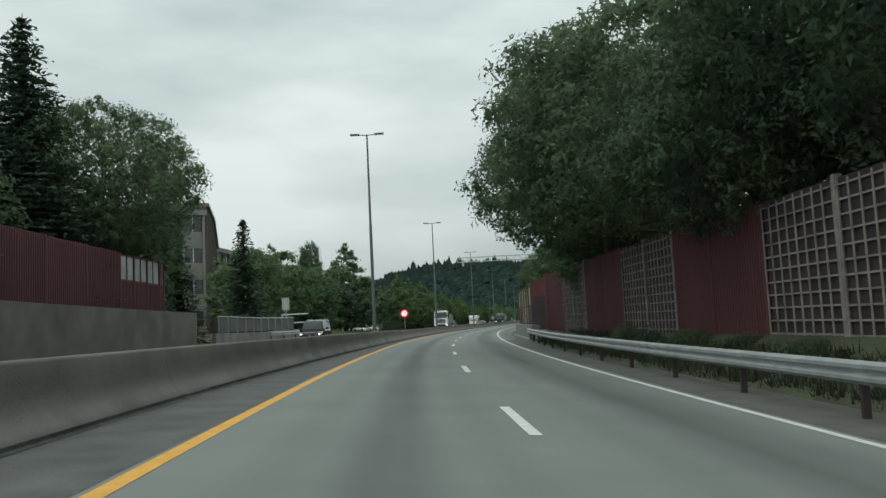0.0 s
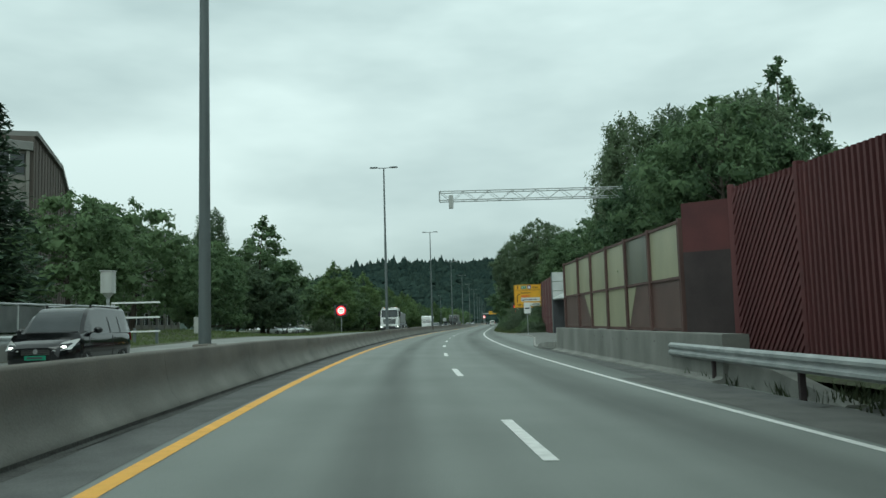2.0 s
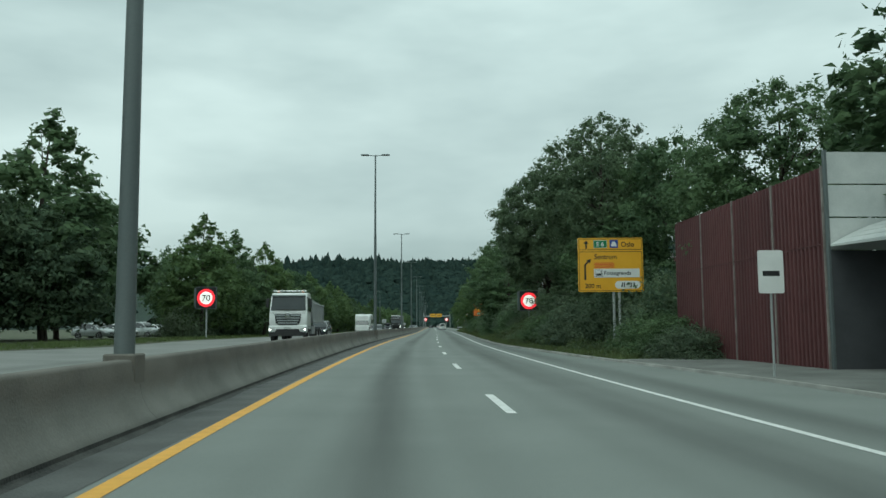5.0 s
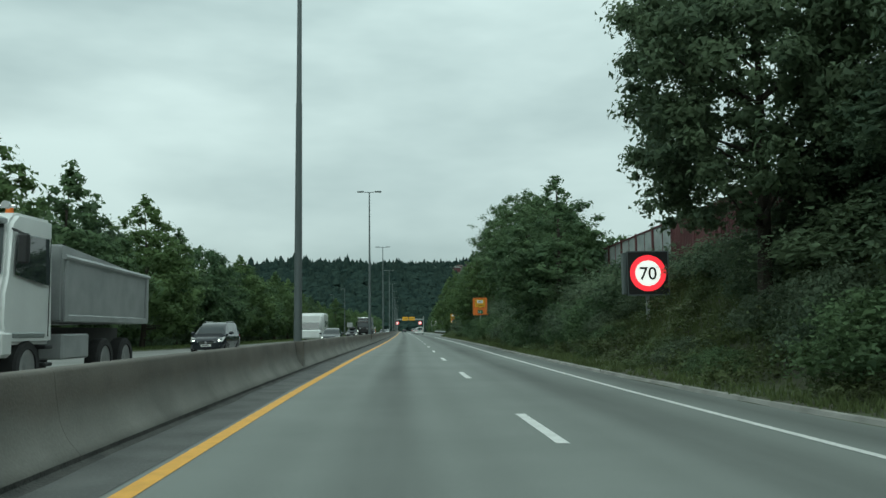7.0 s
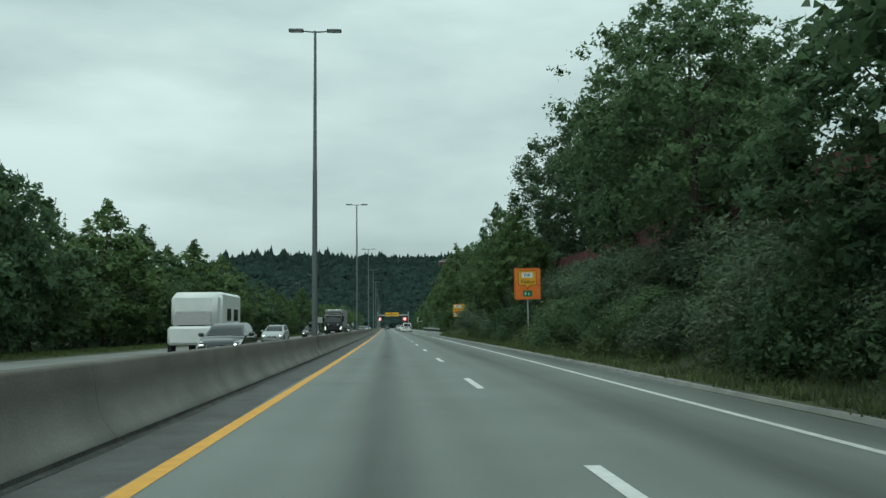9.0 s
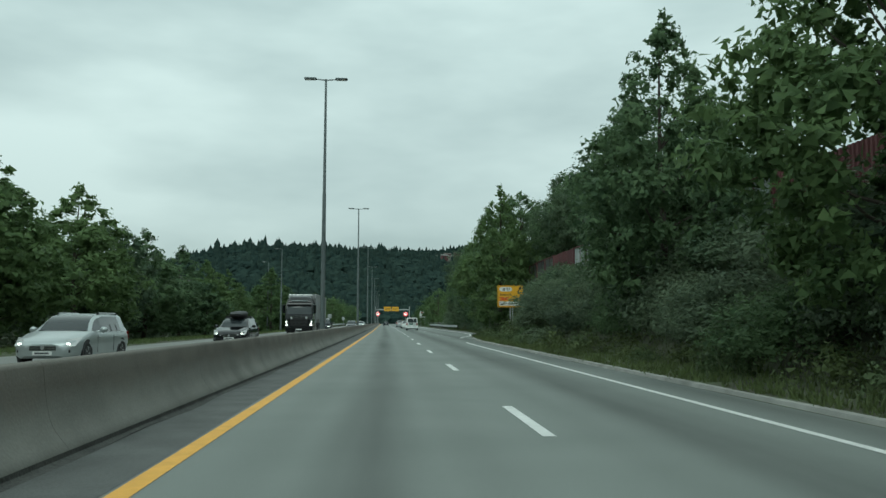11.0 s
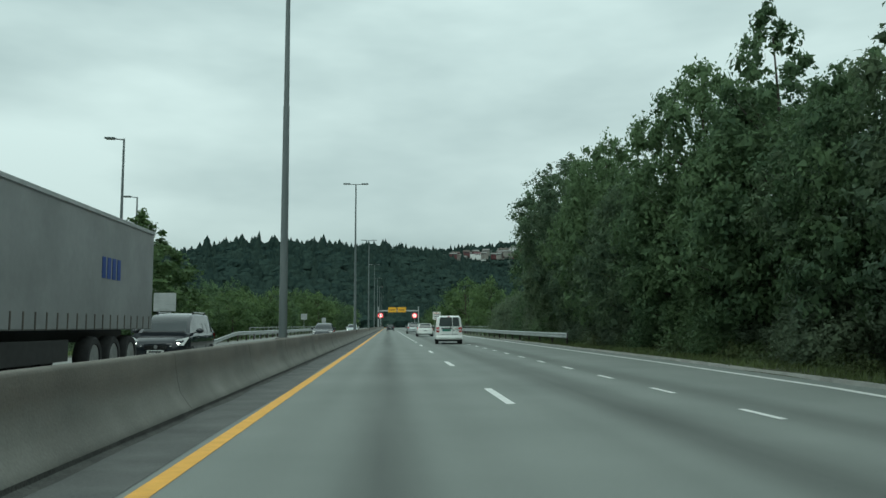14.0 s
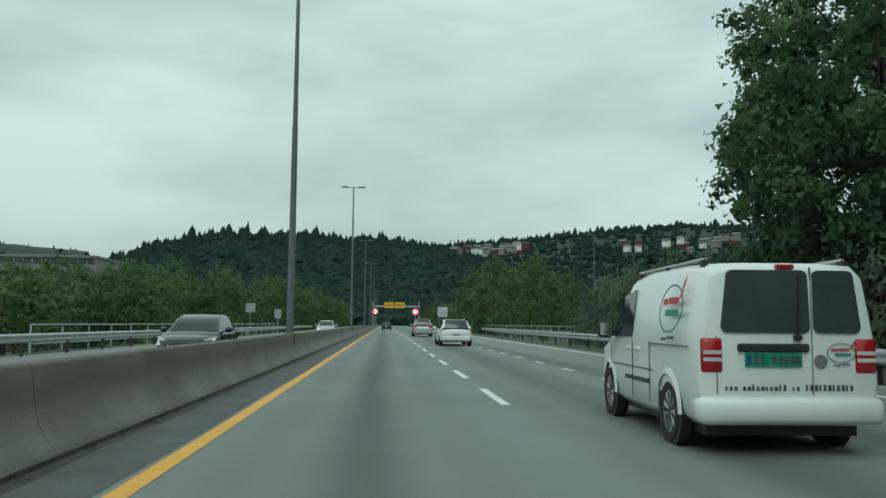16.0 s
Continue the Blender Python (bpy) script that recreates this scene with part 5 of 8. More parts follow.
def frame_plate(name, x0, x1, z0, z1, b, y, material, parent):
    bm = bmesh.new()
    for q in ((x0, x1, z1 - b, z1), (x0, x1, z0, z0 + b), (x0, x0 + b, z0 + b, z1 - b), (x1 - b, x1, z0 + b, z1 - b)):
        add_box(bm, q[0], q[1], y, y + 0.004, q[2], q[3])
    return part(name, bm, material, parent)


def sign_legs(ob, xs, top, low=-0.4, r=0.045):
    for x in xs:
        part("post", tube_bm((x, 0.08, low), (x, 0.08, top), r, n=10), M_GALV, ob)


def exit_pill(ob, x0, x1, z0, z1, y):
    p = plate("exit_plate", x0, x1, z0, z1, y, 0.004, M_WHITE, ob, (z1 - z0) * 0.5, "white rounded exit number plate")
    h = z1 - z0
    u = x0 + h * 0.75
    for a, b, c, d_ in ((0.0, 0.10, 0.22, 0.27), (0.30, 0.34, 0.46, 0.52)):
        outline("road_symbol", [(u + (a + 0.0) * h, z0 + 0.2 * h), (u + (a + 0.2) * h, z0 + 0.2 * h), (u + (c + 0.06) * h, z1 - 0.2 * h), (u + (b + 0.06) * h, z1 - 0.2 * h)], y - 0.003, 0.003, M_BLACK, p)
    outline("arrow_symbol", [(u + 0.62 * h, z1 - 0.42 * h), (u + 0.86 * h, z1 - 0.24 * h), (u + 0.80 * h, z1 - 0.18 * h), (u + 1.0 * h, z1 - 0.18 * h), (u + 1.0 * h, z1 - 0.38 * h), (u + 0.93 * h, z1 - 0.31 * h), (u + 0.7 * h, z1 - 0.5 * h)], y - 0.003, 0.003, M_BLACK, p)
    lettering("number", "37", h * 0.78, x0 + (x1 - x0) * 0.56, z0 + h * 0.22, y - 0.003, M_BLACK, p)


def factory_plate(ob, x0, x1, z0, z1, y, size):
    p = plate("place_plate", x0, x1, z0, z1, y, 0.004, M_WHITE, ob, 0.02, "white place plate with factory symbol")
    h = z1 - z0
    frame_plate("symbol_frame", x0 + 0.12 * h, x0 + 0.98 * h, z0 + 0.12 * h, z1 - 0.12 * h, 0.03 * h, y - 0.004, M_BLACK, p)
    outline("factory_symbol", [(x0 + 0.25 * h, z0 + 0.22 * h), (x0 + 0.85 * h, z0 + 0.22 * h), (x0 + 0.85 * h, z1 - 0.22 * h), (x0 + 0.78 * h, z1 - 0.22 * h), (x0 + 0.76 * h, z0 + 0.42 * h), (x0 + 0.62 * h, z0 + 0.52 * h), (x0 + 0.58 * h, z0 + 0.4 * h), (x0 + 0.42 * h, z0 + 0.52 * h), (x0 + 0.38 * h, z0 + 0.4 * h), (x0 + 0.25 * h, z0 + 0.5 * h)], y - 0.003, 0.003, M_BLACK, p)
    lettering("place_name", "Fossegrenda", size, x0 + 1.12 * h, z0 + 0.3 * h, y - 0.004, M_BLACK, p)


# large direction sign
W_, H_ = 2.8, 2.34
ob = thing("direction_sign", "large yellow direction sign with black border and lettering", "road sign", "direction signs", m=stand(133.0, 10.0, 2.95, -3) @ Matrix.Scale(1.133, 4))
plate("board", -W_ / 2, W_ / 2, 0, H_, 0.0, 0.05, M_SIGN_Y, ob, 0.05)
plate("back_sheet", -W_ / 2 + 0.01, W_ / 2 - 0.01, 0.01, H_ - 0.01, 0.052, 0.01, M_BACK, ob, 0.05)
frame_plate("upper_border", -W_ / 2 + 0.04, W_ / 2 - 0.04, 1.82, H_ - 0.04, 0.02, -0.005, M_BLACK, ob)
frame_plate("lower_border", -W_ / 2 + 0.04, W_ / 2 - 0.04, 0.04, 1.75, 0.02, -0.005, M_BLACK, ob)
outline("arrow_up", [(-1.07, 1.88), (-1.0, 1.88), (-1.0, 2.09), (-0.92, 2.09), (-1.035, 2.24), (-1.15, 2.09), (-1.07, 2.09)], -0.005, 0.005, M_BLACK, ob)
p = plate("route_plate", -0.72, -0.13, 1.9, 2.24, -0.006, 0.006, M_GREEN, ob, 0.03, "green route number plate")
frame_plate("plate_border", -0.71, -0.14, 1.91, 2.23, 0.012, -0.008, M_WHITE, p)
lettering("route_number", "E 6", 0.26, -0.60, 1.98, -0.009, M_WHITE, p)
p = plate("car_plate", -0.02, 0.34, 1.9, 2.25, -0.006, 0.006, M_BLUE, ob, 0.03, "blue motor road plate")
outline("car_symbol", [(0.04, 1.97), (0.28, 1.97), (0.28, 2.05), (0.25, 2.10), (0.22, 2.17), (0.10, 2.17), (0.07, 2.10), (0.04, 2.05)], -0.008, 0.002, M_WHITE, p)
lettering("place_name", "Oslo", 0.31, 0.46, 1.95, -0.004, M_BLACK, ob, wide=0.95)
lettering("place_name", "Sentrum", 0.30, -0.70, 1.42, -0.004, M_BLACK, ob, wide=0.95)
for i in range(4):
    plate("struck_line", -0.70, 0.15, 1.05 + i * 0.06, 1.078 + i * 0.06, -0.004, 0.003, M_RSIGN, ob)
factory_plate(ob, -0.72, 1.24, 0.62, 1.0, -0.005, 0.235)
outline("arrow_exit", [(-1.14, 0.52), (-1.06, 0.52), (-1.06, 1.14), (-0.94, 1.28), (-0.89, 1.23), (-0.82, 1.43), (-1.04, 1.37), (-0.99, 1.33), (-1.14, 1.17)], -0.005, 0.005, M_BLACK, ob)
lettering("distance", "200 m", 0.27, -1.12, 0.17, -0.004, M_BLACK, ob)
exit_pill(ob, 0.17, 1.26, 0.13, 0.47, -0.005)
sign_legs(ob, (0.12, 0.36), 1.9, -2.9, 0.06)

# exit sign
ob = thing("direction_sign", "yellow exit sign with black border on two posts", "road sign", "direction signs", m=stand(275.8, 9.08, 2.33, -3))
W2, H2 = 1.92, 1.62
plate("board", -W2 / 2, W2 / 2, 0, H2, 0.0, 0.05, M_SIGN_Y, ob, 0.05)
plate("back_sheet", -W2 / 2 + 0.01, W2 / 2 - 0.01, 0.01, H2 - 0.01, 0.052, 0.01, M_BACK, ob, 0.05)
frame_plate("border", -W2 / 2 + 0.03, W2 / 2 - 0.03, 0.03, H2 - 0.03, 0.018, -0.005, M_BLACK, ob)
exit_pill(ob, -0.82, 0.12, 1.17, 1.5, -0.005)
outline("arrow_exit", [(0.50, 1.14), (0.56, 1.10), (0.72, 1.34), (0.79, 1.29), (0.80, 1.53), (0.58, 1.43), (0.65, 1.38)], -0.005, 0.005, M_BLACK, ob)
lettering("place_name", "Sentrum", 0.25, -0.80, 0.86, -0.004, M_BLACK, ob)
for i in range(3):
    plate("bar", -0.78, -0.14, 0.52 + i * 0.09, 0.56 + i * 0.09, -0.004, 0.003, M_RSIGN, ob)
for a in (1, -1):
    outline("cross_bar", [(-0.82, 0.62 - a * 0.14 - 0.02), (-0.82, 0.62 - a * 0.14 + 0.02), (-0.10, 0.62 + a * 0.14 + 0.02), (-0.10, 0.62 + a * 0.14 - 0.02)], -0.009, 0.003, M_RSIGN, ob)
factory_plate(ob, -0.82, 0.84, 0.12, 0.44, -0.005, 0.185)
sign_legs(ob, (-0.02, 0.16), 1.3, -2.4, 0.045)

# orange detour sign
ob = thing("detour_sign", "orange detour sign with a yellow pointed plate", "road sign", m=stand(221.9, 8.35, 2.75, -3) @ Matrix.Scale(0.89, 4))
plate("board", -0.9, 0.9, 0, 2.16, 0.0, 0.05, M_SIGN_O, ob, 0.04)
plate("back_sheet", -0.89, 0.89, 0.01, 2.15, 0.052, 0.01, M_BACK, ob, 0.04)
frame_plate("board_rim", -0.875, 0.875, 0.025, 2.135, 0.016, -0.0055, M_BLACK, ob)
outline("pointed_rim", [(-0.63, 1.97), (0.61, 1.97), (0.61, 0.98), (0.16, 0.95), (-0.01, 0.74), (-0.18, 0.95), (-0.63, 0.98)], -0.005, 0.004, M_BLACK, ob)
q = outline("pointed_plate", [(-0.60, 1.94), (0.58, 1.94), (0.58, 1.01), (0.14, 0.98), (-0.01, 0.79), (-0.16, 0.98), (-0.60, 1.01)], -0.009, 0.004, M_SIGN_Y, ob, "yellow pointed plate")
p = plate("number_plate", -0.38, 0.36, 1.48, 1.84, -0.012, 0.003, M_WHITE, ob, 0.02)
lettering("route_number", "704", 0.27, -0.25, 1.57, -0.014, M_BLACK, p)
lettering("place_name", "Klæbu", 0.30, -0.46, 1.12, -0.012, M_BLACK, ob)
p = plate("route_plate", -0.31, 0.31, 0.2, 0.62, -0.005, 0.004, M_GREEN, ob, 0.02, "green route number plate")
lettering("route_number", "E 6", 0.28, -0.22, 0.30, -0.008, M_WHITE, p)
sign_legs(ob, (0.0,), 1.9, -2.9, 0.05)

# lit variable speed signs
G_RED, G_WHITE = glow("lit_red_ring", (1.0, 0.03, 0.05), 0.95), glow("lit_white_disc", (1.0, 0.93, 0.88), 0.75)


def ring_mesh(r0, r1, y, n=48):
    verts, faces = [], []
    for i in range(n):
        a = 2 * math.pi * i / n
        for r, yy in ((r0, y), (r1, y), (r1, y + 0.004), (r0, y + 0.004)):
            verts.append((r * math.cos(a), yy, r * math.sin(a)))
    for i in range(n):
        j = (i + 1) % n
        for k in range(4):
            faces.append((i * 4 + k, j * 4 + k, j * 4 + (k + 1) % 4, i * 4 + (k + 1) % 4))
    return verts, faces


def speed_sign(s, lat, centre_z, size=1.62, turn=-2):
    ob = thing("speed_sign", "black electronic speed sign lit with a red ring and 70", "road sign", "lit speed signs", m=stand(s, lat, 0, turn))
    h = size / 2
    part("housing", box_bm(-h, h, 0.0, 0.32, centre_z - h * 1.06, centre_z + h * 1.06, 0.02), M_BLACK, ob)
    frame_plate("rim", -h * 1.02, h * 1.02, centre_z - h * 1.08, centre_z + h * 1.08, 0.05, -0.02, M_POLE, ob)
    part("side_hood", box_bm(-h - 0.16, -h - 0.03, 0.02, 0.36, centre_z - h, centre_z + h, 0.01), M_POLE, ob)
    g = link("red_ring", mesh_of("red_ring", *ring_mesh(h * 0.62, h * 0.87, -0.008), G_RED), ob)
    g.matrix_basis = Matrix.Translation((0, 0, centre_z))
    bm = bmesh.new()
    bmesh.ops.create_circle(bm, cap_ends=True, radius=h * 0.615, segments=48, matrix=Matrix.Translation((0, -0.006, centre_z)) @ Matrix.Rotation(radians(90), 4, "X"))
    bmesh.ops.recalc_face_normals(bm, faces=bm.faces)
    r = bmesh.ops.extrude_face_region(bm, geom=list(bm.faces))
    bmesh.ops.translate(bm, verts=[v for v in r["geom"] if isinstance(v, bmesh.types.BMVert)], vec=(0, 0.004, 0))
    disc = part("lit_disc", bm, G_WHITE, ob, "lit white disc")
    lettering("number", "70", h * 0.86, 0.0, centre_z - h * 0.30, -0.012, M_BLACK, disc, True)
    part("post", tube_bm((0, 0.2, -0.3), (0, 0.2, centre_z - h), 0.075, n=12), M_GALV, ob)
    return ob


speed_sign(163.5, 9.7, 3.46)
speed_sign(161.2, -17.4, 3.4, 1.7)
speed_sign(592, 9.8, 5.0, 2.2)
speed_sign(592, -3.1, 5.0, 2.2)

# small white sign in front of the direction sign, backs of signs on the far side
ob = thing("small_sign", "small white sign on a thin post", "road sign", m=stand(112, 8.65, 0.1, 0))
plate("board", -0.3, 0.3, 1.9, 2.9, 0.0, 0.03, M_WHITE, ob, 0.05)
plate("bar", -0.2, 0.2, 2.3, 2.42, -0.004, 0.004, M_BLACK, ob)
part("post", tube_bm((0, 0.05, -0.2), (0, 0.05, 2.9), 0.03, n=8), M_GALV, ob)
for s, lat, z, w, h in ((333.7, -13.4, 2.1, 1.3, 1.1), (412, -13.2, 2.2, 0.95, 0.9), (405, -9.6, 1.6, 0.6, 0.8)):
    ob = thing("road_sign", "bare grey back of a road sign on its post", "road sign", "backs of signs", m=stand(s, lat, 0, 0))
    plate("board", -w / 2, w / 2, z, z + h, 0.0, 0.03, M_BACK, ob, 0.03)
    for i in range(4):
        part("stiffener", box_bm(-w / 2, w / 2, -0.03, -0.002, z + h * (i + 0.4) / 4, z + h * (i + 0.4) / 4 + 0.05), M_GALV, ob)
    for x in (-w * 0.25, w * 0.25) if w > 1 else (0.0,):
        part("post", tube_bm((x, 0.06, -3.2), (x, 0.06, z + h), 0.035, n=8), M_GALV, ob)
ob = thing("blue_sign", "blue square road sign on a post by the exit", "road sign", m=stand(424, 23.2, 0))
plate("board", -0.55, 0.55, 1.6, 2.8, 0.0, 0.03, M_BLUE, ob, 0.05)
plate("symbol", -0.2, 0.25, 1.9, 2.5, -0.004, 0.004, M_WHITE, ob)
part("post", tube_bm((0, 0.05, -3.0), (0, 0.05, 2.7), 0.04, n=8), M_GALV, ob)
ob = thing("white_sign", "white sign with rows of unreadable lettering", "road sign", m=stand(556, 16, 0))
plate("board", -1.3, 1.3, 3.2, 5.8, 0.0, 0.05, M_WHITE, ob, 0.05)
for i in range(4):
    plate("bar", -1.0, 1.0, 3.6 + i * 0.55, 3.8 + i * 0.55, -0.005, 0.005, M_RSIGN if i == 3 else M_BLACK, ob)
sign_legs(ob, (-0.8, 0.8), 5.6, -3)
# sign gantry far ahead
ob = thing("sign_gantry", "grey road gantry with two orange signs", "gantry", m=stand(640, 0, 0))
for x in (-4.5, 13):
    part("mast", tube_bm((x, 0, -0.2), (x, 0, 9.5), 0.2, n=10), M_GALV, ob)
part("beam", box_bm(-4.5, 13, -0.3, 0.3, 7.4, 8.0), M_GALV, ob)
for x in (-0.2, 3.9):
    plate("board", x, x + 3.6, 7.0, 9.2, -0.4, 0.06, M_SIGN_Y, ob, 0.1, "orange sign board")
    plate("bar", x + 0.4, x + 3.0, 7.9, 8.2, -0.405, 0.004, M_BLACK, ob)
# single-arm lamps beside the road
lamp_post(328, -14.25, 11.2, 2.0, 1)
lamp_post(343.5, -18.2, 10.5, 2.0, 1)
lamp_post(430, 26, 12.5, 2.0, 1)
lamp_post(300, -34, 9.0, 2.0, 1)

# ---- upper wall on the slope ----
slope_wall = thing("noise_wall", "red boarded noise wall with glazed bays above the planted slope", "wall", kind="structure")
M_HAZY = surf("hazy_glass", (0.30, 0.33, 0.33), (0.50, 0.53, 0.52), 1.0, 0.15, 0.0, 20)
M_DARKPANE = surf("dark_mesh_pane", (0.06, 0.065, 0.065), (0.11, 0.115, 0.11), 1.0, 0.3)
WALL_C = bend((148, 12.2), (200, 12.0), (245, 11.9), (283, 11.2))
TOP_C = bend((148, 6.0), (180, 5.9), (215, 5.6), (245, 5.95), (265, 5.8), (274, 5.75), (283, 5.5))
s = 148.0
while s < 282:
    e = s + 2.8
    glass = 166 <= s < 180 or 239 <= s < 244 or 259.5 <= s < 265 or s >= 271
    m, w = chord(s, WALL_C(s), e, WALL_C(e), 2.4)
    h = TOP_C(s) - 2.4 - lift(s, 12)
    place_part("post", box_bm(-0.09, 0.09, -0.08, 0.08, -1.0, h + 0.06, 0.01), M_REDD, slope_wall, m)
    if glass:
        g = 1.55 if s < 230 else 1.35
        place_part("panel", ribbed(w, h - g, 0.2), M_RED, slope_wall, m)
        for z in (h - g, h - 0.07):
            place_part("rail", box_bm(-0.06, 0.06, 0.08, w - 0.08, z, z + 0.08), M_REDD, slope_wall, m)
        place_part("pane", box_bm(-0.01, 0.01, 0.08, w - 0.08, h - g + 0.08, h - 0.07), M_DARKPANE if s >= 271 else M_HAZY, slope_wall, m, "glazed pane")
        place_part("mullion", box_bm(-0.03, 0.03, w * 0.5 - 0.03, w * 0.5 + 0.03, h - g + 0.08, h - 0.07), M_REDD, slope_wall, m)
    else:
        place_part("panel", ribbed(w, h, 0.2, 0.05), M_RED, slope_wall, m)
    s = e

rail_wall = thing("noise_wall", "short red boarded wall half hidden by trees", "wall", kind="structure")
for i in range(4):
    m, w = chord(343.5 + 2.6 * i, 14.4, 346.1 + 2.6 * i, 14.4, 0.0)
    place_part("panel", ribbed(w, 4.6 - 0.35 * i, 0.2, 0.05), M_RED, rail_wall, m)
    place_part("post", box_bm(-0.09, 0.09, -0.07, 0.07, -1.5, 4.7 - 0.35 * i, 0.01), M_REDD, rail_wall, m)

# ---- left side: retaining wall, red wall, railing, box ----
tagged(strip("retaining_wall", -60, 50, [(-14.4, 0.0), (-14.35, 2.28), (-14.7, 2.31), (-14.75, 0.0)], M_CONC, close=True), "stained grey concrete retaining wall", "wall", kind="structure")
left_wall = thing("noise_wall", "oxide-red noise wall with small windows on a grass bank", "wall", kind="structure")
sa = -56.0
while sa < 50.3:
    sb = min(sa + 4.0, 50.4) if sa < 42 else min(sa + 1.9, 50.4)
    m, w = chord(sa, -16.6, sb, -16.6, 2.1)
    h = 3.45 if sa < 43 else 3.4
    flip = Matrix.Translation((0, w, 0)) @ Matrix.Rotation(math.pi, 4, "Z")
    if sa < 43:
        place_part("panel", ribbed(w, h, 0.2), M_RED, left_wall, m @ flip)
    else:
        place_part("panel", ribbed(w, 1.9, 0.2), M_RED, left_wall, m @ flip)
        for z in (1.91, h - 0.1):
            place_part("rail", box_bm(-0.05, 0.05, 0.08, w - 0.08, z, z + 0.1), M_REDD, left_wall, m)
        place_part("pane", box_bm(-0.01, 0.01, 0.08, w * 0.5 - 0.04, 2.01, h - 0.1), M_HAZY, left_wall, m, "hazy glass pane")
        place_part("pane", box_bm(-0.01, 0.01, w * 0.5 + 0.04, w - 0.08, 2.01, h - 0.1), M_HAZY, left_wall, m, "hazy glass pane")
        place_part("mullion", box_bm(-0.05, 0.05, w * 0.5 - 0.04, w * 0.5 + 0.04, 2.01, h - 0.1), M_REDD, left_wall, m)
    place_part("post", box_bm(-0.09, 0.09, -0.07, 0.07, -0.5, h + 0.05, 0.01), M_REDD, left_wall, m)
    sa = sb
m, w = chord(50.4, -16.6, 50.6, -16.6, 2.1)
place_part("post", box_bm(-0.09, 0.09, -0.07, 0.07, -0.5, 3.45, 0.01), M_REDD, left_wall, m)
tagged(strip("bridge_parapet", 55, 80, [(-14.75, -0.2), (-14.75, 1.0), (-15.05, 1.0), (-15.05, -0.2)], M_CONC2, close=True), "low grey concrete parapet", "wall", kind="structure")
railing = thing("railing", "grey steel railing with glazed infill on a parapet", "railing", kind="structure")
M_INFILL = surf("dusty_glass_infill", (0.09, 0.10, 0.10), (0.15, 0.16, 0.16), 1.2, 0.25)
sa = 56.0
while sa < 78:
    m, w = chord(sa, -14.9, sa + 2.2, -14.9, 1.0)
    place_part("post", box_bm(-0.03, 0.03, -0.03, 0.03, 0, 1.15), M_GALV, railing, m)
    place_part("handrail", tube_bm((0, 0, 1.17), (0, w, 1.17), 0.045, n=8), M_GALV, railing, m)
    place_part("infill", box_bm(-0.008, 0.008, 0.06, w - 0.06, 0.1, 1.08), M_INFILL, railing, m, "dusty glazed infill")
    sa += 2.2
for s0_, s1_, lat_, top_ in ((362, 431, -13.1, 1.08), (372, 470, 13.5, 1.1)):
    rail2 = thing("railing", "grey steel railing beside the road", "railing", kind="structure")
    sa = s0_
    while sa < s1_:
        m, w = chord(sa, lat_, sa + 3.0, lat_, 0)
        place_part("post", box_bm(-0.03, 0.03, -0.03, 0.03, -2.8, top_), M_GALV, rail2, m)
        for z in (top_, top_ * 0.66, top_ * 0.33):
            place_part("rail", tube_bm((0, 0, z), (0, w, z), 0.035, n=6), M_GALV, rail2, m)
        sa += 3.0
ob = thing("roadside_box", "white metal box raised on a grey post", "cabinet", m=stand(82, -16.7, 0))
part("box", box_bm(-0.32, 0.32, -0.28, 0.28, 2.95, 4.15, 0.03), M_CAB, ob)
part("roof", box_bm(-0.36, 0.36, -0.32, 0.32, 4.15, 4.2, 0.01), M_CAB, ob)
part("funnel", tube_bm((0, 0, 2.7), (0, 0, 2.95), 0.1, 0.3, 10), M_CAB, ob)
part("post", tube_bm((0, 0, -0.2), (0, 0, 2.7), 0.09, n=10), M_GALV, ob)
ob = thing("bar_fence", "low fence with white rails and dark posts", "fence", m=stand(87, -17.2, 0, 8))
for x in (-1.3, 0.0, 1.3):
    part("post", box_bm(x - 0.08, x + 0.08, -0.08, 0.08, -0.2, 1.0 if x > -1 else 1.9, 0.01), M_POLE, ob)
for z in (0.75, 1.6, 2.5):
    part("rail", box_bm(-1.3, 1.5, -0.12, -0.08, z, z + 0.1, 0.01), M_WHITE, ob)
part("post", box_bm(-1.36, -1.16, -0.05, 0.1, -0.2, 2.6, 0.01), M_CAB, ob)

# ---- buildings ----
M_FACADE = surf("pale_facade_panels", (0.17, 0.165, 0.145), (0.27, 0.26, 0.235), 0.5, 0.8, 0.1, 12, streak=0.3)
M_CLAD = surf("dark_brown_cladding", (0.07, 0.06, 0.05), (0.12, 0.10, 0.085), 1.0, 0.8, 0.2, 20, streak=0.15)
M_PANE = surf("window_glass", (0.03, 0.035, 0.04), (0.07, 0.08, 0.085), 0.7, 0.12)
M_ROOF = surf("grey_roof_edge", (0.16, 0.16, 0.15), (0.25, 0.25, 0.235), 0.6, 0.8)


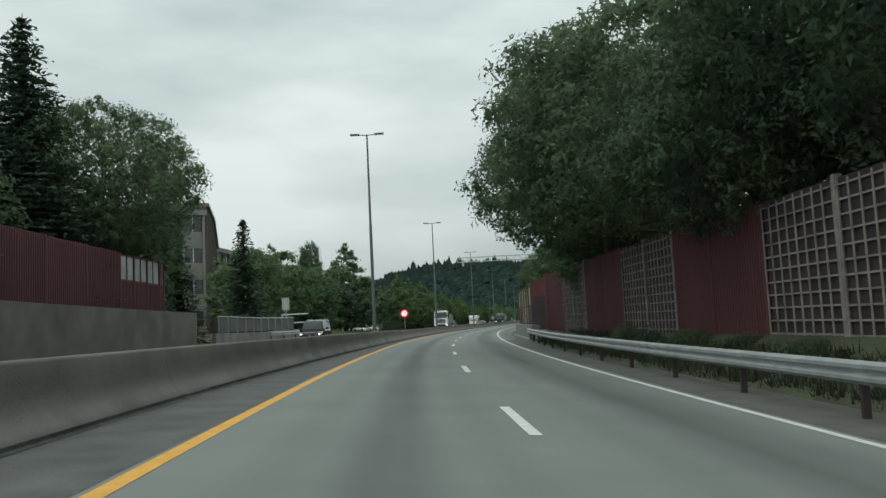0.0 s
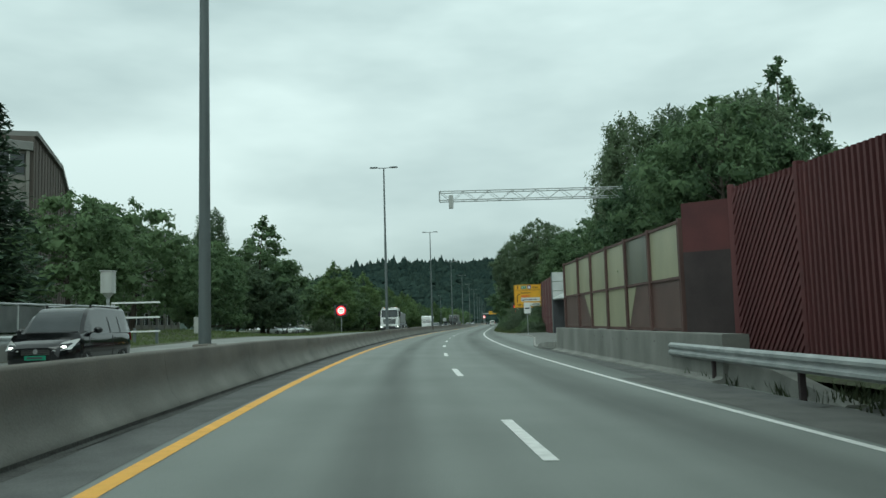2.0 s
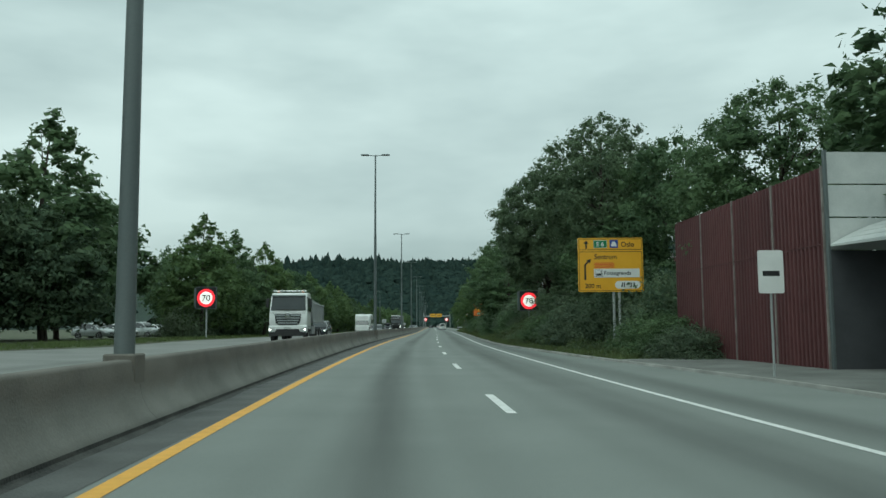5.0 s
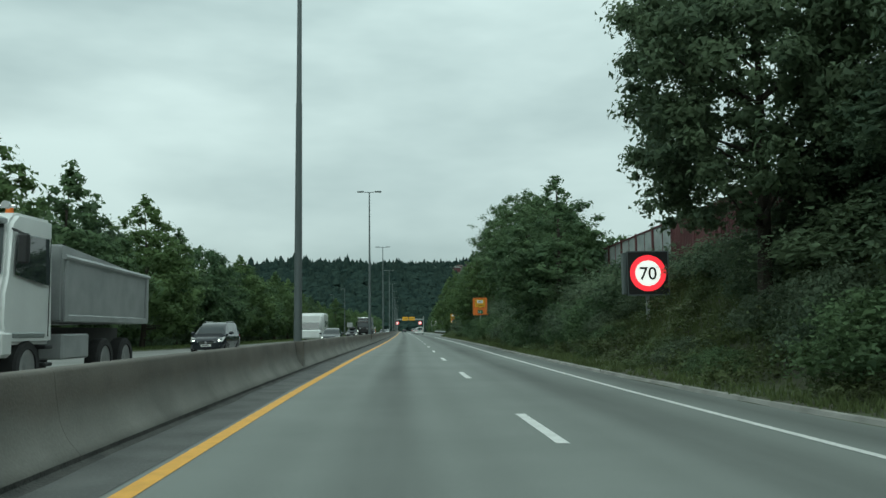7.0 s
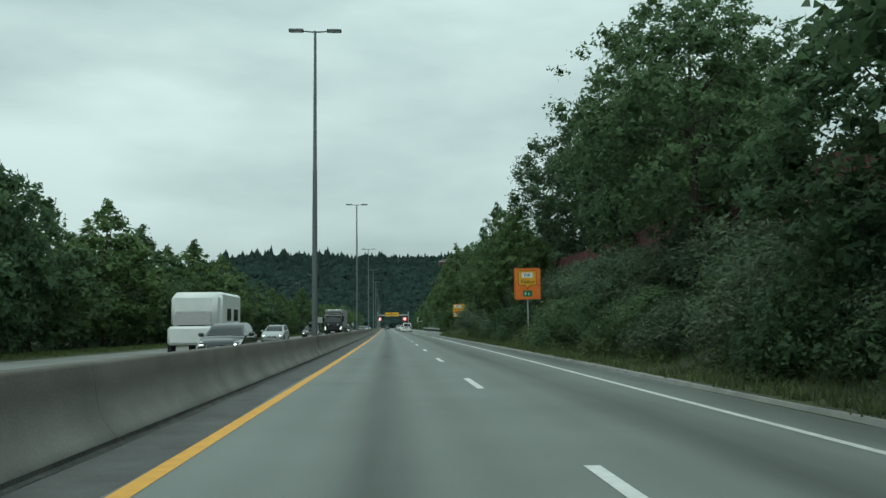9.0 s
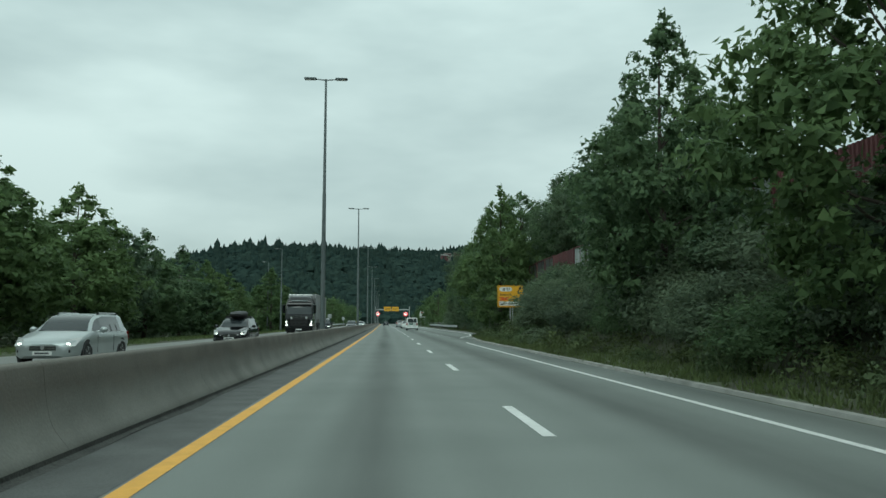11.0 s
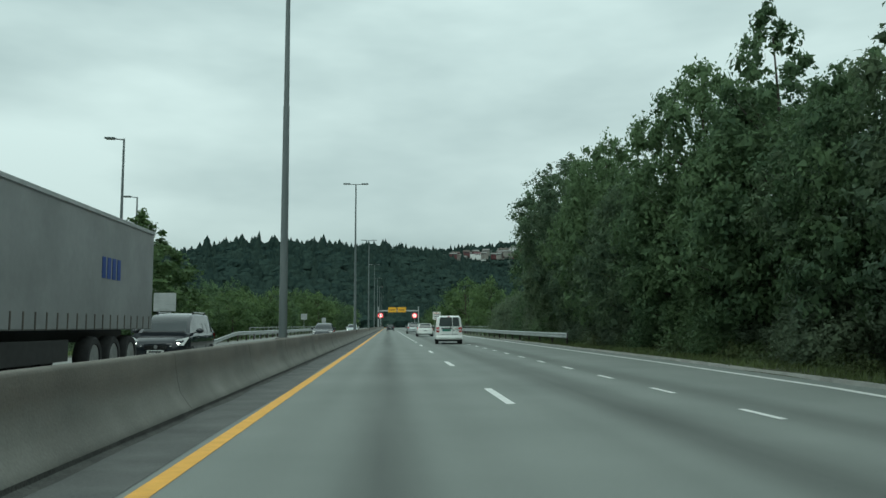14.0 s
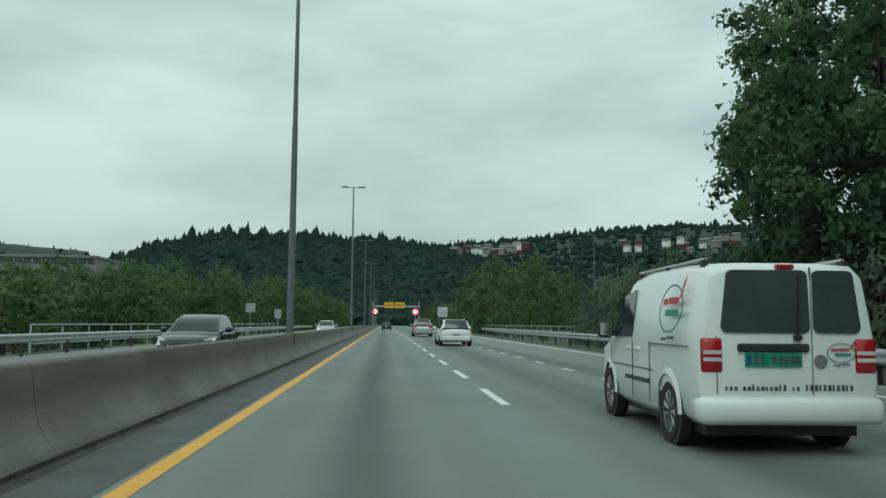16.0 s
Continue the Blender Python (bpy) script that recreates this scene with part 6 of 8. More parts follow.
def block(name, label, corner, direction, length, depth, base, top, floors, bay):
    """An office block: its front runs from the corner along direction and faces to the right of that way."""
    ang = math.atan2(direction[1], direction[0])
    ob = thing(name, label, "building", m=Matrix.Translation((corner[0], corner[1], base)) @ Matrix.Rotation(ang, 4, "Z"))
    h = top - base
    part("wall", box_bm(0, length, 0.25, depth, 0, h - 0.3), M_FACADE, ob)
    part("roof", box_bm(-0.4, length + 0.4, -0.45, depth + 0.4, h - 0.3, h + 0.5, 0.05), M_ROOF, ob)
    fh = (h - 0.3) / floors
    nb = max(1, int(length / bay))
    bw = length / nb
    for f in range(floors):
        z = f * fh
        part("spandrel", box_bm(0, length, 0.0, 0.25, z, z + fh * 0.48), M_FACADE, ob, "pale panel band")
        for i in range(nb):
            win = part("window", box_bm(i * bw + 0.2, (i + 1) * bw - 0.2, 0.1, 0.16, z + fh * 0.48, z + fh * 0.94), M_PANE, ob)
            part("window_frame", box_bm(i * bw + bw * 0.5 - 0.04, i * bw + bw * 0.5 + 0.04, 0.06, 0.1, z + fh * 0.48, z + fh * 0.94), M_WHITE, win)
        part("lintel", box_bm(0, length, 0.02, 0.25, z + fh * 0.94, z + fh), M_FACADE, ob)
    for i in range(nb + 1):
        part("fin", box_bm(i * bw - 0.15, i * bw + 0.15, -0.25, 0.25, 0, h - 0.3), M_FACADE, ob)
    return ob


block("office_building", "four-storey office block with pale bands and brown gable", (-69.5, 84.3), (0.8, 0.6), 45.5, 18, 0.5, 18.0, 4, 2.75)
gable = thing("gable_wing", "dark brown clad stair gable with sloping roof", "building", m=Matrix.Translation((-32.6, 111.8, 0.5)) @ Matrix.Rotation(radians(102), 4, "Z"))
bm = bmesh.new()
pr = [(0, 0), (20, 0), (20, 14.6), (13, 18.0), (0, 18.6)]
va = [bm.verts.new((x, 0, z)) for x, z in pr]
vb = [bm.verts.new((x, 9, z)) for x, z in pr]
bm.faces.new(va)
bm.faces.new(vb[::-1])
for i in range(5):
    bm.faces.new((va[i], vb[i], vb[(i + 1) % 5], va[(i + 1) % 5]))
bmesh.ops.recalc_face_normals(bm, faces=bm.faces)
part("wall", bm, M_CLAD, gable)
for i in range(14):
    x = 0.7 + i * 1.4
    z = float(np.interp(x, [0, 13, 20], [18.5, 17.9, 14.5]))
    part("batten", box_bm(x - 0.06, x + 0.06, -0.06, -0.001, 0, z), M_CLAD, gable)
for a, b in (((0, 18.6), (13, 18.0)), ((13, 18.0), (20, 14.6))):
    bm = bmesh.new()
    q = [bm.verts.new(v) for v in ((a[0], -0.3, a[1]), (b[0], -0.3, b[1]), (b[0], 9, b[1]), (a[0], 9, a[1]), (a[0], -0.3, a[1] + 0.45), (b[0], -0.3, b[1] + 0.45), (b[0], 9, b[1] + 0.45), (a[0], 9, a[1] + 0.45))]
    for f in ((0, 1, 2, 3), (4, 7, 6, 5), (0, 4, 5, 1), (1, 5, 6, 2), (2, 6, 7, 3), (3, 7, 4, 0)):
        bm.faces.new([q[k] for k in f])
    part("roof_edge", bm, M_ROOF, gable)
block("office_building", "lower pale office wing behind spruces", (-37.2, 133), (0.1, 1.0), 34, 14, 0.5, 15.0, 4, 2.8)
block("industrial_building", "long pale industrial building beyond the trees", (-85, 610.5), (0.995, -0.1), 61, 30, -3, 21.6, 6, 5.1)
block("industrial_building", "low pale industrial hall behind the trees", (-62, 470), (0.97, 0.1), 26, 20, -3, 9, 3, 5)


def house(x, y, z, turn, w, d, h, wall, roof):
    ob = thing("house", "small gabled house on the wooded hillside", "house", "hillside houses", m=Matrix.Translation((x, y, z)) @ Matrix.Rotation(turn, 4, "Z"))
    part("wall", box_bm(-w / 2, w / 2, -d / 2, d / 2, -4, h), wall, ob)
    bm = bmesh.new()
    v = [bm.verts.new(q) for q in ((-w / 2 - 0.5, -d / 2 - 0.5, h), (w / 2 + 0.5, -d / 2 - 0.5, h), (w / 2 + 0.5, d / 2 + 0.5, h), (-w / 2 - 0.5, d / 2 + 0.5, h), (-w / 2 - 0.5, 0, h + d * 0.32), (w / 2 + 0.5, 0, h + d * 0.32))]
    for f in ((0, 1, 5, 4), (2, 3, 4, 5), (0, 4, 3), (1, 2, 5), (0, 3, 2, 1)):
        bm.faces.new([v[i] for i in f])
    part("roof", bm, roof, ob)
    for k in (-0.28, 0.0, 0.28):
        part("window", box_bm(w * k - 0.7, w * k + 0.7, -d / 2 - 0.05, -d / 2 - 0.001, h * 0.45, h * 0.8), M_PANE, ob)


HR = random.Random(9)
for i in range(64):
    az = HR.choice((HR.uniform(12.3, 17.5), HR.uniform(12.3, 17.5), HR.uniform(24, 33)))
    dd = HR.uniform(880, 990)
    z = float(np.interp(az, [12, 18, 24, 33], [92, 98, 100, 108])) - HR.uniform(0, 16) * (1 if az > 20 else 0.45)
    z *= dd / 990
    house(32 + dd * math.sin(radians(az)), 328 + dd * math.cos(radians(az)), z, -radians(az) + HR.uniform(-0.6, 0.6), HR.uniform(5, 10), HR.uniform(4.5, 6.5), HR.uniform(2, 3.4),
          HR.choice((M_WHITE, M_FACADE, M_RED, M_FACADE)), HR.choice((M_ROOF, M_CLAD, M_RED if i % 5 == 0 else M_ROOF)))


# ---- vehicles ----
def paint(name, colour, rough=0.28, metal=0.0, dirt=0.12):
    dark = tuple(c * (1 - dirt) for c in colour)
    m = surf(name, dark, colour, 1.3, rough, 0.0, 12, metal, fine=0.2, spread=0.25)
    m.node_tree.nodes["Principled BSDF"].inputs["Coat Weight"].default_value = 0.15
    m.node_tree.nodes["Principled BSDF"].inputs["Coat Roughness"].default_value = 0.04
    return m


P_WHITE = paint("white_van_paint", (0.80, 0.81, 0.79))
P_SILVER = paint("silver_paint", (0.42, 0.45, 0.45), 0.3, 0.5)
P_DARK = paint("dark_blue_grey_paint", (0.018, 0.022, 0.028), 0.10)
P_BLACK = paint("black_paint", (0.008, 0.009, 0.010), 0.09)
P_GREY = paint("grey_paint", (0.04, 0.047, 0.05), 0.14, 0.3)
M_GLASS = surf("dark_car_glass", (0.022, 0.028, 0.029), (0.036, 0.043, 0.044), 1.0, 0.02, spec=0.7)
M_TINT = surf("tinted_rear_glass", (0.042, 0.053, 0.054), (0.072, 0.086, 0.086), 1.6, 0.05, spec=0.7)
M_SCREEN = surf("car_windscreen", (0.022, 0.028, 0.030), (0.036, 0.043, 0.046), 1.0, 0.025, spec=0.6)
M_RUBBER = surf("tyre_rubber", (0.012, 0.012, 0.012), (0.03, 0.03, 0.03), 6, 0.85, 0.3, 60)
M_PLASTIC = surf("black_plastic", (0.014, 0.014, 0.015), (0.028, 0.028, 0.028), 5, 0.6)
M_ALLOY = surf("alloy_rim", (0.32, 0.33, 0.33), (0.5, 0.5, 0.5), 3, 0.35, metal=0.7)
M_CHROME = surf("chrome", (0.5, 0.51, 0.51), (0.6, 0.6, 0.6), 3, 0.12, metal=1.0)
M_TAIL = surf("red_lamp_glass", (0.30, 0.008, 0.012), (0.42, 0.015, 0.02), 6, 0.15)
M_CLEAR = surf("clear_lamp_glass", (0.45, 0.46, 0.46), (0.62, 0.62, 0.6), 6, 0.1)
M_PLATE_G = surf("green_number_plate", (0.02, 0.22, 0.13), (0.03, 0.27, 0.16), 4, 0.5)
G_HEAD = glow("lit_headlamp", (1.0, 0.95, 0.86), 4.0)
M_INK = surf("dark_lettering", (0.05, 0.055, 0.06), (0.08, 0.085, 0.09), 4, 0.6)
M_LOGO_R = surf("red_lettering", (0.42, 0.05, 0.04), (0.5, 0.07, 0.06), 4, 0.6)
M_LOGO_G = surf("green_lettering", (0.04, 0.22, 0.16), (0.06, 0.27, 0.2), 4, 0.6)


def loft(stations, n=2):
    """A car body from rings: rows of y, z_low, z_belt, z_top, half width, half width of the roof."""
    st = np.array(stations, float)
    ys = []
    for a, b in zip(st[:-1, 0], st[1:, 0]):
        ys += list(np.linspace(a, b, n + 1)[:-1])
    ys.append(st[-1, 0])
    bm = bmesh.new()
    rings = []
    for y in ys:
        zl, zb, zt, w, wr = (float(np.interp(y, st[:, 0], st[:, k])) for k in range(1, 6))
        half = [(w * 0.84, zl), (w * 0.965, zl + 0.09), (w, zl + (zb - zl) * 0.52), (w * 0.985, zb), (wr + (w - wr) * 0.12, zt - 0.10 * min(1, (zt - zb) * 3)), (wr * 0.92, zt - 0.028), (wr * 0.5, zt - 0.004)]
        pts = half + [(-x, z) for x, z in half[::-1]]
        rings.append([bm.verts.new((x, y, z)) for x, z in pts])
    k = len(rings[0])
    for a, b in zip(rings, rings[1:]):
        for i in range(k):
            bm.faces.new((a[i], b[i], b[(i + 1) % k], a[(i + 1) % k]))
    bm.faces.new(rings[0])
    bm.faces.new(rings[-1][::-1])
    bmesh.ops.recalc_face_normals(bm, faces=bm.faces)
    return bm, st


def soft(ob, angle=38):
    ob.data.polygons.foreach_set("use_smooth", [True] * len(ob.data.polygons))
    ob.data.set_sharp_from_angle(angle=radians(angle))
    return ob


def sheet(name, corners, material, parent, bulge=0.02, lift_=(0, 0, 0), n=6, label="", thick=0.006):
    """A slightly domed pane between four corners (lower left, lower right, upper right, upper left)."""
    a, b, c, d = (Vector(q) + Vector(lift_) for q in corners)
    nor = (b - a).cross(d - a).normalized()
    bm = bmesh.new()
    g = []
    for i in range(n + 1):
        v = i / n
        row = []
        for j in range(n + 1):
            u = j / n
            p = a.lerp(b, u).lerp(d.lerp(c, u), v)
            row.append(bm.verts.new(p + nor * bulge * (1 - (2 * u - 1) ** 2) * (1 - 0.5 * (2 * v - 1) ** 2)))
        g.append(row)
    faces = [bm.faces.new((g[i][j], g[i][j + 1], g[i + 1][j + 1], g[i + 1][j])) for i in range(n) for j in range(n)]
    r = bmesh.ops.extrude_face_region(bm, geom=faces)
    bmesh.ops.translate(bm, verts=[q for q in r["geom"] if isinstance(q, bmesh.types.BMVert)], vec=nor * thick)
    bmesh.ops.recalc_face_normals(bm, faces=bm.faces)
    return soft(part(name, bm, material, parent, label), 50)


def turned(prof, n=28):
    """A shape turned about the x axis: rows of (x, radius)."""
    bm = bmesh.new()
    rings = [[bm.verts.new((x, r * math.cos(2 * math.pi * i / n), r * math.sin(2 * math.pi * i / n))) for i in range(n)] for x, r in prof]
    for a, b in zip(rings, rings[1:]):
        for i in range(n):
            bm.faces.new((a[i], a[(i + 1) % n], b[(i + 1) % n], b[i]))
    bm.faces.new(rings[0][::-1])
    bm.faces.new(rings[-1])
    bmesh.ops.recalc_face_normals(bm, faces=bm.faces)
    return bm


def wheel(parent, x, y, r, w, spokes=0):
    side = 1 if x > 0 else -1
    hub = part("wheel", turned([(-w / 2, r * 0.62), (-w / 2, r * 0.9), (-w * 0.36, r * 0.985), (0, r), (w * 0.36, r * 0.985), (w / 2, r * 0.9), (w / 2, r * 0.66), (w * 0.3, r * 0.6)]), M_RUBBER, parent, "black tyre with alloy rim")
    hub.matrix_basis = Matrix.Translation((x, y, r)) @ Matrix.Rotation(0 if side > 0 else math.pi, 4, "Z")
    soft(hub, 40)
    if spokes:
        part("rim_ring", turned([(w * 0.32, r * 0.66), (w * 0.44, r * 0.68), (w * 0.46, r * 0.62), (w * 0.32, r * 0.585)]), M_ALLOY, hub)
        part("rim_dish", turned([(w * 0.1, r * 0.6), (w * 0.14, r * 0.58), (w * 0.14, r * 0.05)]), M_PLASTIC, hub)
        for k in range(spokes):
            bm = bmesh.new()
            for d in (-0.09, 0.09):
                a = 2 * math.pi * k / spokes
                p0 = (w * 0.36, r * 0.10 * math.cos(a), r * 0.10 * math.sin(a))
                p1 = (w * 0.42, r * 0.62 * math.cos(a + d), r * 0.62 * math.sin(a + d))
                add_tube(bm, p0, p1, r * 0.055, r * 0.04, 6)
            part("spoke", bm, M_ALLOY, hub)
        part("hub_cap", turned([(w * 0.34, r * 0.15), (w * 0.42, r * 0.13), (w * 0.43, r * 0.04)], 16), M_ALLOY, hub)
    else:
        part("rim", turned([(w * 0.3, r * 0.62), (w * 0.42, r * 0.64), (w * 0.40, r * 0.5), (w * 0.30, r * 0.2), (w * 0.34, r * 0.03)], 20), M_ALLOY, hub)
    return hub


def wheel_set(ob, track, axles, r, w, spokes=0):
    for y in axles:
        for x in (-track, track):
            part("wheel_arch", tube_bm((x - 0.02 * (1 if x > 0 else -1), y, r * 1.06), (x + (w / 2 - 0.012) * (1 if x > 0 else -1), y, r * 1.06), r * 1.2, n=24), M_PLASTIC, ob)
            wheel(ob, x, y, r, w, spokes)


def mirror_pair(ob, w, y, z, material):
    for x in (-1, 1):
        bm = bmesh.new()
        bmesh.ops.create_uvsphere(bm, u_segments=12, v_segments=8, radius=1.0, matrix=Matrix.Translation((x * (w + 0.13), y, z)) @ Matrix.Diagonal((0.12, 0.08, 0.09, 1)))
        add_tube(bm, (x * (w - 0.06), y + 0.02, z - 0.05), (x * (w + 0.08), y, z - 0.04), 0.025, n=6)
        soft(part("mirror", bm, material, ob))


CAR_KIND = {  # length, width, height, hood, nose, belt, windscreen foot and head, roof end, rear glass foot
    "wagon": (4.8, 1.84, 1.47, 0.97, 0.76, 0.92, 1.02, 0.12, -1.95, -2.22), "mpv": (4.55, 1.84, 1.66, 1.05, 0.84, 1.0, 1.35, 0.25, -1.85, -2.12),
    "hatch": (4.25, 1.79, 1.46, 0.96, 0.76, 0.92, 0.95, 0.05, -1.4, -1.93), "suv": (4.6, 1.86, 1.68, 1.08, 0.9, 1.04, 1.05, 0.25, -1.8, -2.14),
    "van": (4.4, 1.81, 1.80, 1.12, 0.9, 1.08, 1.28, 0.5, -1.98, -2.12)}


def skin(name, quads, material, parent, label="", angle=40):
    """A part from quads of points, joined where they meet."""
    bm = bmesh.new()
    for q in quads:
        bm.faces.new([bm.verts.new(v) for v in q])
    bmesh.ops.remove_doubles(bm, verts=bm.verts, dist=0.0005)
    bmesh.ops.recalc_face_normals(bm, faces=bm.faces)
    return soft(part(name, bm, material, parent, label), angle)


def car(s, lat, label, material, kind="wagon", oncoming=True, lit=True, name="car", turn=0.0, box=False, plate_mat=None):
    """A passenger car. kind: wagon, mpv, hatch, suv, van."""
    L_, W_c, H_c, hood, nose, belt, cb, ct, rt, rb = CAR_KIND[kind]
    h, w = L_ / 2, W_c / 2
    ob = thing(name, label, "car", "traffic", m=stand(s, lat, 0, (180 if oncoming else 0) + turn))
    # lower body: y, underside, side height, deck height, half width
    rows_b = [(-h, 0.46, 0.72, 0.80, 0.80), (-h + 0.06, 0.34, 0.86, 0.92, 0.89), (-h + 0.22, 0.27, belt - 0.04, belt - 0.01, 0.955), (-h + 0.6, 0.22, belt, belt + 0.01, 0.99), (-0.3, 0.2, belt, belt + 0.01, 1.0), (cb - 0.1, 0.2, belt, hood, 1.0),
              (cb + 0.35, 0.2, belt - 0.05, hood - 0.03, 0.995), (h - 0.55, 0.2, nose - 0.03, nose + 0.07, 0.975), (h - 0.28, 0.2, nose - 0.1, nose, 0.92), (h - 0.1, 0.21, nose - 0.17, nose - 0.08, 0.80), (h, 0.28, nose - 0.27, nose - 0.17, 0.62)]
    st = np.array(rows_b)
    ys = sorted({round(float(v), 3) for a, b in zip(st[:-1, 0], st[1:, 0]) for v in np.linspace(a, b, 4)})
    rings = []
    for y in ys:
        zl, zs, zd, k = (float(np.interp(y, st[:, 0], st[:, q])) for q in range(1, 5))
        k *= w
        half = [(k * 0.84, zl), (k * 0.955, zl + 0.08), (k, zl + (zs - zl) * 0.5), (k * 0.985, zs - 0.07), (k * 0.93, zs + 0.3 * (zd - zs)), (k * 0.78, zd - 0.008), (k * 0.4, zd + 0.012)]
        rings.append([(x, y, z) for x, z in half] + [(-x, y, z) for x, z in half[::-1]])
    n = len(rings[0])
    quads = [(a[q], b[q], b[(q + 1) % n], a[(q + 1) % n]) for a, b in zip(rings, rings[1:]) for q in range(n)]
    skin("body", quads + [tuple(rings[0]), tuple(rings[-1])], material, ob, angle=34)
    # cabin: rows of y, height
    cab = [(cb - (cb - ct) * u, hood - 0.02 + (H_c - 0.03 - hood) * math.sin(u * math.pi / 2) ** 0.92) for u in (0, 0.25, 0.5, 0.75, 1.0)]
    cab += [(ct + (rt - ct) * u, H_c - 0.03 + 0.03 * math.sin(math.pi * (u * 0.8 + 0.2))) for u in (0.15, 0.35, 0.6, 0.8, 1.0)]
    cab += [(rt + (rb - rt) * u, cab[9][1] + (belt + 0.06 - cab[9][1]) * u ** 1.2) for u in (0.35, 0.7, 1.0)]
    wb = w * 0.925
    sec = []
    for y, z in cab:
        f = max(0.0, (z - belt) / (H_c - belt))
        k = wb * (0.97 if y < rt or y > ct + 0.4 else 1.0)
        kt = k * (1 - 0.23 * f)
        sec.append([(k, y, belt - 0.02), (kt, y, max(belt - 0.01, z - 0.07 * min(1, f * 3))), (kt - 0.075 - 0.05 * (1 - f), y, z), (0.0, y, z + 0.012)])
    mir = lambda q: [(-x, y, z) for x, y, z in q]
    parts_ = {"windscreen": range(0, 4), "roof": range(4, 9), "rear_window": range(9, 12)}
    for nm, rg in parts_.items():
        quads = []
        for q in rg:
            quads += [(sec[q][2], sec[q + 1][2], sec[q + 1][3], sec[q][3]), mir((sec[q][2], sec[q + 1][2], sec[q + 1][3], sec[q][3]))]
        skin(nm, quads, {"windscreen": M_SCREEN, "roof": material, "rear_window": M_GLASS}[nm], ob)
    for x in (-1, 1):
        side = (lambda q: q) if x > 0 else mir
        skin("roof_frame", [side((sec[q][1], sec[q + 1][1], sec[q + 1][2], sec[q][2])) for q in range(12)], material, ob)
        skin("side_window", [side((sec[q][0], sec[q + 1][0], sec[q + 1][1], sec[q][1])) for q in range(0, 8)], M_GLASS, ob)
        skin("rear_pillar", [side((sec[q][0], sec[q + 1][0], sec[q + 1][1], sec[q][1])) for q in range(8, 12)], material, ob)
        for yp, wd in ((ct - 0.05 + (cb - ct) * 0.35, 0.05), (0.5 * (ct + rt) + 0.25, 0.09), (rt + 0.75, 0.07)):
            if yp < ct + 0.02:
                skin("pillar", [side(((wb + 0.006, yp - wd / 2, belt - 0.02), (wb + 0.006, yp + wd / 2, belt - 0.02), (wb * 0.77 + 0.006, yp + wd / 2, H_c - 0.1), (wb * 0.77 + 0.006, yp - wd / 2, H_c - 0.1)))], M_PLASTIC, ob)
        part("sill_trim", box_bm(min(x * wb, x * (wb + 0.02)), max(x * wb, x * (wb + 0.02)), rt + 0.2, cb - 0.25, belt - 0.03, belt - 0.01), M_CHROME if kind in ("mpv", "wagon") else M_PLASTIC, ob)
        lamp = [(x * w * 0.44, h - 0.0, nose - 0.26), (x * w * 0.88, h - 0.17, nose - 0.23), (x * w * 0.95, h - 0.58, nose + 0.03), (x * w * 0.62, h - 0.15, nose - 0.06)]
        hl = sheet("headlamp", lamp if x < 0 else [lamp[1], lamp[0], lamp[3], lamp[2]], M_CLEAR, ob, 0.03, (x * 0.012, 0.02, 0.012), 4, "clear headlamp")
        if lit and oncoming:
            bm = bmesh.new()
            bmesh.ops.create_uvsphere(bm, u_segments=10, v_segments=8, radius=1.0, matrix=Matrix.Translation((x * w * 0.70, h - 0.10, nose - 0.155)) @ Matrix.Diagonal((0.075, 0.035, 0.032, 1)))
            part("bulb", bm, G_HEAD, hl, "lit bulb")
        part("fog_lamp_recess", box_bm(min(x * w * 0.55, x * w * 0.78), max(x * w * 0.55, x * w * 0.78), h - 0.2, h - 0.015 - 0.05, 0.36, 0.46, 0.02), M_PLASTIC, ob)
        tl = [(x * w * 0.60, -h + 0.02, belt - 0.24), (x * w * 0.92, -h + 0.12, belt - 0.24), (x * w * 0.93, -h + 0.22, belt - 0.02), (x * w * 0.64, -h + 0.12, belt - 0.02)]
        tm = sheet("tail_lamp", tl if x > 0 else [tl[1], tl[0], tl[3], tl[2]], M_TAIL, ob, 0.02, (x * 0.012, -0.03, 0), 4, "red tail lamp")
        for y in (0.5 * (ct + rt) + 0.25, ct + 0.62):
            part("door_seam", box_bm(x * w * 0.995 - 0.005, x * w * 0.995 + 0.004, y - 0.004, y + 0.004, 0.34, belt - 0.08), M_PLASTIC, ob)
            part("door_handle", box_bm(x * w * 0.99 - 0.01, x * w * 0.99 + 0.025, y - 0.3, y - 0.12, belt - 0.16, belt - 0.13, 0.008), material, ob)
        if kind != "hatch":
            part("roof_rail", tube_bm((x * w * 0.64, rt + 0.25, H_c + 0.025), (x * w * 0.64, ct - 0.2, H_c + 0.02), 0.018, n=6), M_CHROME, ob)
            for y in (rt + 0.25, ct - 0.2):
                part("rail_foot", box_bm(x * w * 0.64 - 0.02, x * w * 0.64 + 0.02, y - 0.04, y + 0.04, H_c - 0.05, H_c + 0.03), M_PLASTIC, ob)
    part("grille", box_bm(-w * 0.40, w * 0.40, h - 0.12, h + 0.012, nose - 0.34, nose - 0.2, 0.02), M_PLASTIC, ob)
    for z in (nose - 0.225, nose - 0.275, nose - 0.325):
        part("grille_bar", box_bm(-w * 0.38, w * 0.38, h + 0.008, h + 0.02, z, z + 0.014), M_CHROME, ob)
    bd = part("round_badge", turned([(0.0, 0.06), (0.012, 0.057), (0.014, 0.02)], 20), M_ALLOY, ob, "round bright badge")
